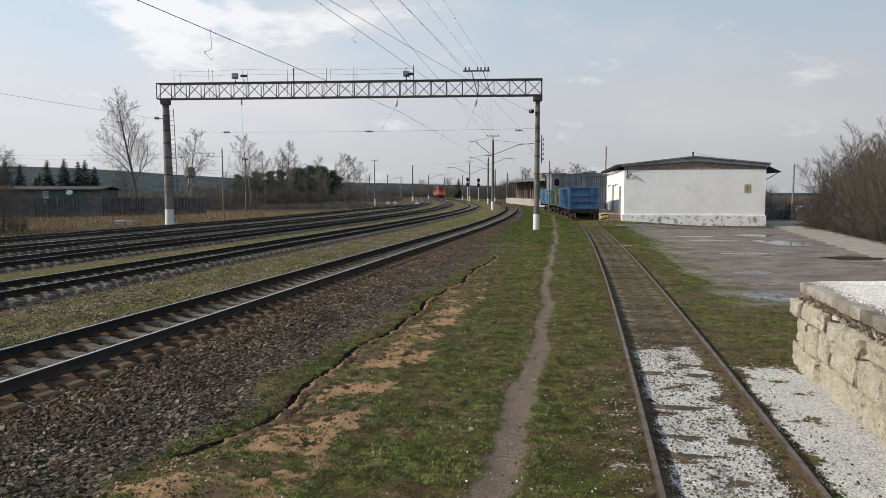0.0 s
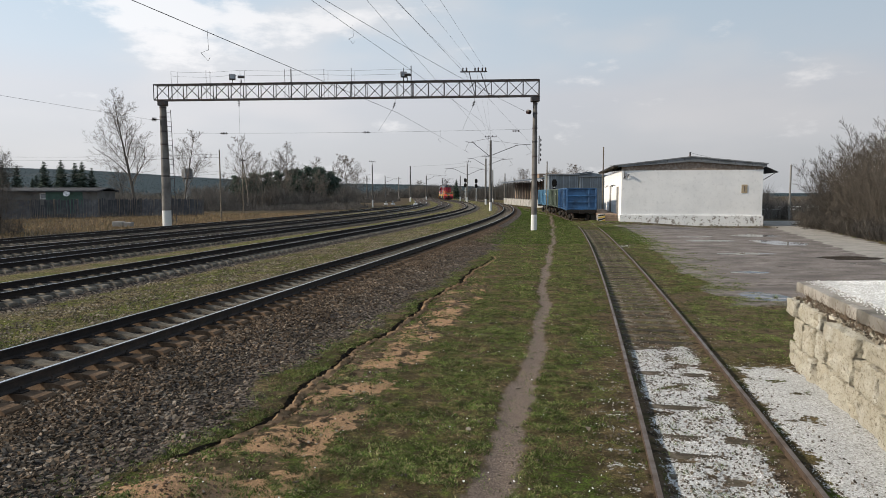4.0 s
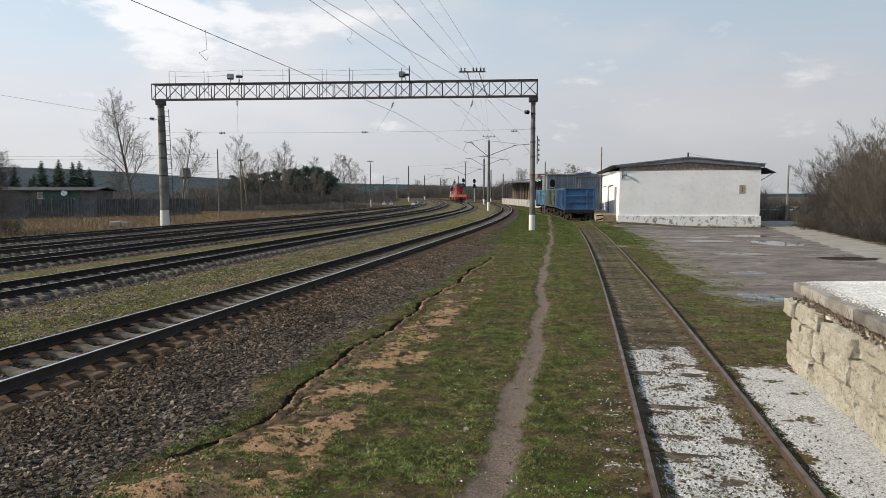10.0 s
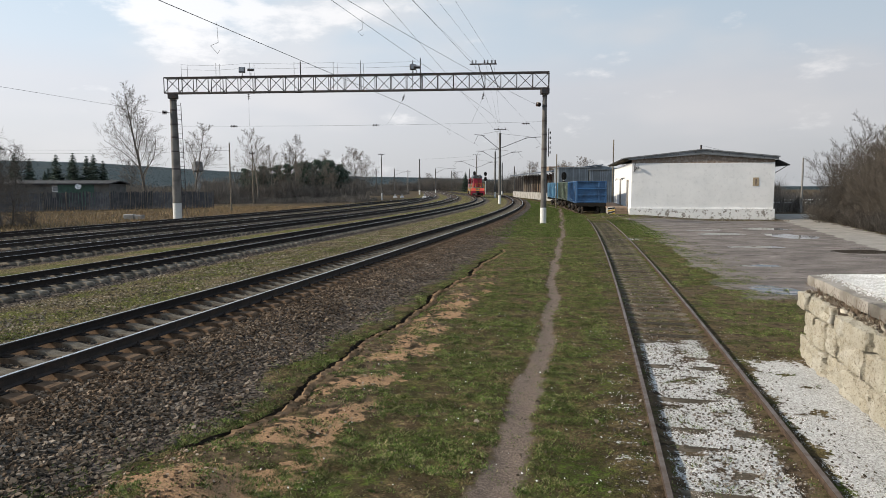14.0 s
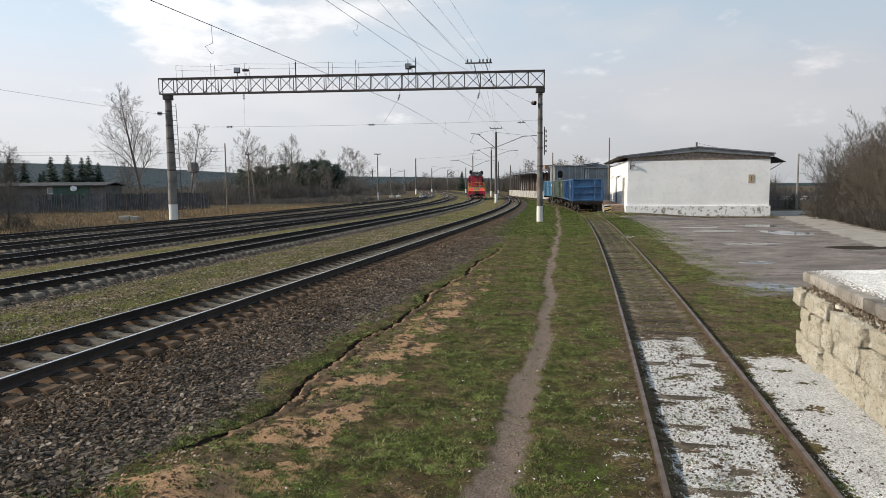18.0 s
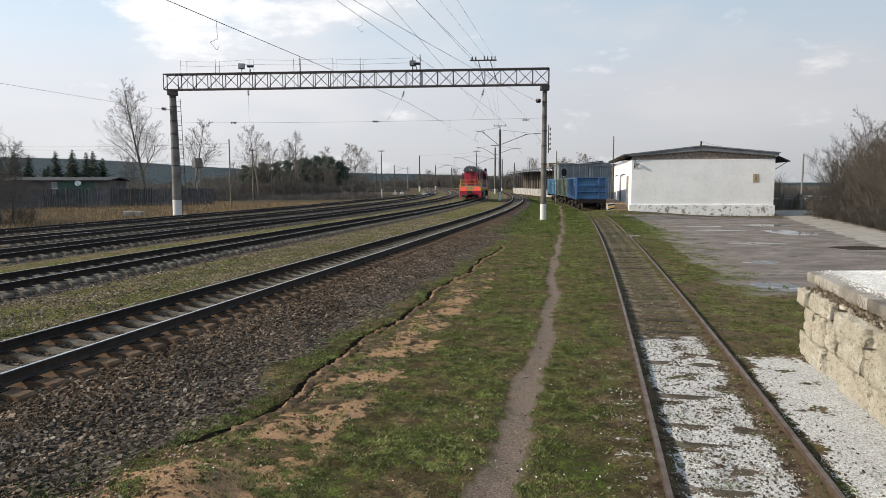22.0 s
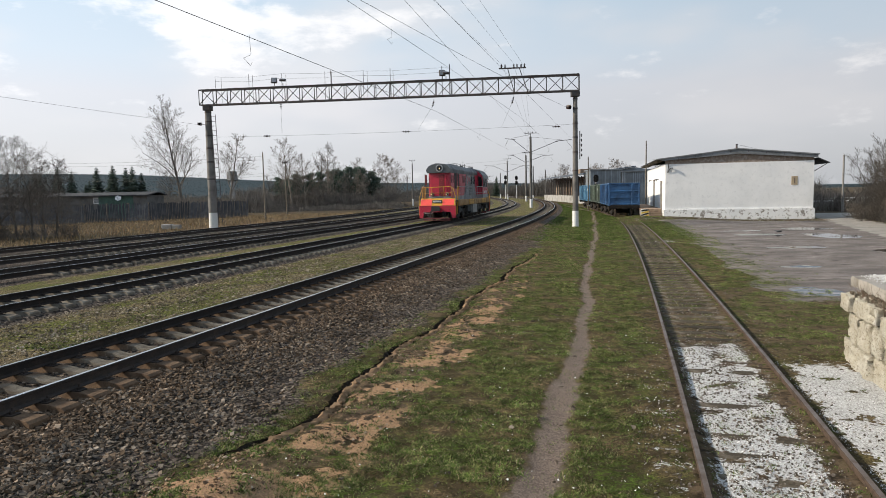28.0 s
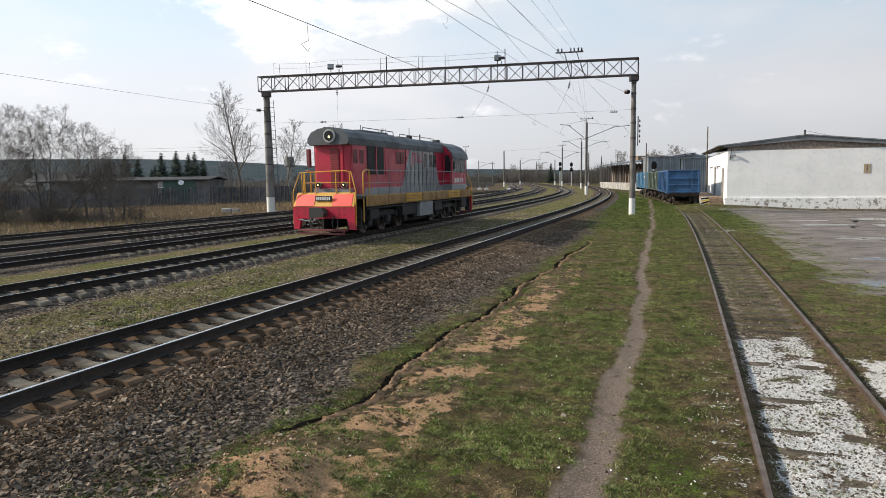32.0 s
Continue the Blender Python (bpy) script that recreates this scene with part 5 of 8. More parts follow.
def platform():
    p = thing("loading_platform", "crumbling limestone loading platform with a concrete slab edge", "platform", kind="structure")
    rng = np.random.default_rng(71)
    d = (FACE_B - FACE_A).normalized()
    n = Vector((-d.y, d.x, 0))  # towards the inside of the platform
    if n.x < 0:
        n = -n
    inner = [FACE_A + n * 0.55 - d * -0.2, FACE_B + n * 0.55]
    part("core", Build().prism([(inner[0].x, inner[0].y - 0.15), (inner[1].x, inner[1].y), (18, -2), (18, 11.9)], -0.3, 1.10, 0, 2), M["earth"], p, "earth filling")
    along = Matrix.Rotation(math.atan2(d.y, d.x), 4, "Z")

    def lay(s, ln, z, h, jut, deep=0.5, rough=0.034):
        c = FACE_A + d * (s + ln / 2) + n * (deep / 2 + jut)
        m = Matrix.Translation(c + Vector((0, 0, z + h / 2))) @ along @ Matrix.Rotation(rng.normal(0, 0.03), 4, "Z") @ Matrix.Rotation(rng.normal(0, 0.02), 4, "X") @ Matrix.Rotation(rng.normal(0, 0.018), 4, "Y")
        part("stone_block", rough_block(rng, ln, deep, h, rough, 0.036 if s < 6.5 else 0.09), M["limestone"], p, m=m, smooth=True)

    # two crumbling courses, their joints filled with mortar
    z = -0.10
    for row, h in enumerate((0.50, 0.48)):
        s = -0.02
        while s < 13.5:
            ln = rng.uniform(0.36, 0.95) if row else rng.uniform(0.5, 1.1)
            lay(s, ln - 0.018, z, h - 0.012, rng.uniform(-0.035, 0.075) + 0.03 * row)
            s += ln
        z += h
    part("mortar", rough_block(rng, 13.4, 0.36, 0.86, 0.03, 0.10), M["mortar"], p, "crumbling sandy mortar in the joints", Matrix.Translation(FACE_A + d * 6.85 + n * 0.33 + Vector((0, 0, 0.38))) @ along, True)
    # separate blocks of the broken top course
    s = -0.04
    for ln, gap, jut, dz in ((0.52, 0.02, -0.05, 0.02), (1.12, 0.52, 0.02, 0.0), (1.25, 0.05, -0.07, -0.02), (0.95, 0.06, 0.02, 0.01), (1.1, 0.25, -0.03, 0.0), (0.9, 0.03, 0.04, 0.0), (1.2, 0.1, -0.02, 0.0), (1.0, 0.1, 0.0, 0.0), (1.1, 0.1, 0.0, 0.0), (1.2, 0.1, 0.0, 0.0), (1.2, 0.1, 0.0, 0.0)):
        lay(s, ln, 0.885 + dz, 0.285, jut, 0.44, 0.030)
        s += ln + gap
    # far end of the platform
    z = -0.10
    for h in (0.42, 0.42, 0.40):
        x = FACE_A.x + 0.3
        while x < 17:
            ln = rng.uniform(0.6, 1.1)
            part("stone_block", rough_block(rng, ln - 0.02, 0.5, h - 0.015, 0.03, 0.12), M["limestone"], p, m=Matrix.Translation((x + ln / 2 + 0.25, FACE_A.y - 0.22, z + h / 2)), smooth=True)
            x += ln
        z += h
    slab_a, slab_b = FACE_A + n * 0.20 + Vector((0.0, 0.20, 0)), FACE_B + n * 0.20
    s, k = 0.0, 0
    length = (slab_b - slab_a).length
    while s < length:
        ln = min(3.0, length - s)
        c = slab_a + d * (s + ln / 2) + n * 1.2
        m = Matrix.Translation((c.x, c.y, 1.368 + 0.004 * (k % 2))) @ along
        part("edge_slab", rough_block(rng, ln - 0.02, 2.4, 0.185, 0.014, 0.055 if s < 6 else 0.12, 0.018), M["slab_old"], p, "weathered concrete edge slab with a chipped arris", m, True)
        s += ln
        k += 1
    part("deck", Build().prism([(slab_a.x + 2.42, slab_a.y + 0.12), (slab_b.x + 2.42, slab_b.y), (18, -2), (18, slab_a.y + 0.4)], 1.16, 1.45, 0, 2), M["concrete"], p)
    part("chip_bed", Build().prism([(slab_a.x + 0.34, slab_a.y - 0.10), (slab_b.x + 0.34, slab_b.y), (17.9, -1.9), (17.9, slab_a.y + 0.3)], 1.44, 1.478, 0, 2), M["lime_bed"], p, "bed of white limestone chips")
    part("ledge_soil", Build().prism([(FACE_A.x + 0.12, FACE_A.y - 0.1), (FACE_B.x + 0.12, FACE_B.y), (FACE_B.x + 0.7, FACE_B.y), (FACE_A.x + 0.8, FACE_A.y - 0.1)], 0.9, 1.165, 0, 2), M["earth"], p, "soil and dry stalks on the ledge")
    return p


platform()


def platform_litter():
    """White stone chips on the slab, dry stalks on its edge."""
    rng = np.random.default_rng(72)
    n = 46000
    x, y = rng.uniform(5.2, 13, n), 12.2 - 7.5 * rng.uniform(0, 1, n)
    edge = FACE_A.x + 0.28 + (y - FACE_A.y) * 0.247
    keep = (x > edge - 0.05 + 0.18 * rng.uniform(0, 1, n) ** 0.6 + 0.06 * ripple(x, y, 0.7, 73)) & (y < 12.05 - 0.2 * rng.uniform(0, 1, n))
    x, y = x[keep], y[keep]
    n = len(x)
    size = rng.uniform(0.008, 0.022, n)
    shape = CUBE[None] * rng.uniform(0.35, 1.0, (n, 8, 3)) * size[:, None, None] * 0.5
    verts = shape + np.stack([x, y, 1.476 + size * 0.3], -1)[:, None]
    faces = (np.arange(n)[:, None, None] * 8 + CUBE_F[None]).reshape(-1, 4)
    tagged(new("limestone_chips", big_mesh("limestone_chips", verts.reshape(-1, 3), faces, M["lime_chip"])), "white limestone chips on the platform slab", "stone chips", "", "stuff")
    n = 1100
    t, w = rng.uniform(0.1, 9.5, n), rng.uniform(0, 1, n)
    d = (FACE_B - FACE_A).normalized()
    x, y = FACE_A.x + d.x * t + 0.06 + 0.26 * w, FACE_A.y + d.y * t
    size = 0.015 + 0.08 * rng.uniform(0, 1, n) ** 2
    shape = CUBE[None] * rng.uniform(0.3, 1.0, (n, 8, 3)) * rng.uniform(0.45, 1.0, (n, 1, 3)) * size[:, None, None] * 0.5
    verts = shape + np.stack([x, y, 1.18 + size * 0.22], -1)[:, None]
    faces = (np.arange(n)[:, None, None] * 8 + CUBE_F[None]).reshape(-1, 4)
    tagged(new("rubble", big_mesh("rubble", verts.reshape(-1, 3), faces, M["ledge_rubble"])), "broken limestone rubble on the ledge of the platform", "rubble", "", "stuff")
    b = Build()
    for i in range(260):
        t = rng.uniform(0.3, 6.5)
        d = (FACE_B - FACE_A).normalized()
        p = FACE_A + d * t + Vector((rng.uniform(0.1, 0.32), 0, 1.16))
        for k in range(2):
            q = p + Vector((rng.normal(0, 0.10), rng.normal(0, 0.10), rng.uniform(0.06, 0.30)))
            b.tube([p, p.lerp(q, 0.5) + Vector((rng.normal(0, 0.02), 0, 0)), q], [0.004, 0.003, 0.002], 3, caps=False)
    tagged(new("dry_stalks", b.mesh("dry_stalks", M["twig_brown"])), "dry brown weed stalks growing from the ledge", "weeds", "", "stuff")


M["ledge_rubble"] = island_material("ledge_rubble", [(0.0, (0.10, 0.08, 0.06)), (0.5, (0.25, 0.22, 0.17)), (1.0, (0.45, 0.42, 0.36))])
M["lime_chip"] = island_material("lime_chip", [(0.0, (0.46, 0.44, 0.41)), (0.35, (0.76, 0.755, 0.74)), (1.0, (0.86, 0.86, 0.86))], 0.8)
M["twig_brown"] = surface("twig_brown", (0.145, 0.105, 0.078), (0.19, 0.145, 0.11), 2.0, 12, 0.95, 0, 0.2, 0.02, 0.15)
platform_litter()

# ---- open wagons on the siding ----
M["blue_faded"] = surface("blue_faded", (0.055, 0.17, 0.29), (0.03, 0.085, 0.15), 0.8, 25, 0.6, 0, 0.15, 0.01, 0.1)
M["tyre_steel"] = surface("tyre_steel", (0.16, 0.13, 0.11), (0.08, 0.065, 0.055), 4, 40, 0.5, 0.6, 0.1, 0.01, 0)


def wheelset(parent, y, r=0.475, gauge=0.7975, name="wheelset"):
    ws = part(name, Build().tube([(-0.9, y, r), (0.9, y, r)], 0.08, 10), M["underframe"], parent)
    for s in (-1, 1):
        part("wheel", Build().tube([(s * (gauge - 0.07), y, r), (s * (gauge - 0.035), y, r), (s * (gauge - 0.03), y, r), (s * (gauge + 0.07), y, r)], [r + 0.03, r + 0.03, r, r - 0.004], 24), [M["tyre_steel"]], ws, smooth=False)
        part("hub", Build().tube([(s * (gauge + 0.06), y, r), (s * (gauge + 0.14), y, r)], [0.2, 0.15], 14), M["underframe"], ws)
    return ws


def wagon(paint, label):
    w = thing("open_wagon", label, "goods wagon", group="wagons on the siding")
    l = 12.8
    for s in (-1, 1):
        x = s * 1.45
        side = part("side_wall", Build().box(min(x, x - s * 0.05), max(x, x - s * 0.05), 0.1, l - 0.1, 1.35, 3.42), M[paint], w)
        part("top_rail", Build().box(x - 0.06, x + 0.06, 0.05, l - 0.05, 3.36, 3.50, 0.02), M[paint], side)
        part("bottom_rail", Build().box(x - 0.07, x + 0.07, 0.05, l - 0.05, 1.22, 1.40, 0.02), M[paint], side)
        for i in range(8):
            y = 0.12 + i * (l - 0.38) / 7
            part("post", Build().box(min(x, x + s * 0.11), max(x, x + s * 0.11), y, y + 0.16, 1.25, 3.42, 0.025), M[paint], side)
        for i in range(7):
            y = 0.85 + i * (l - 0.38) / 7
            hatch = part("hatch_door", Build().box(min(x + s * 0.0, x + s * 0.05), max(x, x + s * 0.05), y - 0.5, y + 0.62, 1.42, 1.60, 0.01), M[paint], side)
            part("hatch_hook", Build().bar((x + s * 0.07, y, 1.05), (x + s * 0.07, y, 1.45), 0.05), M["underframe"], hatch)
        for y, z, n in ((2.2, 2.75, 8), (5.6, 2.75, 6), (9.2, 2.7, 5)):
            for k in range(n):
                part("marking", Build().box(x + s * 0.003, x + s * 0.007, y + k * 0.17, y + k * 0.17 + 0.11, z, z + 0.24), M["white_paint"], side)
    for y, s in ((0.05, -1), (l - 0.05, 1)):
        end = part("end_wall", Build().box(-1.45, 1.45, y - 0.04, y + 0.04, 1.3, 3.42), M[paint], w)
        for z, h in ((1.28, 0.16), (1.98, 0.13), (2.62, 0.13), (3.36, 0.14)):
            part("end_rib", Build().box(-1.5, 1.5, min(y, y + s * 0.13), max(y, y + s * 0.13), z, z + h, 0.03), M[paint], end)
        for x in (-1.42, 1.42, 0.75):
            part("corner_post", Build().box(x - 0.07, x + 0.07, min(y, y + s * 0.12), max(y, y + s * 0.12), 1.25, 3.45, 0.02), M[paint], end)
        part("end_beam", Build().box(-1.5, 1.5, min(y, y + s * 0.16), max(y, y + s * 0.16), 0.92, 1.26, 0.03), M["underframe"], w)
        coup = part("coupler", Build().box(-0.16, 0.16, min(y, y + s * 0.55), max(y, y + s * 0.55), 0.9, 1.2, 0.05), M["underframe"], w)
        part("coupler_head", Build().prism([(-0.24, 0.88), (0.24, 0.88), (0.28, 1.05), (0.2, 1.24), (-0.26, 1.24)], y + s * 0.5, y + s * 0.75), M["underframe"], coup)
        part("brake_hose", Build().tube([(0.45, y + s * 0.1, 1.0), (0.5, y + s * 0.4, 0.75), (0.42, y + s * 0.55, 0.45)], 0.035, 6), M["underframe"], w)
    part("floor", Build().box(-1.4, 1.4, 0.1, l - 0.1, 1.24, 1.32), M["underframe"], w)
    part("centre_sill", Build().box(-0.22, 0.22, 0.1, l - 0.1, 0.88, 1.24, 0.02), M["underframe"], w)
    for yb in (2.1, l - 2.1):
        bogie = part("bogie", Build().box(-1.0, 1.0, yb - 0.25, yb + 0.25, 0.5, 0.85, 0.05), M["underframe"], w)
        for s in (-1, 1):
            part("side_frame", Build().prism([(yb - 1.25, 0.42), (yb - 1.2, 0.62), (yb - 0.5, 0.78), (yb + 0.5, 0.78), (yb + 1.2, 0.62), (yb + 1.25, 0.42), (yb + 0.6, 0.42), (yb + 0.4, 0.2), (yb - 0.4, 0.2), (yb - 0.6, 0.42)], s * 1.0 - 0.08, s * 1.0 + 0.08, 0, 0), M["underframe"], bogie)
        for dy in (-0.925, 0.925):
            wheelset(w, yb + dy)
    return w


def siding_pose(y, z=0.10):
    s = float(siding_x(y + 11) - siding_x(y + 2)) / 9
    return pose(float(siding_x(y + 2)) - 2 * s, y, z, 0, 0, -math.degrees(math.atan(s)))


blue = wagon("blue_paint", "blue open goods wagon with ribbed steel sides")
green = wagon("green_paint", "dull green open goods wagon with ribbed steel sides")
faded = wagon("blue_faded", "faded light blue open goods wagon")
blue.matrix_basis = siding_pose(67.4)
green.matrix_basis = siding_pose(81.1)
faded.matrix_basis = siding_pose(94.8)


# ---- freight building with a canopy, far behind the wagons ----
# red brick, darkened in colour for the canopy shade on the shed wall
M["brick_red"] = surface("brick_red", (0.17, 0.080, 0.060), (0.22, 0.135, 0.105), 1.5, 20, 0.9)
M["dock_paint"] = surface("dock_paint", (0.42, 0.41, 0.39), (0.22, 0.205, 0.19), 0.8, 20, 0.9)
M["canopy"] = surface("canopy", (0.10, 0.125, 0.16), (0.06, 0.075, 0.10), 1.0, 10, 0.7)
M["corrugated"] = surface("corrugated", (0.24, 0.27, 0.30), (0.19, 0.212, 0.235), 0.6, 10, 0.6, 0.2)


def freight_building():
    f = thing("freight_building", "old brick freight shed with a wide sloping canopy", "freight shed", pose(21.5, 122, 0.55, 0, 0, 2.75))
    l = 54
    part("dock_wall", Build().box(-2.2, 12, 0, l, -0.3, 1.15, 0.03), M["dock_paint"], f, "whitewashed loading dock")
    part("shed_wall", Build().box(0.8, 12, 0.5, l - 0.5, 1.15, 5.0), M["brick_red"], f)
    for i in range(17):
        y = 1.0 + i * 3.1
        part("pilaster", Build().box(0.55, 0.8, y, y + 0.5, 1.15, 4.9), M["pole_concrete"], f)
        part("shed_door", Build().box(0.74, 0.78, y + 1.1, y + 2.7, 1.15, 3.9), M["deck_wood"], f)
        part("canopy_post", Build().bar((-1.7, y + 0.4, 1.15), (-1.7, y + 0.4, 5.0), 0.16), M["steel_dark"], f)
        part("canopy_strut", Build().bar((0.8, y + 0.4, 3.6), (-1.2, y + 0.4, 5.1), 0.14), M["steel_dark"], f)
    part("canopy_roof", Build().add([(-3.0, -0.5, 5.1), (6.5, -0.5, 6.3), (6.5, l + 0.5, 6.3), (-3.0, l + 0.5, 5.1), (-3.0, -0.5, 5.3), (6.5, -0.5, 6.5), (6.5, l + 0.5, 6.5), (-3.0, l + 0.5, 5.3)],
         [(0, 3, 2, 1), (4, 5, 6, 7), (0, 1, 5, 4), (1, 2, 6, 5), (2, 3, 7, 6), (3, 0, 4, 7)]), M["canopy"], f, "bluish grey canopy roof")
    part("gable_wall", Build().prism([(0.8, 5.0), (12, 5.0), (12, 5.4), (6.5, 6.28), (0.8, 5.5)], 0.5, 0.8), M["corrugated"], f)
    part("roof_hut", Build().box(2.5, 8.5, 30, 36, 5.8, 7.0, 0.03), M["deck_wood"], f)
    return f


def metal_shed(x, y, w, l, h, turn):
    s = thing("metal_shed", "grey corrugated metal store beside the freight shed", "shed", pose(x, y, 0.1, 0, 0, turn), "metal sheds")
    part("core", Build().box(0.05, w - 0.05, 0.05, l - 0.05, 0, h - 0.1), M["corrugated"], s)
    n = int(w / 0.35)
    for i in range(n):
        part("rib", Build().box(i * w / n + 0.05, i * w / n + 0.22, 0.03, 0.06, 0, h - 0.1), M["corrugated"], s)
    part("roof", Build().box(-0.15, w + 0.15, -0.15, l + 0.15, h - 0.1, h + 0.08, 0.02), M["sheet_metal"], s)
    return s


freight_building()
metal_shed(19.0, 116.5, 5.3, 5, 6.2, 1)
metal_shed(24.36, 116.2, 4.4, 6, 5.8, 1)

# ---- village beyond the tracks ----
M["plank_grey"] = surface("plank_grey", (0.080, 0.083, 0.092), (0.13, 0.132, 0.14), 1.5, 20, 0.95, 0, 0.3, 0.01, 0.3)
M["house_wall"] = surface("house_wall", (0.15, 0.145, 0.14), (0.10, 0.097, 0.094), 0.8, 15, 0.9)
M["house_green"] = surface("house_green", (0.075, 0.13, 0.11), (0.06, 0.09, 0.08), 1.2, 15, 0.85)
M["dish_white"] = surface("dish_white", (0.75, 0.75, 0.75), None, 3, 30, 0.5, 0, 0, 0, 0)


def plank_fence():
    rng = np.random.default_rng(81)
    f = thing("plank_fence", "weathered grey plank fence with ragged tops", "fence")
    line = [Vector((-86, 54, 0)), Vector((-61, 68.3, 0)), Vector((-48.3, 73.5, 0)), Vector((-40, 82.5, 0)), Vector((-31.5, 88, 0))]
    for a, b in zip(line[:-1], line[1:]):
        n = max(1, round((b - a).length / 2.4))
        d = (b - a) / n
        for i in range(n):
            p = a + d * i
            e = d.normalized()
            bd = Build()
            k = 14
            for j in range(k):
                q = p + d * ((j + 0.5) / k)
                h = 2.15 + rng.normal(0, 0.10) - (0.5 if rng.uniform() < 0.05 else 0)
                z = float(ground_z(q.x, q.y))
                bd.box(-0.07, 0.07, -0.012, 0.012, -0.1, h, 0, m=Matrix.Translation((q.x, q.y, z)) @ Matrix.Rotation(math.atan2(e.y, e.x), 4, "Z") @ Matrix.Rotation(rng.normal(0, 0.02), 4, "Y"))
            pan = part("fence_panel", bd, M["plank_grey"], f)
            tagged(pan, kind="stuff")
            z = float(ground_z(p.x, p.y))
            part("fence_post", Build().box(-0.08, 0.08, -0.08, 0.08, -0.2, 2.25, 0.01, m=Matrix.Translation((p.x, p.y + 0.12, z))), M["timber_old"], f)
    return f


plank_fence()


def cottage(x, y, turn, l, w, eave, ridge, wall, label):
    c = thing("cottage", label, "house", pose(x, y, float(ground_z(x, y)), 0, 0, turn), "village houses")
    part("house_body", Build().box(0, l, 0, w, -0.2, eave), M[wall], c)
    part("roof", Build().prism([(-0.5, eave - 0.1), (w / 2, ridge), (w + 0.5, eave - 0.1), (w + 0.5, eave + 0.06), (w / 2, ridge + 0.16), (-0.5, eave + 0.06)], -0.4, l + 0.4, 0, 0), M["roof_felt"], c)
    for i in range(3):
        win = part("window", Build().box(1.2 + i * l / 3, 2.1 + i * l / 3, -0.03, 0.02, 2.1, 3.0, 0.01), M["white_paint"], c)
        part("pane", Build().box(1.3 + i * l / 3, 2.0 + i * l / 3, -0.04, -0.031, 2.2, 2.9), M["lamp_glass"], win)
    return c


low = cottage(-75.5, 92.0, 4, 27, 6, 3.25, 3.6, "house_wall", "long low grey house behind the fence")
part("green_wall", Build().box(20.0, 25.0, -0.05, -0.01, 0, 3.2), M["house_green"], low, "green painted boarding")
cottage(-95, 112, -8, 10, 7, 2.6, 4.6, "house_wall", "grey village house with a dark gable roof")
dish = thing("satellite_dish", "white satellite dish on the low house wall", "satellite dish", pose(-52.4, 93.0, 3.1, 65, 0, 20))
rings = [[(math.cos(a) * r, math.sin(a) * r, r * r * 0.35) for a in np.linspace(0, 2 * math.pi, 20, endpoint=False)] for r in (0.06, 0.25, 0.42)]
bowl = Build()
bowl.add([p for ring in rings for p in ring], [(i * 20 + k, i * 20 + (k + 1) % 20, (i + 1) * 20 + (k + 1) % 20, (i + 1) * 20 + k) for i in range(2) for k in range(20)] + [tuple(range(20))])
part("bowl", bowl, M["dish_white"], dish)
part("feed_arm", Build().bar((0, -0.4, 0.05), (0, -0.05, 0.45), 0.03), M["galvanised"], dish)
part("wall_bracket", Build().bar((0, 0, -0.02), (0, 0.35, -0.5), 0.05), M["galvanised"], dish)
tower = thing("water_tower", "small steel water tower on a slender column", "water tower", pose(-68.5, 180, 0.5))
part("column", Build().tube([(0, 0, -0.5), (0, 0, 7.0)], 0.55, 16), M["galvanised"], tower)
part("tank", Build().tube([(0, 0, 6.6), (0, 0, 6.9), (0, 0, 9.2), (0, 0, 9.4)], [1.0, 1.5, 1.3, 1.1], 20), M["sheet_metal"], tower)
mast("chimney_stack", "slim brick chimney among the houses", -92, 100, 0.2, 9.0, 0.45, 0.0, (), 0.0, "chimneys", "brick_red")
for x, y, s in ((40, 80, 1.0), (45, 84, 1.2)):
    car = thing("concrete_wall", "low pale concrete wall behind the road", "wall", pose(x, y, -0.05, 0, 0, -15), "yard walls")
    part("panel", Build().box(-3, 3, -0.15, 0.15, -0.1, 1.1 * s, 0.03), M["concrete"], car)
    part("coping", Build().box(-3.05, 3.05, -0.2, 0.2, 1.1 * s, 1.1 * s + 0.1, 0.02), M["white_paint"], car)


# ---- diesel locomotive: its nose at y = 0, rail top at z = 0 ----
M["loco_red"] = surface("loco_red", (0.46, 0.019, 0.052), (0.35, 0.020, 0.044), 0.9, 25, 0.38, 0, 0.04, 0.004, 0)
M["loco_grey"] = surface("loco_grey", (0.26, 0.27, 0.28), (0.20, 0.205, 0.215), 0.9, 25, 0.45, 0, 0.04, 0.004, 0)
M["loco_roof"] = surface("loco_roof", (0.075, 0.088, 0.10), (0.05, 0.055, 0.06), 0.9, 25, 0.55, 0, 0.08, 0.005, 0)
M["loco_orange"] = surface("loco_orange", (0.95, 0.10, 0.075), (0.88, 0.09, 0.07), 1.2, 25, 0.45, 0, 0.03, 0.004, 0)
M["loco_yellow"] = surface("loco_yellow", (0.62, 0.33, 0.03), (0.50, 0.26, 0.03), 1.5, 25, 0.5, 0, 0.05, 0.004, 0)
M["loco_sill"] = surface("loco_sill", (0.34, 0.19, 0.062), (0.22, 0.122, 0.048), 1.8, 25, 0.6, 0, 0.08, 0.005, 0)
M["loco_grille"] = surface("loco_grille", (0.34, 0.030, 0.045), (0.22, 0.028, 0.036), 2, 30, 0.6, 0, 0.05, 0.004, 0)
M["loco_black"] = surface("loco_black", (0.020, 0.020, 0.022), (0.042, 0.038, 0.035), 2.5, 30, 0.7, 0, 0.1, 0.005, 0)
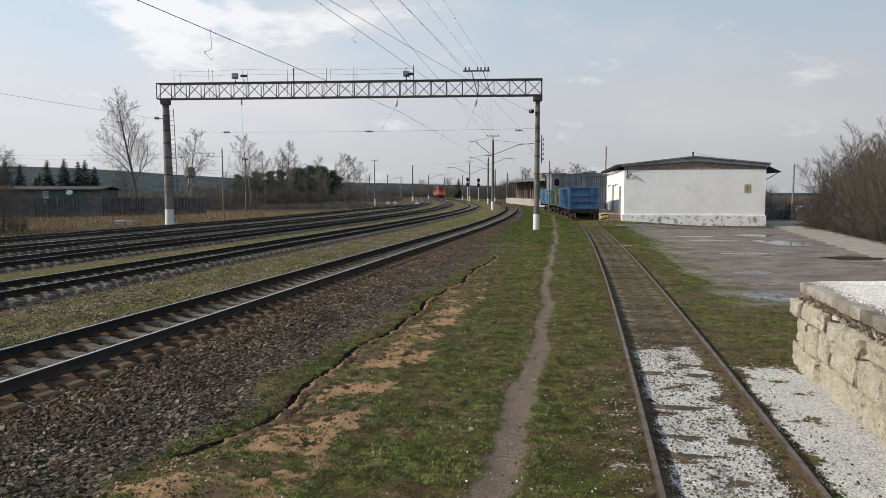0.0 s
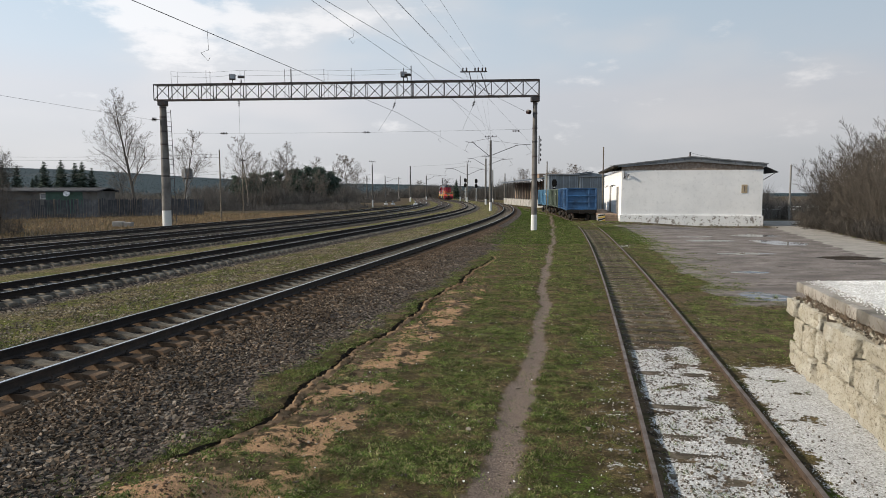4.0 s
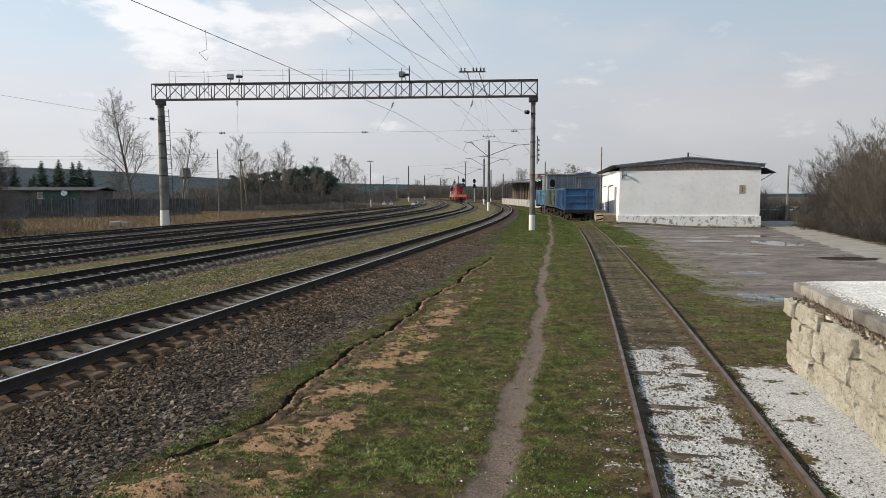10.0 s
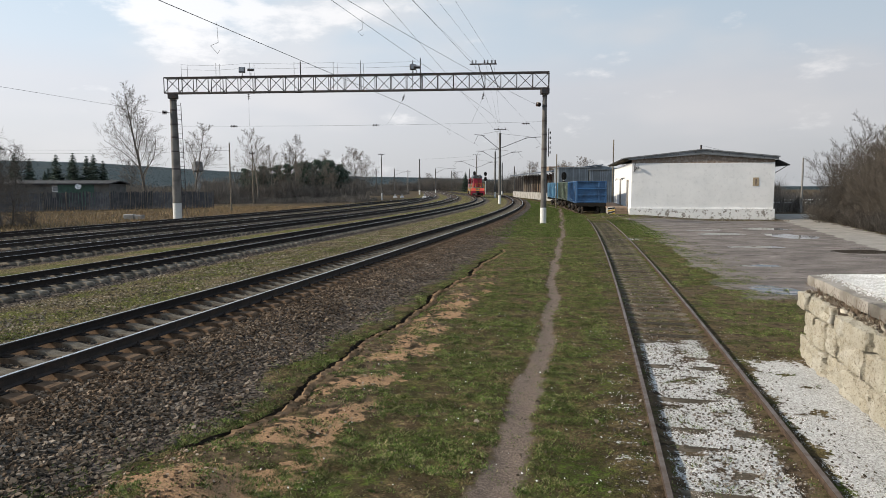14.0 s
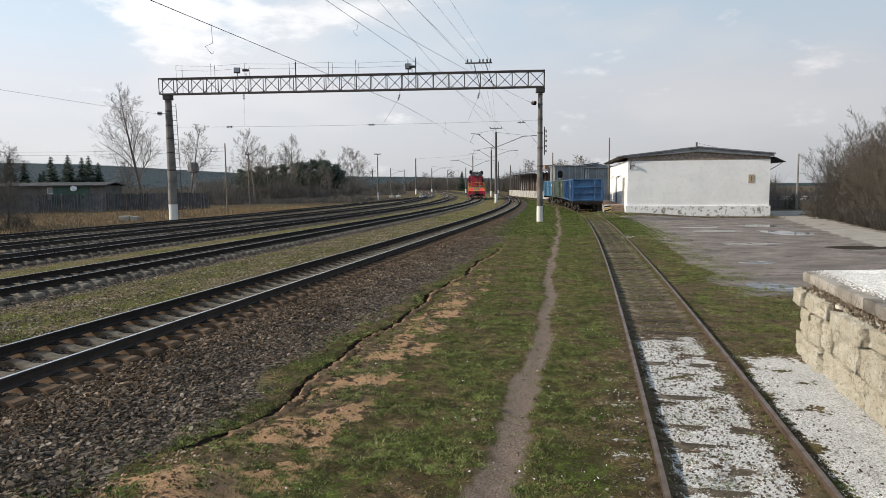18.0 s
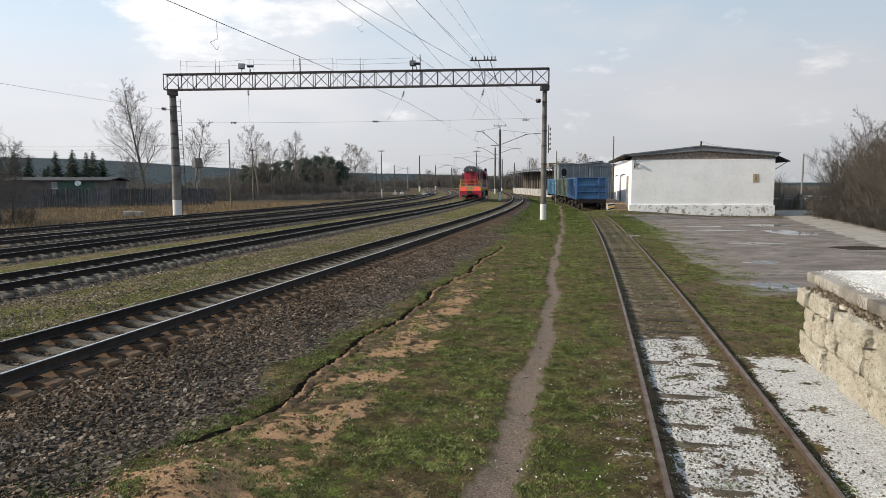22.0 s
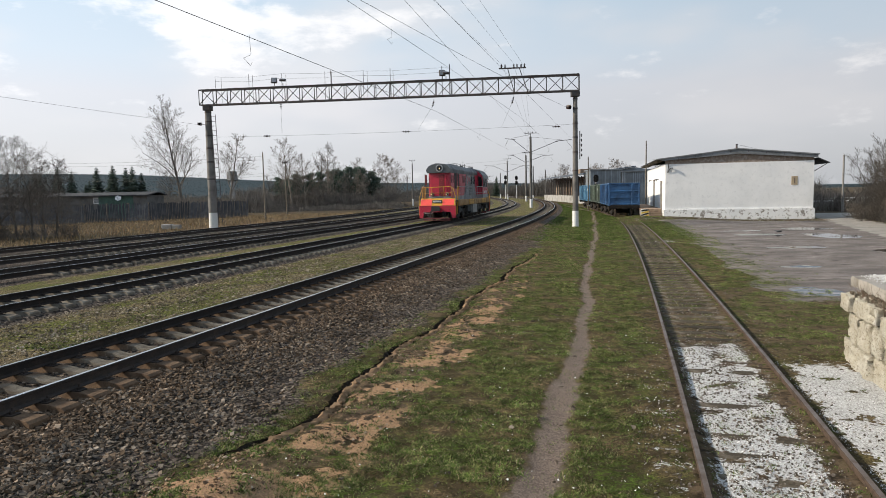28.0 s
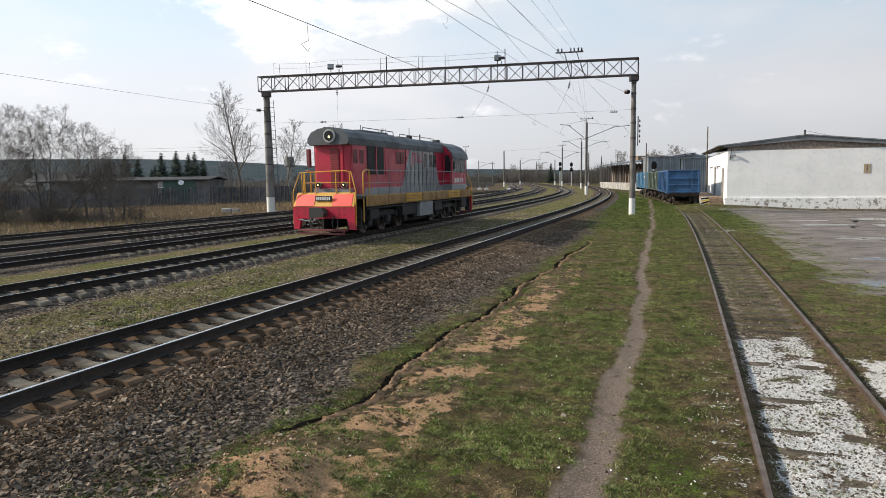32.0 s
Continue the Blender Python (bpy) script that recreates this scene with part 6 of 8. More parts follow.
M["loco_maroon"] = surface("loco_maroon", (0.16, 0.03, 0.035), (0.10, 0.03, 0.03), 2, 30, 0.6, 0, 0.05, 0.004, 0)
M["glass_dark"] = surface("glass_dark", (0.02, 0.022, 0.025), None, 2, 10, 0.25, 0, 0, 0, 0)
M["glass_dark"].node_tree.nodes["Principled BSDF"].inputs["Specular IOR Level"].default_value = 0.25
M["pale_letter"] = surface("pale_letter", (0.72, 0.72, 0.70), None, 2, 10, 0.6, 0, 0, 0, 0)


def lamp_on():
    m, nt, b = shader("headlamp_on")
    b.inputs["Base Color"].default_value = (0.8, 0.7, 0.45, 1)
    b.inputs["Emission Color"].default_value = (1.0, 0.72, 0.30, 1)
    b.inputs["Emission Strength"].default_value = 0.9
    b.inputs["Roughness"].default_value = 0.2
    return m


M["headlamp_on"] = lamp_on()


def locomotive():
    lo = thing("diesel_locomotive", "red and grey diesel shunting locomotive with yellow railings", "locomotive")
    L = 16.4

    # frame, front and back beams
    part("main_frame", Build().box(-1.1, 1.1, 0.3, L - 0.3, 1.0, 1.55, 0.03), M["loco_black"], lo)
    part("deck_plate", Build().box(-1.50, 1.50, 0.25, L - 0.25, 1.56, 1.66, 0.01), M["loco_black"], lo)
    for s in (-1, 1):
        edges = np.linspace(1.15, L - 0.5, 8)
        sill = part("side_sill", Build().box(min(s * 1.50, s * 1.54), max(s * 1.50, s * 1.54), 1.05, L - 0.35, 1.22, 1.72, 0.01), M["loco_sill"], lo, "yellow side sill with dirty panels")
        for i in range(7):
            part("sill_panel", Build().box(min(s * 1.541, s * 1.57), max(s * 1.541, s * 1.57), edges[i] + 0.04, edges[i + 1] - 0.04, 1.28, 1.68, 0.02), M["loco_yellow"] if i in (2, 5) else M["loco_sill"], sill)
            for z in (1.40, 1.53):
                part("sill_bead", Build().box(min(s * 1.57, s * 1.585), max(s * 1.57, s * 1.585), edges[i] + 0.1, edges[i + 1] - 0.1, z, z + 0.035), M["loco_sill"], sill)
    for y0, s in ((0.0, 1), (L, -1)):
        def yy(v):
            return y0 + s * v
        beam = part("buffer_beam", Build().prism([(-1.5, 0.28), (-1.5, 1.30), (1.5, 1.30), (1.5, 0.28), (1.22, 0.28), (1.12, 0.75), (-1.12, 0.75), (-1.22, 0.28)], min(yy(0.0), yy(0.16)), max(yy(0.0), yy(0.16))), M["loco_red"], lo, "red buffer beam")
        part("sloped_plate", Build().add([(-1.48, yy(-0.02), 1.27), (1.48, yy(-0.02), 1.27), (1.40, yy(0.26), 1.86), (-1.40, yy(0.26), 1.86), (-1.48, yy(0.06), 1.27), (1.48, yy(0.06), 1.27), (1.40, yy(0.34), 1.86), (-1.40, yy(0.34), 1.86)],
             [(0, 1, 2, 3), (7, 6, 5, 4), (0, 4, 5, 1), (1, 5, 6, 2), (2, 6, 7, 3), (3, 7, 4, 0)]), M["loco_yellow"], lo, "yellow edged front plate")
        for x0, x1 in ((-1.38, -0.46), (0.42, 1.36)):
            part("orange_panel", Build().add([(x0, yy(-0.028), 1.29), (x1, yy(-0.028), 1.29), (x1 - 0.03 * (x1 > 0), yy(0.205), 1.78), (x0 + 0.03 * (x0 < 0), yy(0.205), 1.78), (x0, yy(-0.01), 1.29), (x1, yy(-0.01), 1.29), (x1, yy(0.225), 1.78), (x0, yy(0.225), 1.78)],
                 [(0, 1, 2, 3), (7, 6, 5, 4), (0, 4, 5, 1), (1, 5, 6, 2), (2, 6, 7, 3), (3, 7, 4, 0)]), M["loco_orange"], lo, "bright orange-red warning panel")
        plate = part("number_plate", Build().box(-0.40, 0.40, min(yy(0.02), yy(0.07)), max(yy(0.02), yy(0.07)), 1.50, 1.72, 0.01), M["loco_black"], lo, "dark plate with pale bars")
        for k in range(8):
            part("plate_bar", Build().box(-0.34 + k * 0.087, -0.28 + k * 0.087, min(yy(0.012), yy(0.018)), max(yy(0.012), yy(0.018)), 1.54, 1.68), M["pale_letter"], plate)
        for x in (-1.3, -0.95, 0.75, 1.0, 1.3):
            for z in (0.95, 1.15):
                part("bolt", Build().tube([(x, yy(-0.025), z), (x, yy(0.01), z)], 0.03, 8), M["loco_maroon"], beam)
        coup = part("coupler", Build().box(-0.20, 0.20, min(yy(-0.35), yy(0.2)), max(yy(-0.35), yy(0.2)), 0.88, 1.16, 0.05), M["loco_black"], lo)
        part("coupler_head", Build().prism([(-0.36, 0.80), (0.30, 0.84), (0.36, 1.02), (0.24, 1.22), (-0.34, 1.24)], min(yy(-0.6), yy(-0.3)), max(yy(-0.6), yy(-0.3))), M["loco_black"], coup)
        part("draw_hook_lever", Build().tube([(-1.2, yy(-0.06), 0.72), (-0.5, yy(-0.08), 0.62), (-0.3, yy(-0.2), 0.75)], 0.025, 6), M["galvanised"], lo)
        for x in (-0.55, 0.52):
            part("air_hose", Build().tube([(x, yy(0.0), 0.85), (x, yy(-0.22), 0.6), (x + 0.05, yy(-0.25), 0.4)], 0.03, 6), M["loco_black"], lo)
        foot = part("footboard", Build().box(-1.15, 1.15, min(yy(-0.25), yy(0.1)), max(yy(-0.25), yy(0.1)), 0.22, 0.30, 0.01), M["loco_maroon"], lo, "dark red lower footboard")
        part("snow_guard", Build().box(-1.1, 1.1, min(yy(-0.2), yy(-0.14)), max(yy(-0.2), yy(-0.14)), 0.08, 0.16, 0.01).box(-1.1, -1.0, min(yy(-0.2), yy(-0.14)), max(yy(-0.2), yy(-0.14)), 0.16, 0.22).box(1.0, 1.1, min(yy(-0.2), yy(-0.14)), max(yy(-0.2), yy(-0.14)), 0.16, 0.22), M["loco_maroon"], foot)
        for x in (-0.62, 0.62):
            part("footboard_hanger", Build().bar((x, yy(0.05), 0.26), (x, yy(0.12), 0.8), 0.05), M["loco_black"], foot)
        for sx in (-1, 1):
            st = part("corner_steps", Build().box(sx * 1.36 - 0.14, sx * 1.36 + 0.14, min(yy(0.55), yy(0.62)), max(yy(0.55), yy(0.62)), 0.35, 1.2), M["loco_black"], lo)
            for z in (0.4, 0.75):
                part("step_tread", Build().box(sx * 1.36 - 0.16, sx * 1.36 + 0.16, min(yy(0.35), yy(0.62)), max(yy(0.35), yy(0.62)), z, z + 0.04), M["loco_black"], st)
        # end railing, yellow
        rail = part("end_railing", Build().tube([(-1.52, yy(0.06), 0.5), (-1.52, yy(0.10), 1.9), (-1.25, yy(0.22), 2.72), (0.95, yy(0.22), 2.78), (1.25, yy(0.22), 2.72), (1.52, yy(0.10), 1.9), (1.52, yy(0.06), 0.5)], 0.026, 8), M["loco_yellow"], lo, "yellow tubular railing")
        part("rail_bar", Build().tube([(-1.2, yy(0.24), 2.28), (1.2, yy(0.24), 2.28)], 0.018, 6), M["loco_yellow"], rail)
        for x in (-1.15, -1.0, -0.48, 0.52, 1.18):
            part("rail_post", Build().tube([(x, yy(0.24), 1.68), (x, yy(0.22), 2.74)], 0.022, 6), M["loco_yellow"], rail)

    # long hood
    h0, h1, hw, hz = 0.78, 12.5, 0.90, 4.10
    part("hood_front", Build().prism([(-hw, h0 + 0.24), (-hw, h0 + 0.17), (-hw + 0.05, h0 + 0.05), (-hw + 0.17, h0), (hw - 0.17, h0), (hw - 0.05, h0 + 0.05), (hw, h0 + 0.17), (hw, h0 + 0.24)], 2.02, hz, 0, 2), M["loco_red"], lo, "red nose of the hood")
    part("hood_base", Build().box(-hw - 0.01, hw + 0.01, h0 - 0.012, 12.5, 1.66, 2.02, 0.01), M["loco_grey"], lo, "grey lower hood band")
    hood = part("hood_body", Build().box(-hw, hw, h0 + 0.24, 12.5, 2.02, hz), M["loco_red"], lo, "red hood side")
    part("front_grille", Build().box(-0.02, 0.42, h0 - 0.04, h0, 2.05, 3.75, 0.01), M["loco_maroon"], lo, "slatted front grille")
    part("grille_door", Build().box(0.50, 0.62, h0 - 0.06, h0, 2.05, 3.98, 0.01), M["loco_red"], lo)
    for i in range(22):
        part("grille_slat", Build().box(0.0, 0.40, h0 - 0.06, h0 - 0.04, 2.10 + i * 0.074, 2.14 + i * 0.074), M["loco_grille"], lo)
    part("nose_door", Build().box(-0.10, 0.52, h0 - 0.012, h0, 1.70, 2.0, 0.005), M["loco_grey"], lo)
    # rounded roof of the hood
    arch = [(-0.96, hz - 0.20), (-0.98, hz + 0.10), (-0.82, hz + 0.34), (-0.55, hz + 0.50), (0, hz + 0.57), (0.55, hz + 0.50), (0.82, hz + 0.34), (0.98, hz + 0.10), (0.96, hz - 0.20)]
    part("hood_roof", Build().prism(arch, h0 - 0.15, 6.2), M["loco_roof"], lo, "dark grey rounded roof")
    part("hood_roof", Build().prism([(x * 1.0, z - 0.05 if z > hz + 0.05 else z) for x, z in arch], 6.235, 12.6), M["loco_roof"], lo, "dark grey rounded roof")
    part("roof_skirt", Build().prism([(-1.0, hz - 0.10), (-0.9, hz - 0.20), (0.9, hz - 0.20), (1.0, hz - 0.10), (0.99, hz + 0.10), (0.80, hz + 0.36), (0.5, hz + 0.47), (-0.5, hz + 0.47), (-0.80, hz + 0.36), (-0.99, hz + 0.10)], h0 - 0.24, h0 - 0.14), M["loco_roof"], lo)
    lamp = part("headlamp", Build().tube([(0.10, h0 - 0.30, hz + 0.18), (0.10, h0 - 0.22, hz + 0.18)], 0.29, 24), M["galvanised"], lo, "large round headlamp in the nose")
    part("lamp_lens", Build().tube([(0.10, h0 - 0.315, hz + 0.18), (0.10, h0 - 0.302, hz + 0.18)], 0.22, 24), M["glass_dark"], lamp)
    part("lamp_bulb", Build().tube([(0.12, h0 - 0.33, hz + 0.14), (0.12, h0 - 0.317, hz + 0.14)], 0.055, 12), M["headlamp_on"], lamp)
    for x in (-0.60, 0.66):
        ml = part("marker_lamp", Build().tube([(x, h0 - 0.14, 2.18), (x, h0, 2.18)], 0.14, 18), M["galvanised"], lo, "round marker lamp with a chrome rim")
        part("marker_lens", Build().tube([(x, h0 - 0.16, 2.18), (x, h0 - 0.142, 2.18)], 0.105, 18), M["glass_dark"], ml)
        part("marker_bulb", Build().tube([(x, h0 - 0.17, 2.18), (x, h0 - 0.162, 2.18)], 0.042, 10), M["headlamp_on"], ml)
    part("mirror_box", Build().box(-1.20, -1.03, h0 - 0.05, h0 + 0.12, 2.95, 3.75, 0.02), M["loco_maroon"], lo)
    for s in (-1, 1):
        def side(name, y0, y1, z0, z1, mat, t=0.02, label="", c=0.006):
            return part(name, Build().box(min(s * hw, s * (hw + t)), max(s * hw, s * (hw + t)), y0, y1, z0, z1, c), M[mat], lo, label)
        gr = side("radiator_grille", 2.45, 4.25, 2.62, 3.92, "loco_black", 0.012, "black radiator louvres")
        for i in range(10):
            part("louvre", Build().box(min(s * (hw + 0.012), s * (hw + 0.05)), max(s * (hw + 0.012), s * (hw + 0.05)), 2.5, 4.2, 2.67 + i * 0.124, 2.72 + i * 0.124), M["loco_black"], gr)
        part("grille_mullion", Build().box(min(s * (hw + 0.013), s * (hw + 0.06)), max(s * (hw + 0.013), s * (hw + 0.06)), 3.31, 3.39, 2.62, 3.92), M["loco_red"], gr)
        for y0 in (1.0, 1.6):
            dr = side("hood_door", y0, y0 + 0.6, 1.75, 3.95, "loco_red", 0.02)
            part("door_vent", Build().box(min(s * (hw + 0.021), s * (hw + 0.03)), max(s * (hw + 0.021), s * (hw + 0.03)), y0 + 0.1, y0 + 0.5, 3.1, 3.7), M["loco_maroon"], dr)
        for i in range(7):
            part("red_louvre", Build().box(min(s * hw, s * (hw + 0.03)), max(s * hw, s * (hw + 0.03)), 4.4, 5.5, 2.65 + i * 0.17, 2.76 + i * 0.17), M["loco_red"], lo)
        for y0 in (5.7, 6.25):
            side("upper_vent", y0, y0 + 0.45, 3.15, 3.75, "loco_maroon", 0.025)
        # grey slanted field
        part("grey_field", Build().prism([(6.4, 2.02), (7.5, 3.98), (11.0, 3.98), (11.9, 2.02)], s * hw - (0.0 if s > 0 else 0.012), s * hw + (0.012 if s > 0 else 0.0), 0, 0), M["loco_grey"], lo, "pale grey slanted panel")
        for i in range(8):
            y0 = 6.9 + i * 0.58
            dd = part("engine_door", Build().box(min(s * (hw + 0.012), s * (hw + 0.022)), max(s * (hw + 0.012), s * (hw + 0.022)), y0 + 0.03, y0 + 0.55, 1.78, 2.0), M["loco_grey"], lo)
            part("door_seam", Build().bar((s * (hw + 0.018), y0, 2.0), (s * (hw + 0.018), y0, 3.95), 0.025), M["loco_black"], dd)
            part("hand_grip", Build().tube([(s * (hw + 0.02), y0 + 0.06, 2.55), (s * (hw + 0.08), y0 + 0.06, 2.6), (s * (hw + 0.08), y0 + 0.06, 3.0), (s * (hw + 0.02), y0 + 0.06, 3.05)], 0.014, 5), M["loco_grey"], dd)
        for y0 in (9.5, 10.3, 10.9):
            side("side_window", y0, y0 + 0.5, 3.05, 3.75, "glass_dark", 0.02)
        # emblem as plain shapes
        yb = 7.75
        em = part("emblem", Build().prism([(yb, 3.05), (yb + 0.14, 3.05), (yb + 0.2, 3.75), (yb + 0.06, 3.75)], s * (hw + 0.013) - 0.003, s * (hw + 0.013) + 0.006, 0, 0), M["loco_red"], lo, "red emblem of plain strokes")
        for pts in (((yb + 0.16, 3.66), (yb + 0.55, 3.66), (yb + 0.55, 3.78), (yb + 0.18, 3.78)), ((yb + 0.42, 3.30), (yb + 0.55, 3.30), (yb + 0.55, 3.66), (yb + 0.42, 3.66)), ((yb + 0.75, 3.25), (yb + 0.88, 3.25), (yb + 0.92, 3.78), (yb + 0.80, 3.78)), ((yb + 1.05, 3.25), (yb + 1.5, 3.25), (yb + 1.5, 3.36), (yb + 1.05, 3.36)), ((yb + 1.40, 3.36), (yb + 1.5, 3.36), (yb + 1.56, 3.85), (yb + 1.46, 3.85)), ((yb + 1.05, 3.36), (yb + 1.15, 3.36), (yb + 1.2, 3.7), (yb + 1.1, 3.7))):
            part("emblem_stroke", Build().prism(list(pts), s * (hw + 0.013) - 0.003, s * (hw + 0.013) + 0.006, 0, 0), M["loco_red"], em)
        # walkway railing
        rl = part("walkway_railing", Build().tube([(s * 1.46, 0.95, 0.6), (s * 1.46, 0.95, 2.72), (s * 1.46, 1.05, 2.80), (s * 1.46, 12.6, 2.80)], 0.024, 6), M["loco_grey"], lo, "grey side railing")
        part("rail_bar", Build().tube([(s * 1.46, 1.0, 2.24), (s * 1.46, 12.6, 2.24)], 0.016, 6), M["loco_grey"], rl)
        part("front_stanchion", Build().tube([(s * 1.47, 0.9, 0.55), (s * 1.47, 0.9, 2.70), (s * 1.47, 1.2, 2.82), (s * 1.47, 1.5, 2.82), (s * 1.47, 1.5, 1.7)], 0.028, 7), M["loco_yellow"], rl)
        for i in range(9):
            y = 2.4 + i * 1.25
            part("rail_post", Build().tube([(s * 1.46, y, 1.66), (s * 1.46, y, 2.80)], 0.018, 6), M["loco_grey"], rl)

    # cab
    c0, c1, cw = 12.55, 15.25, 1.48
    roofline = [(-cw - 0.05, 3.55), (-cw + 0.02, 3.85), (-1.1, 4.25), (-0.55, 4.48), (0, 4.55), (0.55, 4.48), (1.1, 4.25), (cw - 0.02, 3.85), (cw + 0.05, 3.55)]
    part("cab_body", Build().prism([(-cw, 1.66), (-cw, 3.55), (-cw + 0.05, 3.84), (-1.08, 4.22), (-0.5, 4.44), (0.5, 4.44), (1.08, 4.22), (cw - 0.05, 3.84), (cw, 3.55), (cw, 1.66)], c0, c1), M["loco_red"], lo, "red driver's cab")
    part("cab_roof", Build().prism(roofline + [(x, z + 0.06) for x, z in roofline[::-1]], c0 + 0.02, c1 + 0.3), M["loco_roof"], lo, "dark grey cab roof")
    part("cab_band", Build().box(-cw - 0.006, cw + 0.006, c0 - 0.006, c1 + 0.006, 1.66, 2.05), M["loco_grey"], lo)
    for s in (-1, 1):
        win = part("cab_front_window", Build().prism([(s * 1.04, 2.75), (s * 1.38, 2.75), (s * 1.38, 3.50), (s * 1.28, 3.72), (s * 1.04, 3.80)], c0 - 0.02, c0 - 0.001), M["glass_dark"], lo)
        part("gasket", Build().tube([(s * 1.02, c0 - 0.02, 2.73), (s * 1.40, c0 - 0.02, 2.73), (s * 1.40, c0 - 0.02, 3.52), (s * 1.29, c0 - 0.02, 3.75), (s * 1.02, c0 - 0.02, 3.83)], 0.018, 5), M["loco_black"], win)
        for y0 in (12.75, 13.5, 14.3):
            w2 = part("cab_side_window", Build().box(min(s * cw, s * (cw + 0.012)), max(s * cw, s * (cw + 0.012)), y0, y0 + 0.65, 2.75, 3.6), M["glass_dark"], lo)
            part("window_frame", Build().box(min(s * cw, s * (cw + 0.02)), max(s * cw, s * (cw + 0.02)), y0 - 0.05, y0, 2.7, 3.65).box(min(s * cw, s * (cw + 0.02)), max(s * cw, s * (cw + 0.02)), y0 + 0.65, y0 + 0.7, 2.7, 3.65), M["loco_grey"], w2)
        for k in range(5):
            part("side_marking", Build().box(min(s * (cw + 0.007), s * (cw + 0.012)), max(s * (cw + 0.007), s * (cw + 0.012)), 13.0 + k * 0.34, 13.22 + k * 0.34, 2.14, 2.42), M["pale_letter"], lo)
        part("mirror", Build().box(s * 1.62 - 0.05, s * 1.62 + 0.05, 12.5, 12.56, 2.9, 3.4, 0.01), M["loco_black"], lo)
    part("rear_hood", Build().box(-0.9, 0.9, c1, L - 0.6, 1.66, 2.7, 0.04), M["loco_red"], lo)
    # roof fittings
    for y0, y1, w, z in ((2.6, 5.6, 0.55, 4.55), (7.0, 8.6, 0.5, 4.48)):
        part("roof_hatch", Build().box(-w, w, y0, y1, z, z + 0.12, 0.03), M["loco_roof"], lo)
    for s in (-1, 1):
        rr = part("roof_rail", Build().tube([(s * 0.72, 2.4, 4.45), (s * 0.72, 2.45, 4.74), (s * 0.72, 5.8, 4.74), (s * 0.72, 5.9, 4.40)], 0.02, 6), M["loco_roof"], lo)
        part("roof_rail_post", Build().tube([(s * 0.72, 4.1, 4.4), (s * 0.72, 4.1, 4.74)], 0.018, 6), M["loco_roof"], rr)
        part("roof_rail", Build().tube([(s * 0.72, 6.6, 4.35), (s * 0.72, 6.65, 4.68), (s * 0.72, 11.5, 4.68), (s * 0.72, 11.6, 4.35)], 0.02, 6), M["loco_roof"], lo)
    part("exhaust_stack", Build().tube([(0, 9.6, 4.4), (0, 9.6, 4.78)], 0.17, 12), M["loco_black"], lo)
    part("antenna", Build().tube([(0.3, 8.9, 4.45), (0.3, 8.9, 5.15)], 0.018, 6), M["loco_black"], lo)
    part("antenna", Build().tube([(0.0, 11.2, 4.45), (0.0, 11.2, 4.95)], 0.04, 6), M["loco_black"], lo)
    part("antenna", Build().tube([(0.2, 3.3, 4.6), (0.2, 3.3, 4.92)], 0.014, 6), M["loco_black"], lo)
    part("horn", Build().tube([(-0.25, 0.75, 4.60), (-0.25, 1.15, 4.64)], [0.09, 0.03], 10).tube([(-0.05, 0.75, 4.60), (-0.05, 1.15, 4.64)], [0.09, 0.03], 10), M["loco_black"], lo)
    part("cab_fan", Build().tube([(0, 13.9, 4.5), (0, 13.9, 4.75)], [0.2, 0.24], 12), M["loco_roof"], lo)
    # running gear
    for s in (-1, 1):
        for y0, y1 in ((1.6, 2.5), (5.2, 6.8), (9.7, 10.9), (14.4, 15.4)):
            part("under_box", Build().box(s * 1.28 - 0.16, s * 1.28 + 0.16, y0, y1, 0.62, 1.2, 0.03), M["loco_black"], lo)
        # black sheet added to stand for the darkness under the frame
        part("inner_skirt", Build().box(s * 0.62 - 0.03, s * 0.62 + 0.03, 1.0, 15.4, 0.18, 1.2), M["loco_black"], lo)
        part("air_pipe", Build().tube([(s * 1.48, 1.2, 1.12), (s * 1.48, 15.6, 1.12)], 0.03, 6), M["loco_black"], lo)
    part("fuel_tank", Build().box(-1.35, 1.35, 6.9, 9.6, 0.42, 1.2, 0.1), M["loco_black"], lo)
    part("battery_box", Build().box(1.25, 1.52, 7.3, 9.2, 0.45, 1.2, 0.02), M["loco_grey"], lo, "pale grey battery box")
    part("battery_box", Build().box(-1.52, -1.25, 7.3, 9.2, 0.45, 1.2, 0.02), M["loco_grey"], lo, "pale grey battery box")
    for yb in (3.95, 12.6):
        bg = part("bogie_frame", Build().box(-1.0, 1.0, yb - 2.4, yb + 2.4, 0.75, 1.0, 0.04), M["loco_black"], lo)
        for s in (-1, 1):
            part("bogie_side", Build().prism([(yb - 2.7, 0.62), (yb - 2.6, 0.95), (yb + 2.6, 0.95), (yb + 2.7, 0.62), (yb + 1.2, 0.55), (yb + 0.9, 0.7), (yb - 0.9, 0.7), (yb - 1.2, 0.55)], s * 1.08 - 0.07, s * 1.08 + 0.07, 0, 0), M["loco_black"], bg)
            for dy in (-2, 0, 2):
                part("axle_box", Build().box(s * 1.17 - 0.12, s * 1.17 + 0.12, yb + dy - 0.2, yb + dy + 0.2, 0.33, 0.72, 0.05), M["loco_black"], bg)
            for dy in (-1, 1):
                part("spring", Build().tube([(s * 1.15, yb + dy, 0.62), (s * 1.15, yb + dy, 1.15)], 0.09, 10), M["loco_black"], bg)
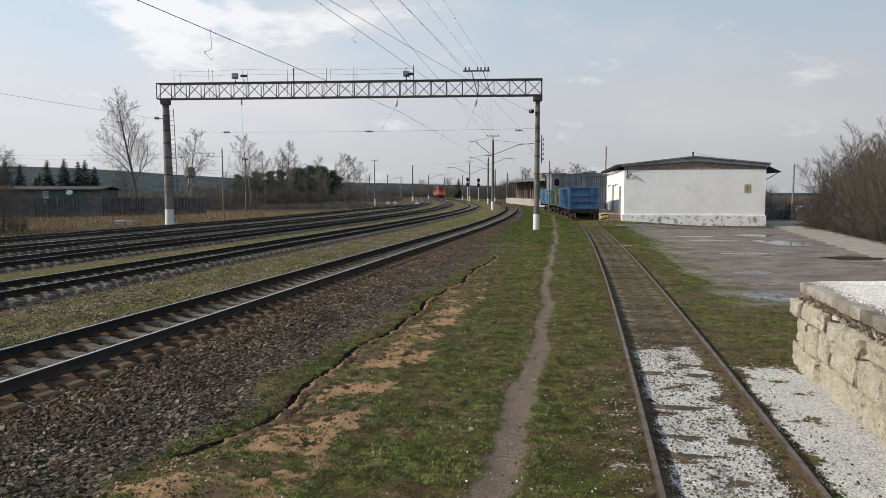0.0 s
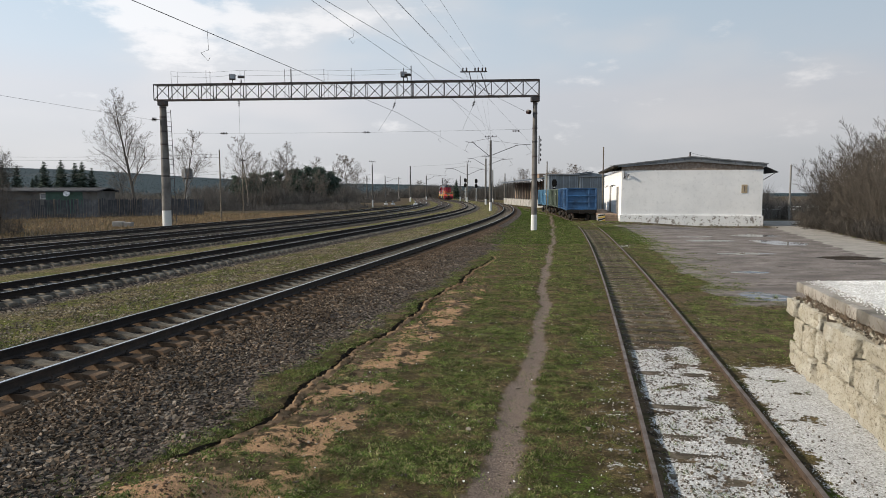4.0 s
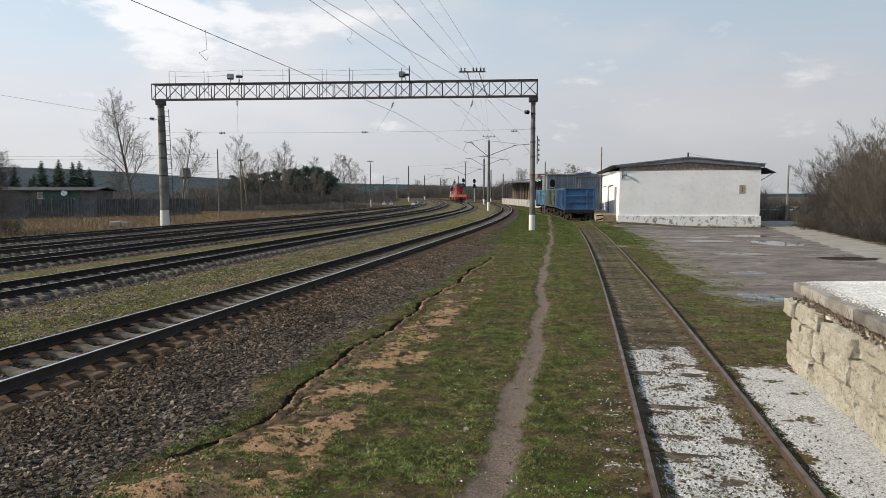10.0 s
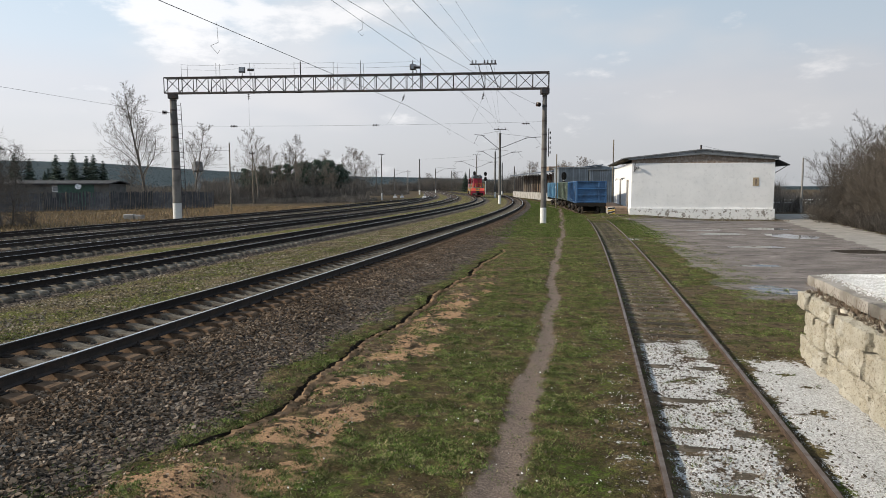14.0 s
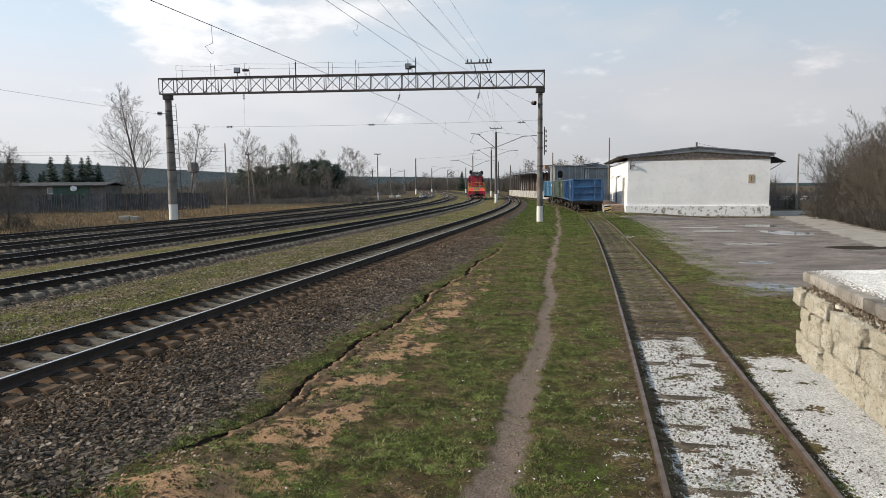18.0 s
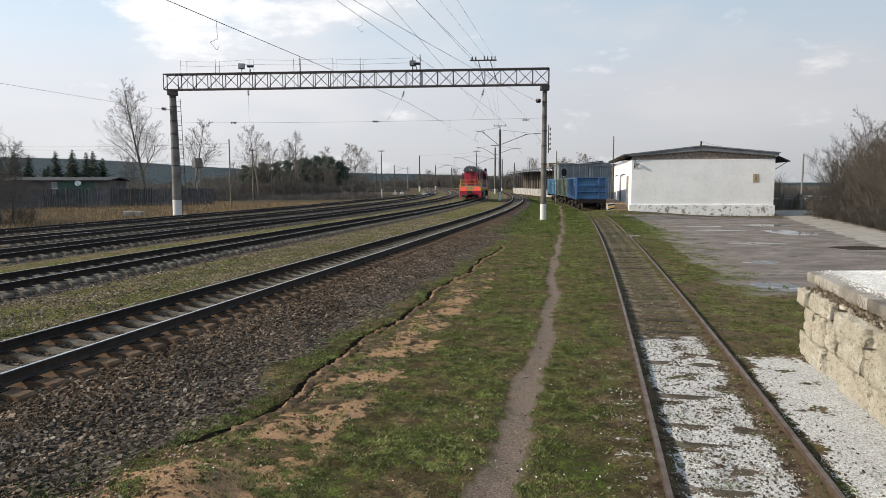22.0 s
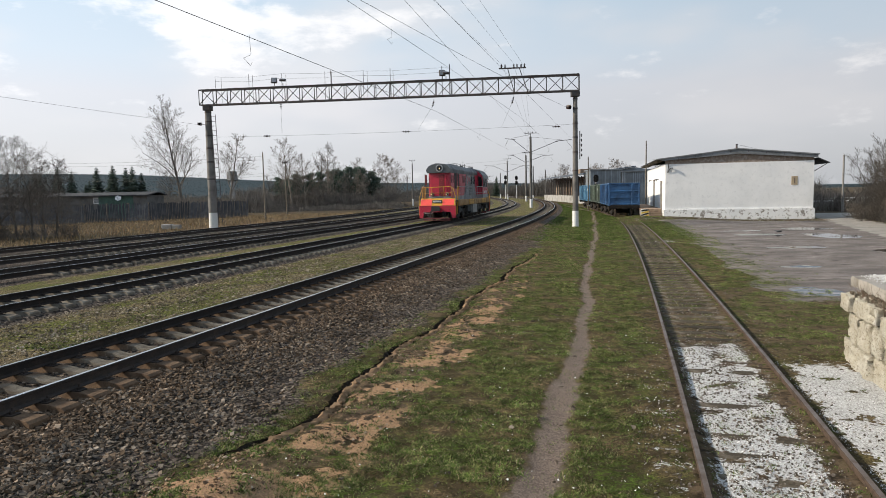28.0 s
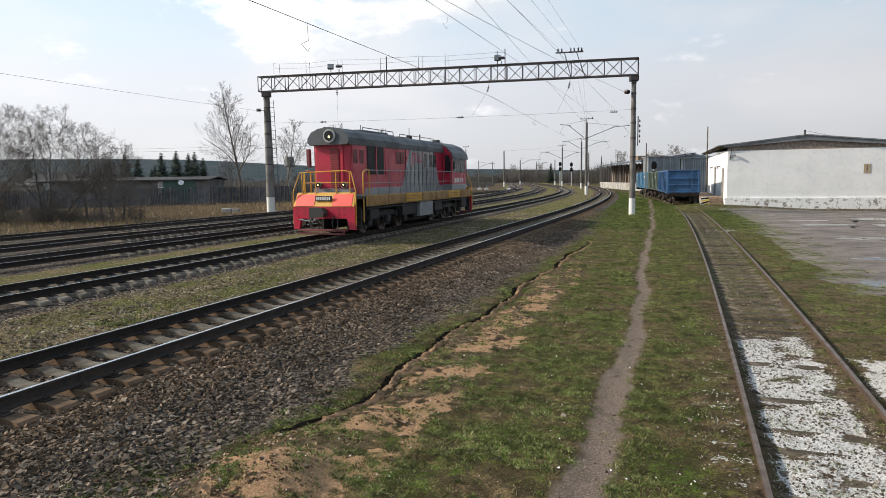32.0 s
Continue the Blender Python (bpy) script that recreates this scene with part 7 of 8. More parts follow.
                part("brake_cylinder", Build().tube([(s * 1.25, yb + dy - 0.22, 1.0), (s * 1.25, yb + dy + 0.22, 1.0)], 0.09, 12), M["underframe"], bg)
            part("sand_pipe", Build().tube([(s * 1.35, yb - 2.5, 1.2), (s * 1.2, yb - 2.55, 0.6), (s * 0.85, yb - 2.45, 0.15)], 0.03, 6), M["loco_black"], bg)
    wheels = []
    for yb in (3.95, 12.6):
        for dy in (-2, 0, 2):
            r = 0.525
            ws = new("wheelset", Build().tube([(-0.95, 0, 0), (0.95, 0, 0)], 0.09, 10).mesh("wheelset", M["loco_black"]))
            ws.parent = lo
            ws.matrix_basis = Matrix.Translation((0, yb + dy, r))
            for s in (-1, 1):
                part("wheel", Build().tube([(s * 0.727, 0, 0), (s * 0.76, 0, 0), (s * 0.765, 0, 0), (s * 0.87, 0, 0)], [r + 0.03, r + 0.03, r, r - 0.005], 28), M["tyre_steel"], ws)
                sp = Build()
                for k in range(6):
                    a = k * math.pi / 3
                    sp.bar((s * 0.885, 0, 0), (s * 0.885, math.cos(a) * r * 0.8, math.sin(a) * r * 0.8), 0.03, 0.09)
                part("spoke_rib", sp, M["loco_black"], ws)
            wheels.append((ws, yb + dy, r))
    return lo, wheels


loco, loco_wheels = locomotive()
LOCO_SIZE = 1.05
loco.scale = (LOCO_SIZE, LOCO_SIZE, LOCO_SIZE)


def loco_front(t):
    u = 32.0 - t
    return 28.65 + 6.75 * u + 0.22 * max(0.0, u - 26) ** 2


def loco_pose(t):
    y = loco_front(t)
    x0, x1 = float(track_x(2, y + 2.05)), float(track_x(2, y + 15.2))
    turn = -math.atan2(x1 - x0, 13.15)
    m = Matrix.Rotation(turn, 4, "Z")
    m.translation = Vector((x0, y + 2.05, float(track_z(2, y)))) - m.to_3x3() @ Vector((0, 2.05, 0))
    return m


# ---- two birds that cross in front of the warehouse ----
M["feather"] = surface("feather", (0.03, 0.03, 0.035), (0.06, 0.06, 0.06), 8, 40, 0.7, 0, 0, 0, 0)


def bird():
    b = thing("flying_bird", "dark bird in flight with spread wings", "bird", group="birds")
    part("body", Build().tube([(0, -0.20, 0), (0, -0.12, 0.02), (0, 0, 0.02), (0, 0.14, 0), (0, 0.28, 0.0)], [0.02, 0.05, 0.065, 0.045, 0.03], 10), M["feather"], b, smooth=True)
    part("head", Build().tube([(0, -0.28, 0.03), (0, -0.23, 0.035), (0, -0.17, 0.02)], [0.006, 0.035, 0.035], 8), M["feather"], b)
    wings = []
    for s in (-1, 1):
        w = Build().add([(0, -0.10, 0), (s * 0.22, -0.14, 0.0), (s * 0.48, 0.02, 0), (s * 0.25, 0.08, 0), (0, 0.10, 0), (0, -0.10, 0.018), (s * 0.22, -0.14, 0.012), (s * 0.48, 0.02, 0.006), (s * 0.25, 0.08, 0.010), (0, 0.10, 0.016)],
            [(0, 1, 2, 3, 4), (9, 8, 7, 6, 5), (0, 5, 6, 1), (1, 6, 7, 2), (2, 7, 8, 3), (3, 8, 9, 4), (4, 9, 5, 0)])
        wings.append(part("wing", w, M["feather"], b, m=Matrix.Translation((s * 0.04, 0, 0.02))))
    return b, wings


BIRD_PATHS = [
    [(0, 20, -70, 30), (12, 10, -45, 28), (22, -1, -5, 19), (23.6, 3.5, 14, 13.2), (24.3, 7.27, 22.0, 9.19), (24.6, 8.76, 25.0, 7.55), (24.9, 10.53, 28.0, 5.92), (25.2, 12.61, 31.0, 4.91), (25.5, 15.06, 34.0, 3.79), (25.8, 17.64, 37.0, 3.25), (26.0, 18.29, 39.0, 2.76), (26.2, 18.48, 40.5, 2.23), (26.5, 18.13, 42.0, 1.54), (27.2, 17.3, 41.2, 0.5), (27.8, 17.1, 39.2, 0.16), (32, 17.06, 38.4, 0.16)],
    [(0, 24, -72, 31), (12, 13, -47, 29), (22, 0, -6, 19), (23.6, 4.6, 14, 12.6), (24.3, 8.61, 22.0, 8.56), (24.6, 10.33, 25.0, 6.78), (24.9, 12.28, 28.0, 5.37), (25.2, 14.44, 31.0, 4.53), (25.5, 16.71, 34.0, 3.9), (25.8, 18.46, 37.0, 3.61), (26.0, 19.03, 39.0, 3.11), (26.2, 19.09, 40.5, 2.46), (26.5, 18.85, 42.0, 1.67), (27.2, 18.6, 42.2, 0.5), (27.8, 18.7, 42.6, 0.16), (32, 19.2, 42.9, 0.16)],
]
birds = [bird(), bird()]


def fly(b, wings, path):
    rows, turn = [], 0.0
    for i, (t, x, y, z) in enumerate(path):
        if i < len(path) - 1:
            dx, dy = path[i + 1][1] - x, path[i + 1][2] - y
            aim = math.degrees(math.atan2(dy, dx)) + 90
            turn += max(-80, min(80, (aim - turn + 180) % 360 - 180))
        rows.append((t, pose(x, y, z, 0, 0, turn)))
    walk(b, rows)
    for w, s in zip(wings, (-1, 1)):
        beats, t = [], 0.0
        while t <= 32.001:
            a = 28 * math.sin(t * 2 * math.pi * 1.6) if t < 27.6 else 8
            beats.append((t, Matrix.Translation((s * 0.04, 0, 0.02)) @ Matrix.Rotation(radians(-s * a), 4, "Y")))
            t += 0.1
        walk(w, beats)

# ---- trees and shrubs ----
def bark_material(name, colour, other):
    return surface(name, colour, other, 2.0, 12, 0.95, 0, 0.2, 0.02, 0.15)


M["bark_grey"] = bark_material("bark_grey", (0.15, 0.13, 0.11), (0.21, 0.19, 0.17))
M["twig_grey"] = bark_material("twig_grey", (0.17, 0.145, 0.125), (0.21, 0.185, 0.165))
M["twig_dark"] = bark_material("twig_dark", (0.098, 0.086, 0.074), (0.145, 0.127, 0.110))
# conifer greens made paler, so distance haze sits in the colour
M["needle"] = island_material("needle", [(0.0, (0.055, 0.080, 0.066)), (0.6, (0.088, 0.118, 0.094)), (1.0, (0.125, 0.155, 0.120))])
# crowns of the far hills; the blue in their colour stands for haze
M["wood_hazed"] = island_material("wood_hazed", [(0.0, (0.036, 0.052, 0.060)), (0.5, (0.042, 0.059, 0.067)), (1.0, (0.048, 0.066, 0.074))])
# grey bark tone, raised further to carry haze over distant scrub
M["wood_brown"] = island_material("wood_brown", [(0.0, (0.105, 0.094, 0.083)), (0.5, (0.155, 0.138, 0.122)), (1.0, (0.21, 0.188, 0.165))])


def branch_segments(rng, height, spread, levels, forks, angle=0.75, start=0.3, stems=1, crook=0.10, rise=0.10, stem_tilt=0.5, carry=1.0):
    """Segments (p, q, r at p, r at q, level, stem) of a bare tree: limbs leave their parent at an angle and bend up."""
    out, stem, limb = [], [0], [0]

    def grow(p, d, length, r, level):
        steps = (7, 5, 3, 2, 2)[level]
        end = 0.12 if level == 0 else 0.25
        pts, dirs, q, dirn = [p], [d], p, d
        for i in range(steps):
            dirn = (dirn + Vector(rng.normal(0, crook if level else crook * 0.4, 3)) + Vector((0, 0, rise if level else 0.04))).normalized()
            q2 = q + dirn * (length / steps)
            out.append((q, q2, r * (1 - (1 - end) * i / steps), r * (1 - (1 - end) * (i + 1) / steps), level, stem[0], limb[0]))
            q = q2
            pts.append(q)
            dirs.append(dirn)
        if level >= levels:
            return
        k = forks[level]
        turn = rng.uniform(0, 6.3)
        for j in range(k):
            low = start if level == 0 else 0.12
            f = min(low + (1 - low) * (j + rng.uniform(0.0, 1.0)) / k, 0.985)
            i = min(int(f * steps), steps - 1)
            base, ahead = pts[i].lerp(pts[i + 1], f * steps - i), dirs[i + 1]
            a = turn + j * 2.4 + rng.uniform(-0.5, 0.5)
            s = ahead.orthogonal().normalized()
            side = s * math.cos(a) + ahead.cross(s) * math.sin(a)
            w = angle * rng.uniform(0.75, 1.25)
            aim = (ahead * math.cos(w) + side * math.sin(w)).normalized()
            here = r * (1 - (1 - end) * f)
            limb[0] += level == 0
            if level == 0:
                reach = length * spread * rng.uniform(0.75, 1.15) * (1.12 - 0.85 * (f - low) / (1 - low))
            else:
                reach = length * carry * rng.uniform(0.32, 0.62) * (1.1 - 0.5 * f)
            grow(base, aim, reach, here * rng.uniform(0.35, 0.55), level + 1)

    for s in range(stems):
        stem[0] = s
        a = s * 2.4 + rng.uniform(-0.4, 0.4)
        tilt = 0.03 if stems == 1 else rng.uniform(0.1, 1.0) * stem_tilt
        off = Vector((math.cos(a), math.sin(a), 0)) * (0 if stems == 1 else rng.uniform(0.0, 0.7))
        tall = height * (1 if stems == 1 else rng.uniform(0.7, 1.0) * (1 - 0.25 * tilt))
        grow(off + Vector((0, 0, -0.2)), Vector((math.cos(a) * tilt, math.sin(a) * tilt, 1)).normalized(), tall, height * (0.015 if stems == 1 else 0.012 if stems < 6 else 0.0075), 0)
    return out


def segment_mesh(name, segs, mat, thick=1.0, least=0.012):
    verts, faces = [], []
    for p, q, r0, r1, level, _, _ in segs:
        d = (q - p)
        if d.length < 1e-4:
            continue
        d.normalize()
        s = d.orthogonal().normalized()
        u = d.cross(s)
        n = 7 if r0 > 0.06 else 3
        base = len(verts)
        for c, r in ((p, max(r0, least) * thick), (q, max(r1, least * 0.7) * thick)):
            for k in range(n):
                a = 2 * math.pi * k / n
                verts.append(c + (s * math.cos(a) + u * math.sin(a)) * r)
        for k in range(n):
            faces.append((base + k, base + (k + 1) % n, base + n + (k + 1) % n, base + n + k))
    return big_mesh(name, [tuple(v) for v in verts], faces, mat)


def bare_tree(name, seed, height, label, bark, twig, forks, spread=0.42, angle=0.75, start=0.3, stems=1, least=0.012, group="", crook=0.10, rise=0.10, stem_tilt=0.5, carry=1.0):
    rng = np.random.default_rng(seed)
    segs = branch_segments(rng, height, spread, len(forks), forks, angle, start, stems, crook, rise, stem_tilt, carry)
    tree = thing(name, label, "tree" if "tree" in name else "shrub", group=group)
    for k in range(stems):
        part("trunk" if stems == 1 else "stem", segment_mesh("trunk", [s for s in segs if s[4] <= (stems > 1) and s[5] == k], M[bark], 1.0, least * 1.5), None, tree)
    for k in sorted({s[6] for s in segs if s[4] == 1}) if stems == 1 else ():
        part("limb", segment_mesh("limb", [s for s in segs if s[4] == 1 and s[6] == k], M[bark], 1.0, least), None, tree)
    part("crown", segment_mesh("crown", [s for s in segs if s[4] > 1], M[twig], 1.0, least), None, tree)
    return tree


def put(tree, places):
    """First place moves the tree itself, the others get copies: x, y, turn, size."""
    for i, (x, y, turn, size) in enumerate(places):
        m = pose(x, y, float(ground_z(x, y)) - 0.05, 0, 0, turn)
        if i:
            t = copy_thing(tree, m)
        else:
            tree.matrix_basis = m
            t = tree
        t.scale = (size, size, size)


put(bare_tree("poplar_tree", 1, 20.0, "tall bare poplar tree behind the plank fence", "bark_grey", "twig_grey", (22, 10, 6, 4), 0.42, 0.80, 0.16, 1, 0.012, "", 0.15, 0.12), [(-50.6, 110, 200, 0.90)])
put(bare_tree("bare_tree", 2, 13.0, "bare grey tree without leaves behind the fence", "bark_grey", "twig_grey", (13, 8, 6, 4), 0.46, 0.72, 0.22, 1, 0.012, "", 0.15, 0.14),
    [(-44.3, 115, 0, 1.0), (-35.4, 122, 140, 0.98), (-38.6, 158, 70, 0.90), (-29.0, 150, 30, 0.8), (-62, 130, 200, 0.6), (-33.2, 124, 250, 0.75), (-30.6, 131, 80, 0.95), (-38.5, 126, 20, 0.5), (-35.8, 127, 90, 0.55), (-31.4, 126, 160, 0.5), (-28.8, 127, 230, 0.55), (-26.2, 126, 300, 0.5), (-24.4, 128, 40, 0.55), (-22.4, 127, 110, 0.48), (-40.6, 127, 180, 0.5)])
put(bare_tree("round_tree", 3, 10.0, "round-crowned bare tree beside the tracks", "bark_grey", "twig_grey", (16, 9, 7, 4), 0.60, 0.95, 0.14, 1, 0.015, "", 0.13, 0.06),
    [(-19.3, 141, 0, 1.0), (-8.0, 262, 40, 0.7), (2.0, 300, 80, 0.8), (32, 190, 100, 0.9), (38, 185, 10, 1.0), (25.5, 205, 60, 0.95), (46, 170, 10, 0.9), (29, 180, 200, 0.8)])
put(bare_tree("bare_shrub", 4, 8.2, "many-stemmed bare shrub with dense brown twigs", "twig_dark", "twig_dark", (13, 9, 6), 0.42, 0.65, 0.12, 13, 0.0065, "thicket beside the road", 0.10, 0.10, 0.75),
    [(31.4, 47.5, 0, 1.0), (32.8, 49.5, 130, 1.15), (36.5, 47.5, 220, 1.3), (32.6, 54.0, 60, 0.95), (35.5, 56.5, 10, 0.9), (30.0, 43.5, 90, 0.85), (33.0, 43.5, 300, 1.2), (38.5, 53.5, 170, 1.2), (36.0, 42.5, 20, 1.35), (30.8, 39.5, 230, 1.0), (36.0, 61.0, 45, 0.6)])
put(bare_tree("wild_tree", 5, 8.0, "wild bare fruit tree with spreading dark limbs", "twig_dark", "twig_grey", (9, 8, 6, 4), 0.68, 0.80, 0.14, 3, 0.0070, "wild trees beyond the tracks", 0.20, 0.06, 1.05, 1.15),
    [(-36.8, 46.0, 0, 1.08), (-33.6, 46.4, 100, 0.92), (-39.4, 43.6, 210, 1.1), (-43.5, 45.0, 45, 1.1), (-31.8, 47.4, 300, 0.72)])
put(bare_tree("low_shrub", 6, 3.4, "low bare shrub tangled with brown twigs", "twig_dark", "twig_dark", (10, 7, 5), 0.5, 0.8, 0.05, 9, 0.006, "undergrowth", 0.14, 0.05, 0.9),
    [(-36.0, 44.2, 0, 0.6), (-34.6, 45.0, 10, 0.6), (-30.6, 47.4, 30, 0.5), (-38.0, 47.0, 40, 0.8), (-41.0, 45.5, 120, 0.9), (-45.5, 47.0, 160, 0.8), (-48.0, 44.0, 10, 1.0), (30.0, 44.5, 0, 0.8), (29.2, 41.0, 50, 0.6), (31.0, 50.0, 0, 0.9), (33, 60, 90, 0.7), (31.2, 55.5, 70, 0.7), (30.6, 46.5, 110, 1.0), (31.0, 40.5, 200, 0.9)])
put(bare_tree("young_tree", 7, 5.0, "small dark crooked tree in front of the fence", "twig_dark", "twig_dark", (13, 8, 6), 0.55, 0.95, 0.28, 1, 0.018, "", 0.24, 0.04), [(-47.2, 68.0, 0, 1.0)])


def thicket(name, label, lo_hi, count, height, seed, mat, thin=0.03):
    """Far undergrowth: a mass of upright forked twigs."""
    rng = np.random.default_rng(seed)
    (x0, y0), (x1, y1), deep = lo_hi
    t, s = rng.uniform(0, 1, count), rng.uniform(-1, 1, count)
    px, py = x0 + (x1 - x0) * t, y0 + (y1 - y0) * t + s * deep
    pz = ground_z(px, py)
    top = height * rng.uniform(0.25, 1.0, count) ** 1.3 * (0.72 + 0.3 * np.sin(t * 17 + seed) * np.cos(t * 7) + 0.15 * np.sin(t * 61))
    verts, faces = [], []
    for x, y, z, h in zip(px, py, pz, top):
        p = Vector((x, y, z))
        q = p + Vector((rng.normal(0, 0.18) * h, rng.normal(0, 0.18) * h, h * 0.55))
        ends = [q + Vector((rng.normal(0, 0.22) * h, rng.normal(0, 0.15) * h, h * rng.uniform(0.2, 0.5))) for _ in range(4)]
        for a, b, w in [(p, q, thin * 1.5)] + [(q, e, thin) for e in ends] + [(p.lerp(q, 0.5), e.lerp(q, 0.4) + Vector((rng.normal(0, 0.4), 0, 0)), thin) for e in ends[:2]]:
            n = len(verts)
            verts += [a + Vector((-w, 0, 0)), a + Vector((w, 0, 0)), a + Vector((0, w * 1.4, 0)), b]
            faces += [(n, n + 1, n + 3), (n + 1, n + 2, n + 3), (n + 2, n, n + 3)]
    return tagged(new(name, big_mesh(name, [tuple(v) for v in verts], faces, M[mat])), label, "shrubs", "", "stuff")


thicket("brown_thicket", "dense brown leafless thicket beyond the tracks", ((-43, 128), (-17.5, 130), 6), 3800, 5.2, 41, "wood_brown", 0.022)
thicket("brown_thicket", "low dark scrub and heaps beside the yard", ((-48, 108), (-14, 120), 9), 3000, 1.5, 49, "wood_brown", 0.03)
thicket("brown_thicket", "leafless undergrowth behind the plank fence", ((-75, 95), (-36, 112), 6), 3600, 3.6, 42, "wood_brown", 0.022)
thicket("brown_thicket", "low grey scrub beyond the yard turnouts", ((-42, 150), (-13, 205), 16), 3200, 1.8, 56, "wood_brown", 0.035)
thicket("brown_thicket", "dark leafless woods behind the village", ((-185, 160), (-62, 190), 14), 5200, 7.0, 53, "wood_brown", 0.045)
thicket("brown_thicket", "bare bushes round the village houses", ((-100, 104), (-38, 122), 7), 3600, 4.4, 54, "wood_brown", 0.024)
thicket("brown_thicket", "distant leafless scrub along the line", ((-60, 235), (-4, 330), 18), 3600, 7.5, 43, "wood_brown", 0.045)
thicket("brown_thicket", "distant leafless scrub along the line", ((-6, 320), (30, 250), 14), 3400, 8.0, 44, "wood_brown", 0.045)
thicket("brown_thicket", "leafless scrub behind the freight building", ((22, 210), (75, 150), 10), 2800, 7.5, 45, "wood_brown", 0.035)
thicket("brown_thicket", "tangled undergrowth at the foot of the shrubs", ((27.5, 40), (34, 60), 2.0), 1100, 2.2, 46, "wood_brown", 0.014)
thicket("brown_thicket", "brushwood under the wild trees", ((-47, 45), (-31.5, 47), 2.0), 900, 1.6, 47, "wood_brown", 0.014)
thicket("brown_thicket", "leafless bushes beyond the road", ((31, 100), (70, 84), 6), 2600, 5.0, 50, "wood_brown", 0.025)
thicket("brown_thicket", "scrub along the road behind the warehouse", ((36, 82), (60, 70), 5), 900, 3.5, 48, "wood_brown", 0.04)


def conifer(name, seed, height, label, group=""):
    """A spruce: whorls of drooping boughs, each a ragged fan of needle sprays."""
    rng = np.random.default_rng(seed)
    tree = thing(name, label, "tree", group=group)
    part("trunk", Build().tube([(0, 0, -0.2), (0, 0, height * 0.97)], [height * 0.014, 0.02], 7), M["bark_grey"], tree)
    verts, faces = [], []
    z = height * 0.08
    while z < height:
        r = (1 - z / height) ** 0.85 * height * 0.36 + 0.10
        for j in range(17):
            a = rng.uniform(0, 2 * math.pi)
            reach = r * rng.uniform(0.65, 1.15)
            for k in range(5):
                f = (k + 1) / 5
                c = Vector((math.cos(a) * reach * f, math.sin(a) * reach * f, z - 0.28 * reach * f + rng.normal(0, 0.05)))
                w = 0.36 * (1.15 - f) * r + 0.14
                n = len(verts)
                for _ in range(3):
                    verts.append(tuple(c + Vector((rng.uniform(-w, w), rng.uniform(-w, w), rng.uniform(-0.35, 0.25) * w))))
                faces.append((n, n + 1, n + 2))
        z += height * 0.032
    part("crown", big_mesh("crown", verts, faces, M["needle"]), None, tree)
    return tree


put(conifer("spruce", 51, 10.0, "dark green spruce behind the low house", "spruces"),
    [(-85.6, 130, 0, 0.95), (-83.4, 131, 50, 0.84), (-79.6, 131, 20, 0.66), (-77.4, 130, 90, 0.92), (-75.2, 132, 10, 0.96), (-73.6, 129, 200, 0.82), (-71.9, 131, 130, 0.90), (-70.0, 130, 30, 0.92), (-69.2, 132, 70, 0.80), (-88.0, 128, 70, 0.80), (-90.5, 130, 200, 0.82), (-81.6, 133, 30, 0.60), (-100, 120, 30, 0.82), (6.2, 262, 0, 0.8)])


def pine(name, seed, height, label, group=""):
    """A pine with a rounded crown of needle tufts."""
    rng = np.random.default_rng(seed)
    tree = thing(name, label, "tree", group=group)
    part("trunk", Build().tube([(0, 0, -0.2), (0.1, 0, height * 0.6), (0, 0.1, height * 0.95)], [height * 0.016, height * 0.012, 0.03], 7), M["bark_grey"], tree)
    n = 70
    f = rng.uniform(0, 1, n)
    a = rng.uniform(0, 2 * math.pi, n)
    r = height * 0.27 * np.sqrt(np.clip(1 - (1.7 * f - 0.75) ** 2, 0.03, 1)) * rng.uniform(0.25, 1.05, n)
    centre = np.stack([np.cos(a) * r, np.sin(a) * r, height * (0.22 + 0.74 * f)], -1)
    k = 60
    p = centre[:, None] + rng.normal(0, 1, (n, k, 3)) * height * np.array((0.042, 0.042, 0.026))
    tri = p[:, :, None] + rng.normal(0, 0.16, (n, k, 3, 3))
    part("crown", big_mesh("crown", tri.reshape(-1, 3), np.arange(n * k * 3).reshape(-1, 3), M["needle"]), None, tree)
    return tree


put(pine("pine", 52, 9.0, "dark green pine in the thicket", "pines"),
    [(-34.0, 138, 0, 0.82), (-31.6, 140, 40, 0.84), (-29.4, 137, 80, 0.86), (-27.2, 139, 120, 0.92), (-25.4, 137, 10, 0.90), (-23.6, 140, 300, 0.82), (-21.9, 138, 50, 0.70), (-36.6, 141, 200, 0.80), (-38.8, 139, 90, 0.78), (-41.2, 140, 20, 0.7), (-30.4, 143, 150, 0.88), (-26.2, 143, 220, 0.92), (-52, 168, 30, 0.8)])


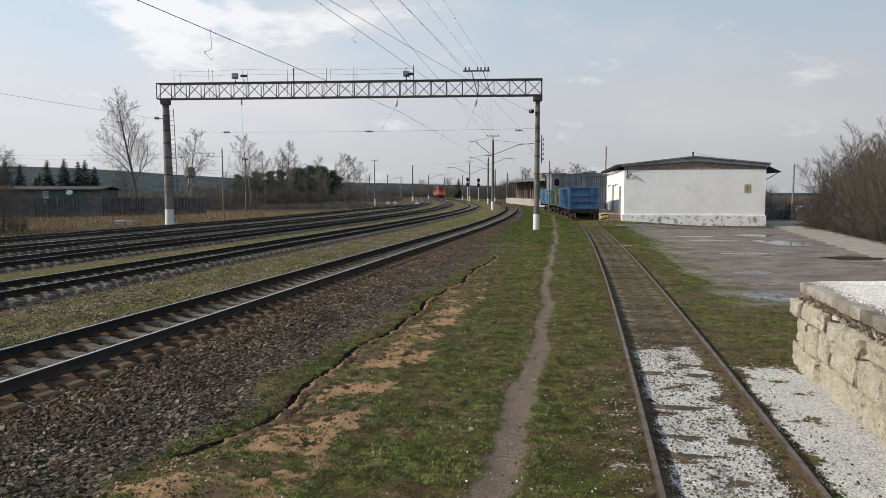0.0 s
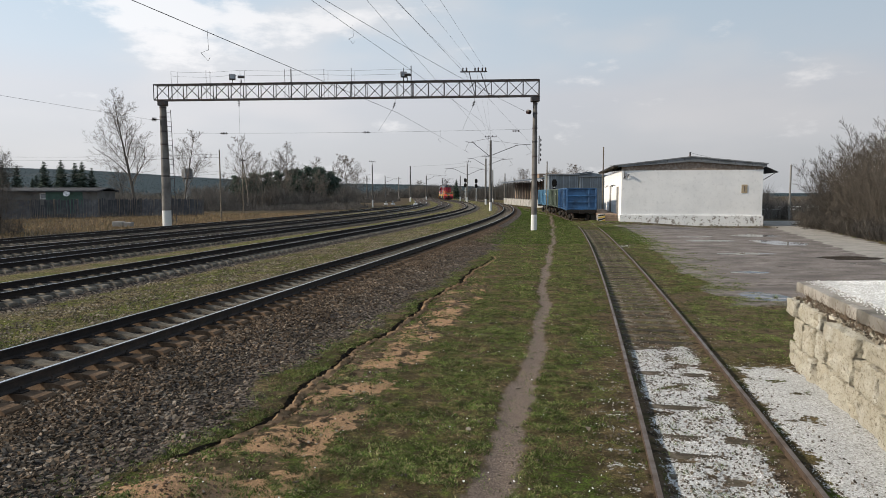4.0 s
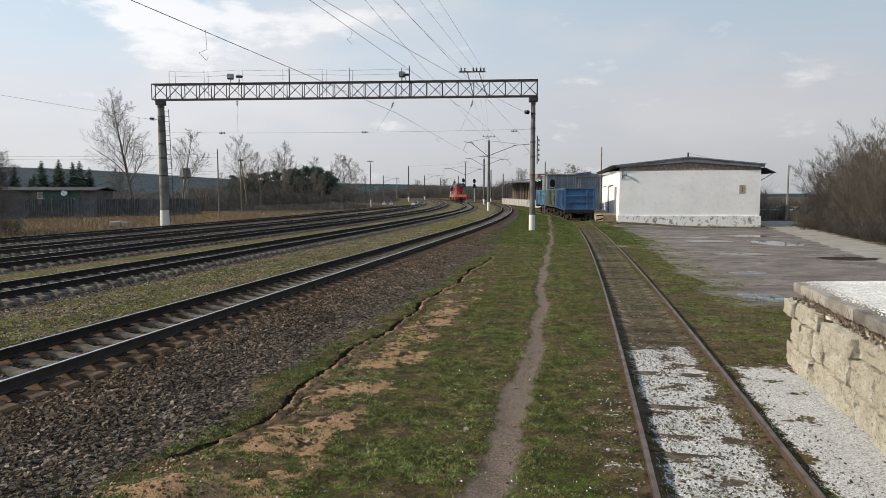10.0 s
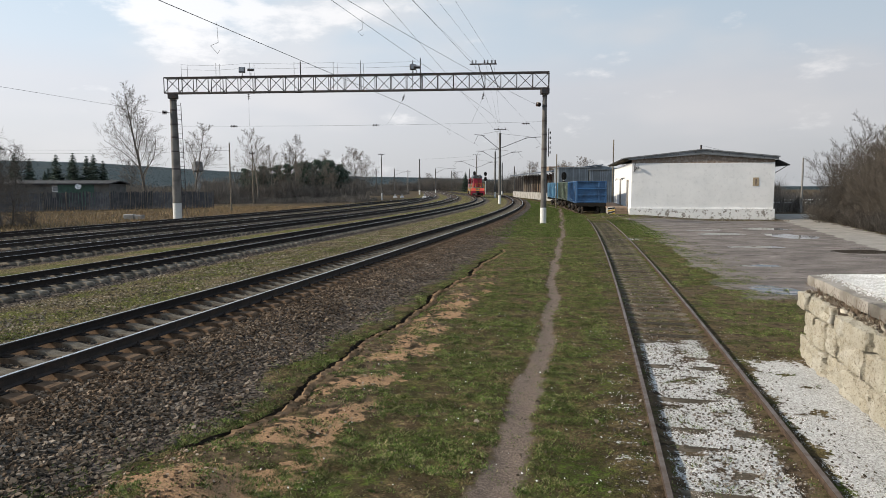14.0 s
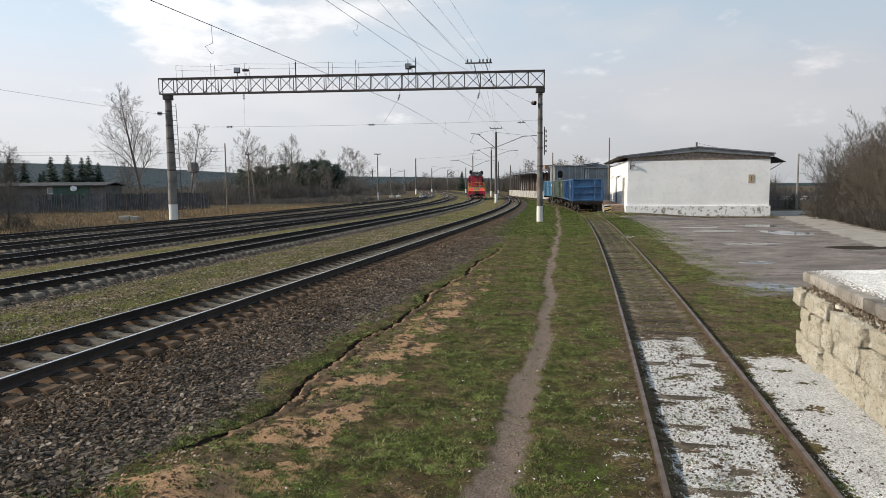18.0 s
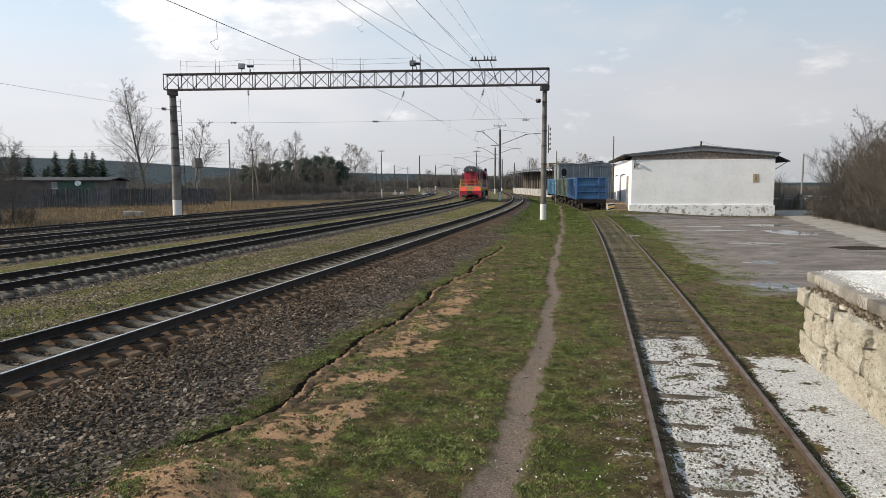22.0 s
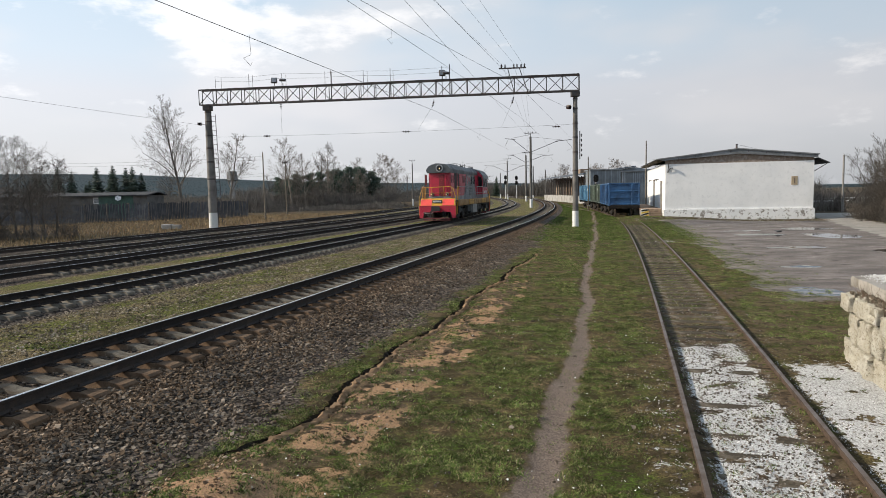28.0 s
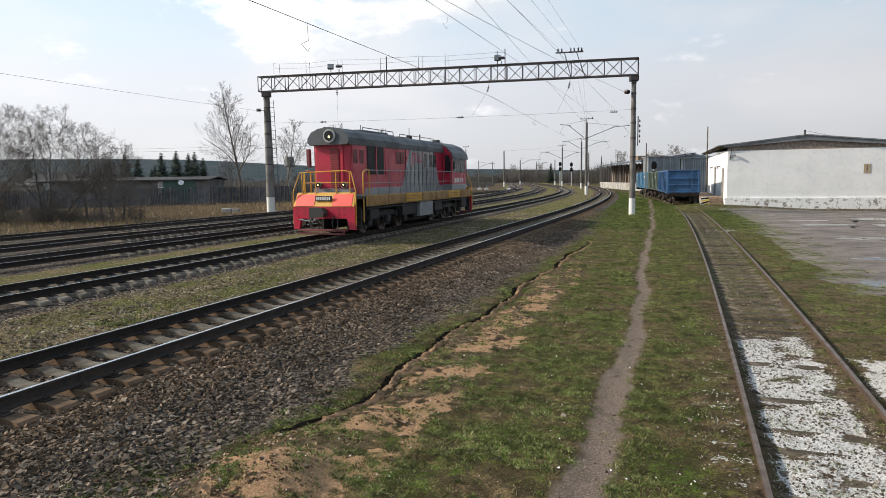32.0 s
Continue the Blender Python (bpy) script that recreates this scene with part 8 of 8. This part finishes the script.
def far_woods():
    """Wooded hills in the distance: thousands of small ragged crowns, haze tinted into their colour."""
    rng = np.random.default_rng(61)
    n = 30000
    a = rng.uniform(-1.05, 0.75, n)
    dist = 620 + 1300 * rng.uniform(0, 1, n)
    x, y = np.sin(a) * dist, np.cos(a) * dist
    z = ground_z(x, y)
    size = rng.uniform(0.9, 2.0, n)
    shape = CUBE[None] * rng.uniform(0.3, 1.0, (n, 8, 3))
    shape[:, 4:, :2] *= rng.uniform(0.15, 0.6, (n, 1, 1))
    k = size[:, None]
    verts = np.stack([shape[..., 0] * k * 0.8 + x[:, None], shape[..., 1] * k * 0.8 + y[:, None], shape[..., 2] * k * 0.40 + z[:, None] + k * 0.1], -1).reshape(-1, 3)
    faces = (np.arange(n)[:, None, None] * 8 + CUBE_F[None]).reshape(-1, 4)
    return tagged(new("far_woods", big_mesh("far_woods", verts, faces, M["wood_hazed"])), "hazy blue-green forest on low distant hills", "forest", "", "stuff")


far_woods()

# ---- loose stones, chips and grass ----
def scatter_stones(name, x, y, size, mat, label, category, rng, sink=0.26, lift=0.0, flat=0.6, form=(CUBE, CUBE_F)):
    """Angular stones at the places given, resting on the ground."""
    n, (corners, sides) = len(x), form
    c8 = len(corners)
    shape = corners[None] * rng.uniform(0.4, 1.0, (n, c8, 3)) * rng.uniform(0.6, 1.0, (n, 1, 3)) + rng.normal(0, 0.12, (n, c8, 3))
    shape[:, :, 2] *= flat
    a = rng.uniform(0, 2 * math.pi, n)
    c, s = np.cos(a)[:, None], np.sin(a)[:, None]
    tilt = rng.normal(0, 0.35, (n, 2))
    px, py, pz = shape[..., 0], shape[..., 1], shape[..., 2]
    pz = pz + px * tilt[:, :1] + py * tilt[:, 1:]
    k = size[:, None] * 0.5
    vx, vy = (px * c - py * s) * k + x[:, None], (px * s + py * c) * k + y[:, None]
    vz = pz * k + ground_z(x, y)[:, None] + size[:, None] * (0.5 * flat - sink) + lift
    verts = np.stack([vx, vy, vz], -1).reshape(-1, 3)
    faces = (np.arange(n)[:, None, None] * c8 + sides[None]).reshape(-1, sides.shape[1])
    return tagged(new(name, big_mesh(name, verts, faces, mat)), label, category, "", "stuff")


CHIP = (OCTA, OCTA_F)
M["ballast_stone"] = island_material("ballast_stone", [(0.0, (0.044, 0.035, 0.026)), (0.4, (0.098, 0.079, 0.061)), (0.8, (0.152, 0.124, 0.098)), (1.0, (0.27, 0.225, 0.18))], 0.9, 0.15)
M["ballast_brown"] = island_material("ballast_brown", [(0.0, (0.044, 0.030, 0.020)), (0.4, (0.106, 0.074, 0.049)), (0.8, (0.160, 0.115, 0.080)), (1.0, (0.27, 0.21, 0.155))], 0.9, 0.15)
M["bed_stone"] = island_material("bed_stone", [(0.0, (0.07, 0.055, 0.038)), (0.5, (0.17, 0.138, 0.098)), (1.0, (0.34, 0.29, 0.22))], 0.9, 0.2)
M["grass_blade"] = island_material("grass_blade", [(0.0, (0.032, 0.044, 0.011)), (0.30, (0.074, 0.108, 0.022)), (0.66, (0.138, 0.182, 0.048)), (0.84, (0.21, 0.188, 0.095)), (1.0, (0.30, 0.25, 0.145))], 0.8, 0.5)
M["turf"] = island_material("turf", [(0.0, (0.036, 0.054, 0.013)), (0.5, (0.078, 0.118, 0.026)), (0.9, (0.118, 0.158, 0.042)), (1.0, (0.19, 0.175, 0.08))], 0.85, 0.45)
M["weed_leaf"] = island_material("weed_leaf", [(0.0, (0.040, 0.070, 0.016)), (0.6, (0.080, 0.125, 0.028)), (1.0, (0.14, 0.18, 0.05))], 0.6, 0.2)
M["straw_warm"] = island_material("straw_warm", [(0.0, (0.14, 0.10, 0.045)), (0.6, (0.31, 0.21, 0.115)), (1.0, (0.42, 0.31, 0.18))], 0.85)
M["straw"] = island_material("straw", [(0.0, (0.11, 0.085, 0.045)), (0.6, (0.20, 0.155, 0.09)), (1.0, (0.30, 0.24, 0.15))], 0.85)


def lay_ballast():
    rng = np.random.default_rng(11)
    n = 88000
    y = 4.5 + 52 * rng.uniform(0, 1, n) ** 1.7
    d = 1.05 + 3.1 * rng.uniform(0, 1, n) ** 1.25
    keep = rng.uniform(0, 1, n) > smooth(2.4, 4.1, d + 0.35 * ripple(track_x(1, y) + d, y, 3.0, 5) + 1.7 * smooth(34, 62, y))
    d, y = d[keep], y[keep]
    brown = rng.uniform(0, 1, len(y)) < 0.30 + 0.65 * smooth(2.9, 1.7, d + 0.5 * ripple(track_x(1, y) + d, y, 2.4, 51))
    for pick, mat, label in ((brown, "ballast_brown", "rust-brown crushed stone ballast along the sleeper ends"), (~brown, "ballast_stone", "grey crushed stone ballast beside the track")):
        scatter_stones("ballast_stones", (track_x(1, y) + d)[pick], y[pick], 0.022 + 0.068 * rng.uniform(0, 1, pick.sum()) ** 1.4, M[mat], label, "ballast", rng)
    n = 66000
    y = 8 + 45 * rng.uniform(0, 1, n) ** 1.5
    d = rng.uniform(-5.2, 1.0, n)
    inside = (np.abs(d) < 0.72) & (rng.uniform(0, 1, n) < 0.3)
    scatter_stones("ballast_stones", (track_x(1, y) + d)[inside], y[inside], rng.uniform(0.03, 0.075, inside.sum()), M["ballast_brown"], "brown ballast stones between the rails", "ballast", rng)
    outer = (d < -1.25) & (rng.uniform(0, 1, n) < 0.25 + 0.5 * smooth(-0.4, 0.6, ripple(track_x(1, y) + d, y, 2.0, 52)))
    scatter_stones("ballast_stones", (track_x(1, y) + d)[outer], y[outer], rng.uniform(0.03, 0.08, outer.sum()), M["bed_stone"], "pale brown gravel between the tracks", "ballast", rng)
    n = 600
    x, y = rng.uniform(-4.5, 4.5, n), 5 + 28 * rng.uniform(0, 1, n) ** 1.6
    keep = (x > trench_x(y) - 0.6) & (x < siding_x(y) - 1.1)
    x, y = x[keep], y[keep]
    scatter_stones("loose_stones", x, y, 0.015 + 0.085 * rng.uniform(0, 1, len(x)) ** 2.6, M["ballast_stone"], "small dark stones lying in the grass", "stones", rng, 0.2)


def lay_lime():
    rng = np.random.default_rng(12)
    n = 110000
    y = 4.6 + 9.6 * rng.uniform(0, 1, n)
    s = rng.uniform(-1.7, 4.2, n)
    x = siding_x(y) + s
    inner = np.abs(s) < 0.70
    weight = np.where(inner, smooth(13.8, 12.4, y) * (1 - 0.6 * smooth(0.34, 0.0, np.abs(s - 0.05)) * smooth(9.3, 11.5, y)), 0)
    weight = np.maximum(weight, np.where(s > 0.95, smooth(12.0, 10.6, y), 0))
    weight = np.maximum(weight, np.where((s < -0.92) & (s > -1.6), 0.42 * smooth(12.8, 9.0, y) * smooth(-0.3, 0.8, np.cos((y - 4.5) * 2 * math.pi / 0.605 + math.pi)) * smooth(-0.5, 0.5, ripple(x, y, 0.9, 21)), 0))
    weight = weight * smooth(0.55, -0.1, ripple(x, y, 1.1, 12)) * (0.15 + 0.85 * smooth(0.6, -0.2, ripple(x, y, 0.45, 22))) * (1 - 0.7 * smooth(0.42, 0.54, s) * smooth(0.9, 0.7, s))
    edge = x < 6.0 + (y - 11) * 0.27
    keep = (rng.uniform(0, 1, n) < weight) & edge & (np.abs(np.abs(s) - 0.7975) > 0.11)
    x, y = x[keep], y[keep]
    scatter_stones("limestone_chips", x, y, rng.uniform(0.007, 0.022, len(x)), M["lime_chip"], "white limestone chips spilled over the siding", "stone chips", rng, 0.15, form=CHIP)
    n = 500
    y, x = rng.uniform(5, 16, n), rng.uniform(-3.5, 3.5, n)
    keep = (x > trench_x(y) + 0.7) & (x < siding_x(y) - 1.0)
    scatter_stones("limestone_chips", x[keep], y[keep], rng.uniform(0.008, 0.028, keep.sum()), M["lime_chip"], "scattered white stone chips in the grass", "stone chips", rng, 0.15)


def blades(name, x, y, height, width, lean, mat, label, category, rng, per=1):
    n = len(x)
    z = ground_z(x, y) - 0.006
    a = rng.uniform(0, 2 * math.pi, n)
    w = width[:, None] * np.stack([np.cos(a), np.sin(a), 0 * a], -1)
    t = rng.uniform(0, 2 * math.pi, n)
    tip = np.stack([np.cos(t) * lean, np.sin(t) * lean, height], -1)
    base = np.stack([x, y, z], -1)
    verts = np.stack([base - w / 2, base + w / 2, base + tip], 1).reshape(-1, 3)
    faces = np.arange(3 * n).reshape(-1, 3)
    return tagged(new(name, big_mesh(name, verts, faces, mat)), label, category, "", "stuff")


def grass_weight(x, y):
    """How well grass grows at a place, 0 to 1."""
    side, t = x - siding_x(y), x - trench_x(y)
    w = 0.06 + 0.94 * smooth(-0.4, 0.5, ripple(x, y, 2.2, 32) + 0.8 * ripple(x, y, 0.6, 36))
    w *= 1 - 0.95 * smooth(0.34, 0.14, np.abs(x - path_x(y)))
    w *= np.where(t < 0, smooth(-1.1, -0.1, t + 0.25 * ripple(x, y, 0.9, 35)) * 0.9, 1)
    w *= np.where((t > 0) & (t < 1.5), 0.10 + 1.0 * smooth(-0.15, 0.4, ripple(x, y, 0.9, 31)), 1)
    w *= np.where(np.abs(side) < 1.3, (0.20 + 0.65 * smooth(13, 24, y)) * (0.45 + 0.55 * np.cos((y - 4.5) * 2 * math.pi / 0.605 + math.pi)), 1)
    w *= np.where((side > -1.9) & (side < 0) & (y < 13), 0.5, 1)
    return w * np.where(side > 0.9, smooth(11.0, 13.5, y) * 0.75 * smooth(4.6, 2.0, side + 0.7 * ripple(x, y, 2.0, 37) - 2.0 * smooth(19, 15, y)), 1)


def grow_grass():
    rng = np.random.default_rng(13)
    n = 190000
    y = 5.0 + 62 * rng.uniform(0, 1, n) ** 2.1
    lo, hi = track_x(1, y) + 2.8, siding_x(y) + 5.5
    x = lo + (hi - lo) * rng.uniform(0, 1, n)
    keep = rng.uniform(0, 1, n) < grass_weight(x, y)
    x, y = x[keep], y[keep]
    k = 16
    spread = rng.uniform(0.02, 0.075, len(x)) * (1 + 0.02 * y)
    big = 1 + 0.9 * (rng.uniform(0, 1, len(x)) > 0.97)
    bx = (x[:, None] + rng.normal(0, 1, (len(x), k)) * spread[:, None]).ravel()
    by = (y[:, None] + rng.normal(0, 1, (len(x), k)) * spread[:, None]).ravel()
    tall = np.repeat(big, k)
    m = len(bx)
    far = 1 + 0.035 * (by - 5)
    blades("grass", bx, by, rng.uniform(0.008, 0.034, m) * tall, rng.uniform(0.008, 0.017, m) * far, rng.uniform(0.01, 0.06, m), M["grass_blade"], "short fresh spring grass with worn patches", "grass", rng)
    n = 52000
    y = 5.0 + 45 * rng.uniform(0, 1, n) ** 1.9
    lo, hi = track_x(1, y) + 4.3, siding_x(y) + 4.0
    x = lo + (hi - lo) * rng.uniform(0, 1, n)
    keep = (rng.uniform(0, 1, n) < smooth(-0.2, 0.8, ripple(x, y, 1.7, 33))) & (np.abs(x - path_x(y)) > 0.25) & (np.abs(x - siding_x(y)) > 0.95)
    x, y = x[keep], y[keep]
    m = len(x)
    blades("dry_grass", x, y, rng.uniform(0.005, 0.03, m), rng.uniform(0.005, 0.011, m) * (1 + 0.03 * (y - 5)), rng.uniform(0.03, 0.10, m), M["straw"], "dry straw-coloured grass lying flat", "grass", rng)
    n = 30000
    y = 12 + 60 * rng.uniform(0, 1, n) ** 1.6
    d = rng.uniform(-4.7, -1.7, n)
    keep = rng.uniform(0, 1, n) < smooth(-0.3, 0.7, ripple(track_x(1, y) + d, y, 2.5, 34))
    y, d = y[keep], d[keep]
    m = len(y)
    blades("grass", track_x(1, y) + d, y, rng.uniform(0.02, 0.06, m), rng.uniform(0.008, 0.016, m) * (1 + 0.025 * y), rng.uniform(0, 0.04, m), M["grass_blade"], "thin green grass between the main tracks", "grass", rng)
    # coarser tufts on the grassed strip beyond the gantry and along the siding
    n = 90000
    y = 40 + 95 * rng.uniform(0, 1, n) ** 1.25
    lo, hi = track_x(1, y) + 2.0, siding_x(y) + 3.2 * smooth(62, 56, y)
    x = lo + (hi - lo) * rng.uniform(0, 1, n)
    off = np.abs(x - siding_x(y))
    keep = (np.abs(x - path_x(y)) > 0.25) & (off > 0.95) & (rng.uniform(0, 1, n) < 0.35 + 0.65 * smooth(-0.4, 0.4, ripple(x, y, 2.6, 57))) & ((x < 16.5) | (y < 62))
    x, y = x[keep], y[keep]
    m = len(x)
    blades("grass", x, y, rng.uniform(0.02, 0.08, m), rng.uniform(0.03, 0.10, m), rng.uniform(0.02, 0.10, m), M["turf"], "fresh green turf beside the curve", "grass", rng)
    # rosettes of broad-leaved weeds
    n = 1500
    y = 5.2 + 24 * rng.uniform(0, 1, n) ** 1.5
    x = trench_x(y) - 0.5 + (siding_x(y) + 0.4 - trench_x(y)) * rng.uniform(0, 1, n)
    keep = (np.abs(x - path_x(y)) > 0.28) & (np.abs(x - siding_x(y)) > 0.9) & (rng.uniform(0, 1, n) < smooth(-0.5, 0.5, ripple(x, y, 1.3, 39)))
    x, y = x[keep], y[keep]
    k = 16
    size = np.repeat(0.022 + 0.06 * rng.uniform(0, 1, len(x)) ** 3, k)
    wx, wy = np.repeat(x, k) + rng.normal(0, 0.3, len(size)) * size, np.repeat(y, k) + rng.normal(0, 0.3, len(size)) * size
    blades("weeds", wx, wy, size * rng.uniform(0.15, 0.8, len(size)), size * rng.uniform(0.25, 0.5, len(size)), size * rng.uniform(0.3, 1.0, len(size)), M["weed_leaf"], "fresh green rosettes of broad-leaved weeds", "weeds", rng)
    # dry meadow beyond the tracks
    n = 26000
    y = 34 + 60 * rng.uniform(0, 1, n)
    x = track_x(5, y) - 3.2 - 32 * rng.uniform(0, 1, n) ** 1.3
    m = len(x)
    blades("dry_grass", x, y, rng.uniform(0.06, 0.34, m), rng.uniform(0.02, 0.05, m), rng.uniform(0, 0.25, m), M["straw_warm"], "tall dry grass beyond the tracks", "grass", rng)


def eroded_bank():
    """The washed-out edge beside the ballast: a rill, its shade put into the colour, under a ragged sandy lip."""
    rng = np.random.default_rng(15)
    ys = np.arange(7.5, 34, 0.07)
    n = len(ys)
    rag = np.cumsum(rng.normal(0, 0.007, n))
    rag = rag - np.convolve(np.pad(rag, 12, "edge"), np.ones(25) / 25, "valid") + rng.normal(0, 0.006, n)
    cx = trench_x(ys) + rag
    high = 0.018 + 0.045 * ripple(cx, ys, 1.6, 27) + rng.normal(0, 0.010, n)
    high = np.clip(high, 0.0, 0.055) * smooth(34, 24, ys) * smooth(7.5, 9.0, ys)
    verts, mats = [], []
    for off, lift in ((-0.11, 0.02), (-0.05, -0.07), (0.0, -0.06), (0.035, 0.0), (0.05, 1.0), (0.075, 0.7), (0.13, -0.025)):
        x = cx + off + rng.normal(0, 0.026, n)
        z = ground_z(trench_x(ys) + (0.30 if off > 0.02 else -0.16), ys) + np.where(lift > 0.5, high * lift, lift) + rng.normal(0, 0.009, n) * (off > 0.02)
        verts.append(np.stack([x, ys, z], -1))
    v = np.stack(verts).reshape(-1, 3)
    dark, sand = [], []
    for k in range(6):
        for i in range(n - 1):
            a = k * n + i
            (dark if k < 3 else sand).append((a, a + n, a + n + 1, a + 1))
    bank = thing("eroded_bank", "narrow washed-out rill with a crumbling sandy lip", "soil", kind="structure")
    part("rill", big_mesh("rill", v, dark, M["earth_shaded"]), None, bank)
    part("sandy_lip", big_mesh("sandy_lip", v, sand, M["sand_lip"]), None, bank)


def lay_clods():
    rng = np.random.default_rng(14)
    n = 14000
    y = 5 + 22 * rng.uniform(0, 1, n) ** 1.6
    x = trench_x(y) - 0.12 + 1.5 * rng.uniform(0, 1, n) ** 1.9
    keep = rng.uniform(0, 1, n) < 0.25 + 0.75 * smooth(-0.2, 0.5, ripple(x, y, 1.0, 38))
    x, y = x[keep], y[keep]
    scatter_stones("soil_clods", x, y, 0.010 + 0.05 * rng.uniform(0, 1, len(x)) ** 3, M["clod"], "crumbled brown soil clods along the eroded edge", "soil", rng, 0.22)
    n = 1500
    x = rng.uniform(14, 30, n)
    y = 60.9 - 0.17 * (x - 17.2) + rng.normal(0, 0.55, n)
    scatter_stones("rubble", x, y, 0.03 + 0.16 * rng.uniform(0, 1, n) ** 3, M["rubble"], "brick and plaster rubble at the foot of the warehouse", "rubble", rng, 0.25)


M["clod"] = island_material("clod", [(0.0, (0.06, 0.040, 0.025)), (0.5, (0.16, 0.105, 0.065)), (0.85, (0.28, 0.185, 0.115)), (1.0, (0.38, 0.32, 0.25))])
M["rubble"] = island_material("rubble", [(0.0, (0.05, 0.04, 0.03)), (0.6, (0.12, 0.095, 0.075)), (1.0, (0.30, 0.27, 0.24))])
# rill earth, with the shade of the cut in its colour
M["earth_shaded"] = surface("earth_shaded", (0.022, 0.017, 0.012), (0.045, 0.033, 0.022), 6, 40, 1.0, 0, 0.6, 0.02, 0)
M["sand_lip"] = surface("sand_lip", (0.30, 0.19, 0.11), (0.14, 0.095, 0.055), 5, 30, 1.0, 0, 0.8, 0.02, 0)
eroded_bank()
lay_clods()


def lay_grit():
    """Small stones, crumbs and dead stems that litter the worn grass and the siding."""
    rng = np.random.default_rng(16)
    n = 15000
    y = 5 + 24 * rng.uniform(0, 1, n) ** 1.5
    x = trench_x(y) + 0.3 + (siding_x(y) + 3.6 - trench_x(y)) * rng.uniform(0, 1, n)
    keep = (np.abs(np.abs(x - siding_x(y)) - 0.7975) > 0.1) & (x < 6.0 + (y - 11) * 0.27 + 8 * (y > 12.5))
    x, y = x[keep], y[keep]
    scatter_stones("grit", x, y, 0.006 + 0.022 * rng.uniform(0, 1, len(x)) ** 2, M["rubble"], "brown grit and crumbs of soil on the worn ground", "grit", rng, 0.15, form=CHIP)
    n = 7000
    y = 4.8 + 26 * rng.uniform(0, 1, n) ** 1.6
    x = path_x(y) + rng.normal(0, 0.17, n)
    scatter_stones("grit", x, y, 0.005 + 0.02 * rng.uniform(0, 1, n) ** 2, M["bed_stone"], "pale grit trodden into the footpath", "grit", rng, 0.15, form=CHIP)
    n = 16000
    y = 5 + 34 * rng.uniform(0, 1, n) ** 1.4
    s = rng.normal(0, 0.75, n)
    keep = (np.abs(np.abs(s) - 0.7975) > 0.09) & (np.abs(s) < 1.5)
    scatter_stones("ballast_stones", (siding_x(y) + s)[keep], y[keep], rng.uniform(0.012, 0.045, keep.sum()), M["rubble"], "small dirty stones along the siding rails", "ballast", rng, 0.2)


lay_grit()
lay_ballast()
lay_lime()
grow_grass()



def motions():
    walk(loco, [(t / 2, loco_pose(t / 2)) for t in range(0, 65)])
    for ws, y, r in loco_wheels:
        rows, t = [], 0.0
        while t <= 32.001:
            a = (loco_front(t) - loco_front(0)) / (r * LOCO_SIZE)
            rows.append((t, Matrix.Translation((0, y, r)) @ Matrix.Rotation(-a, 4, "X")))
            t += 0.1
        walk(ws, rows)
    for (b, wings), path in zip(birds, BIRD_PATHS):
        fly(b, wings, path)


motions()
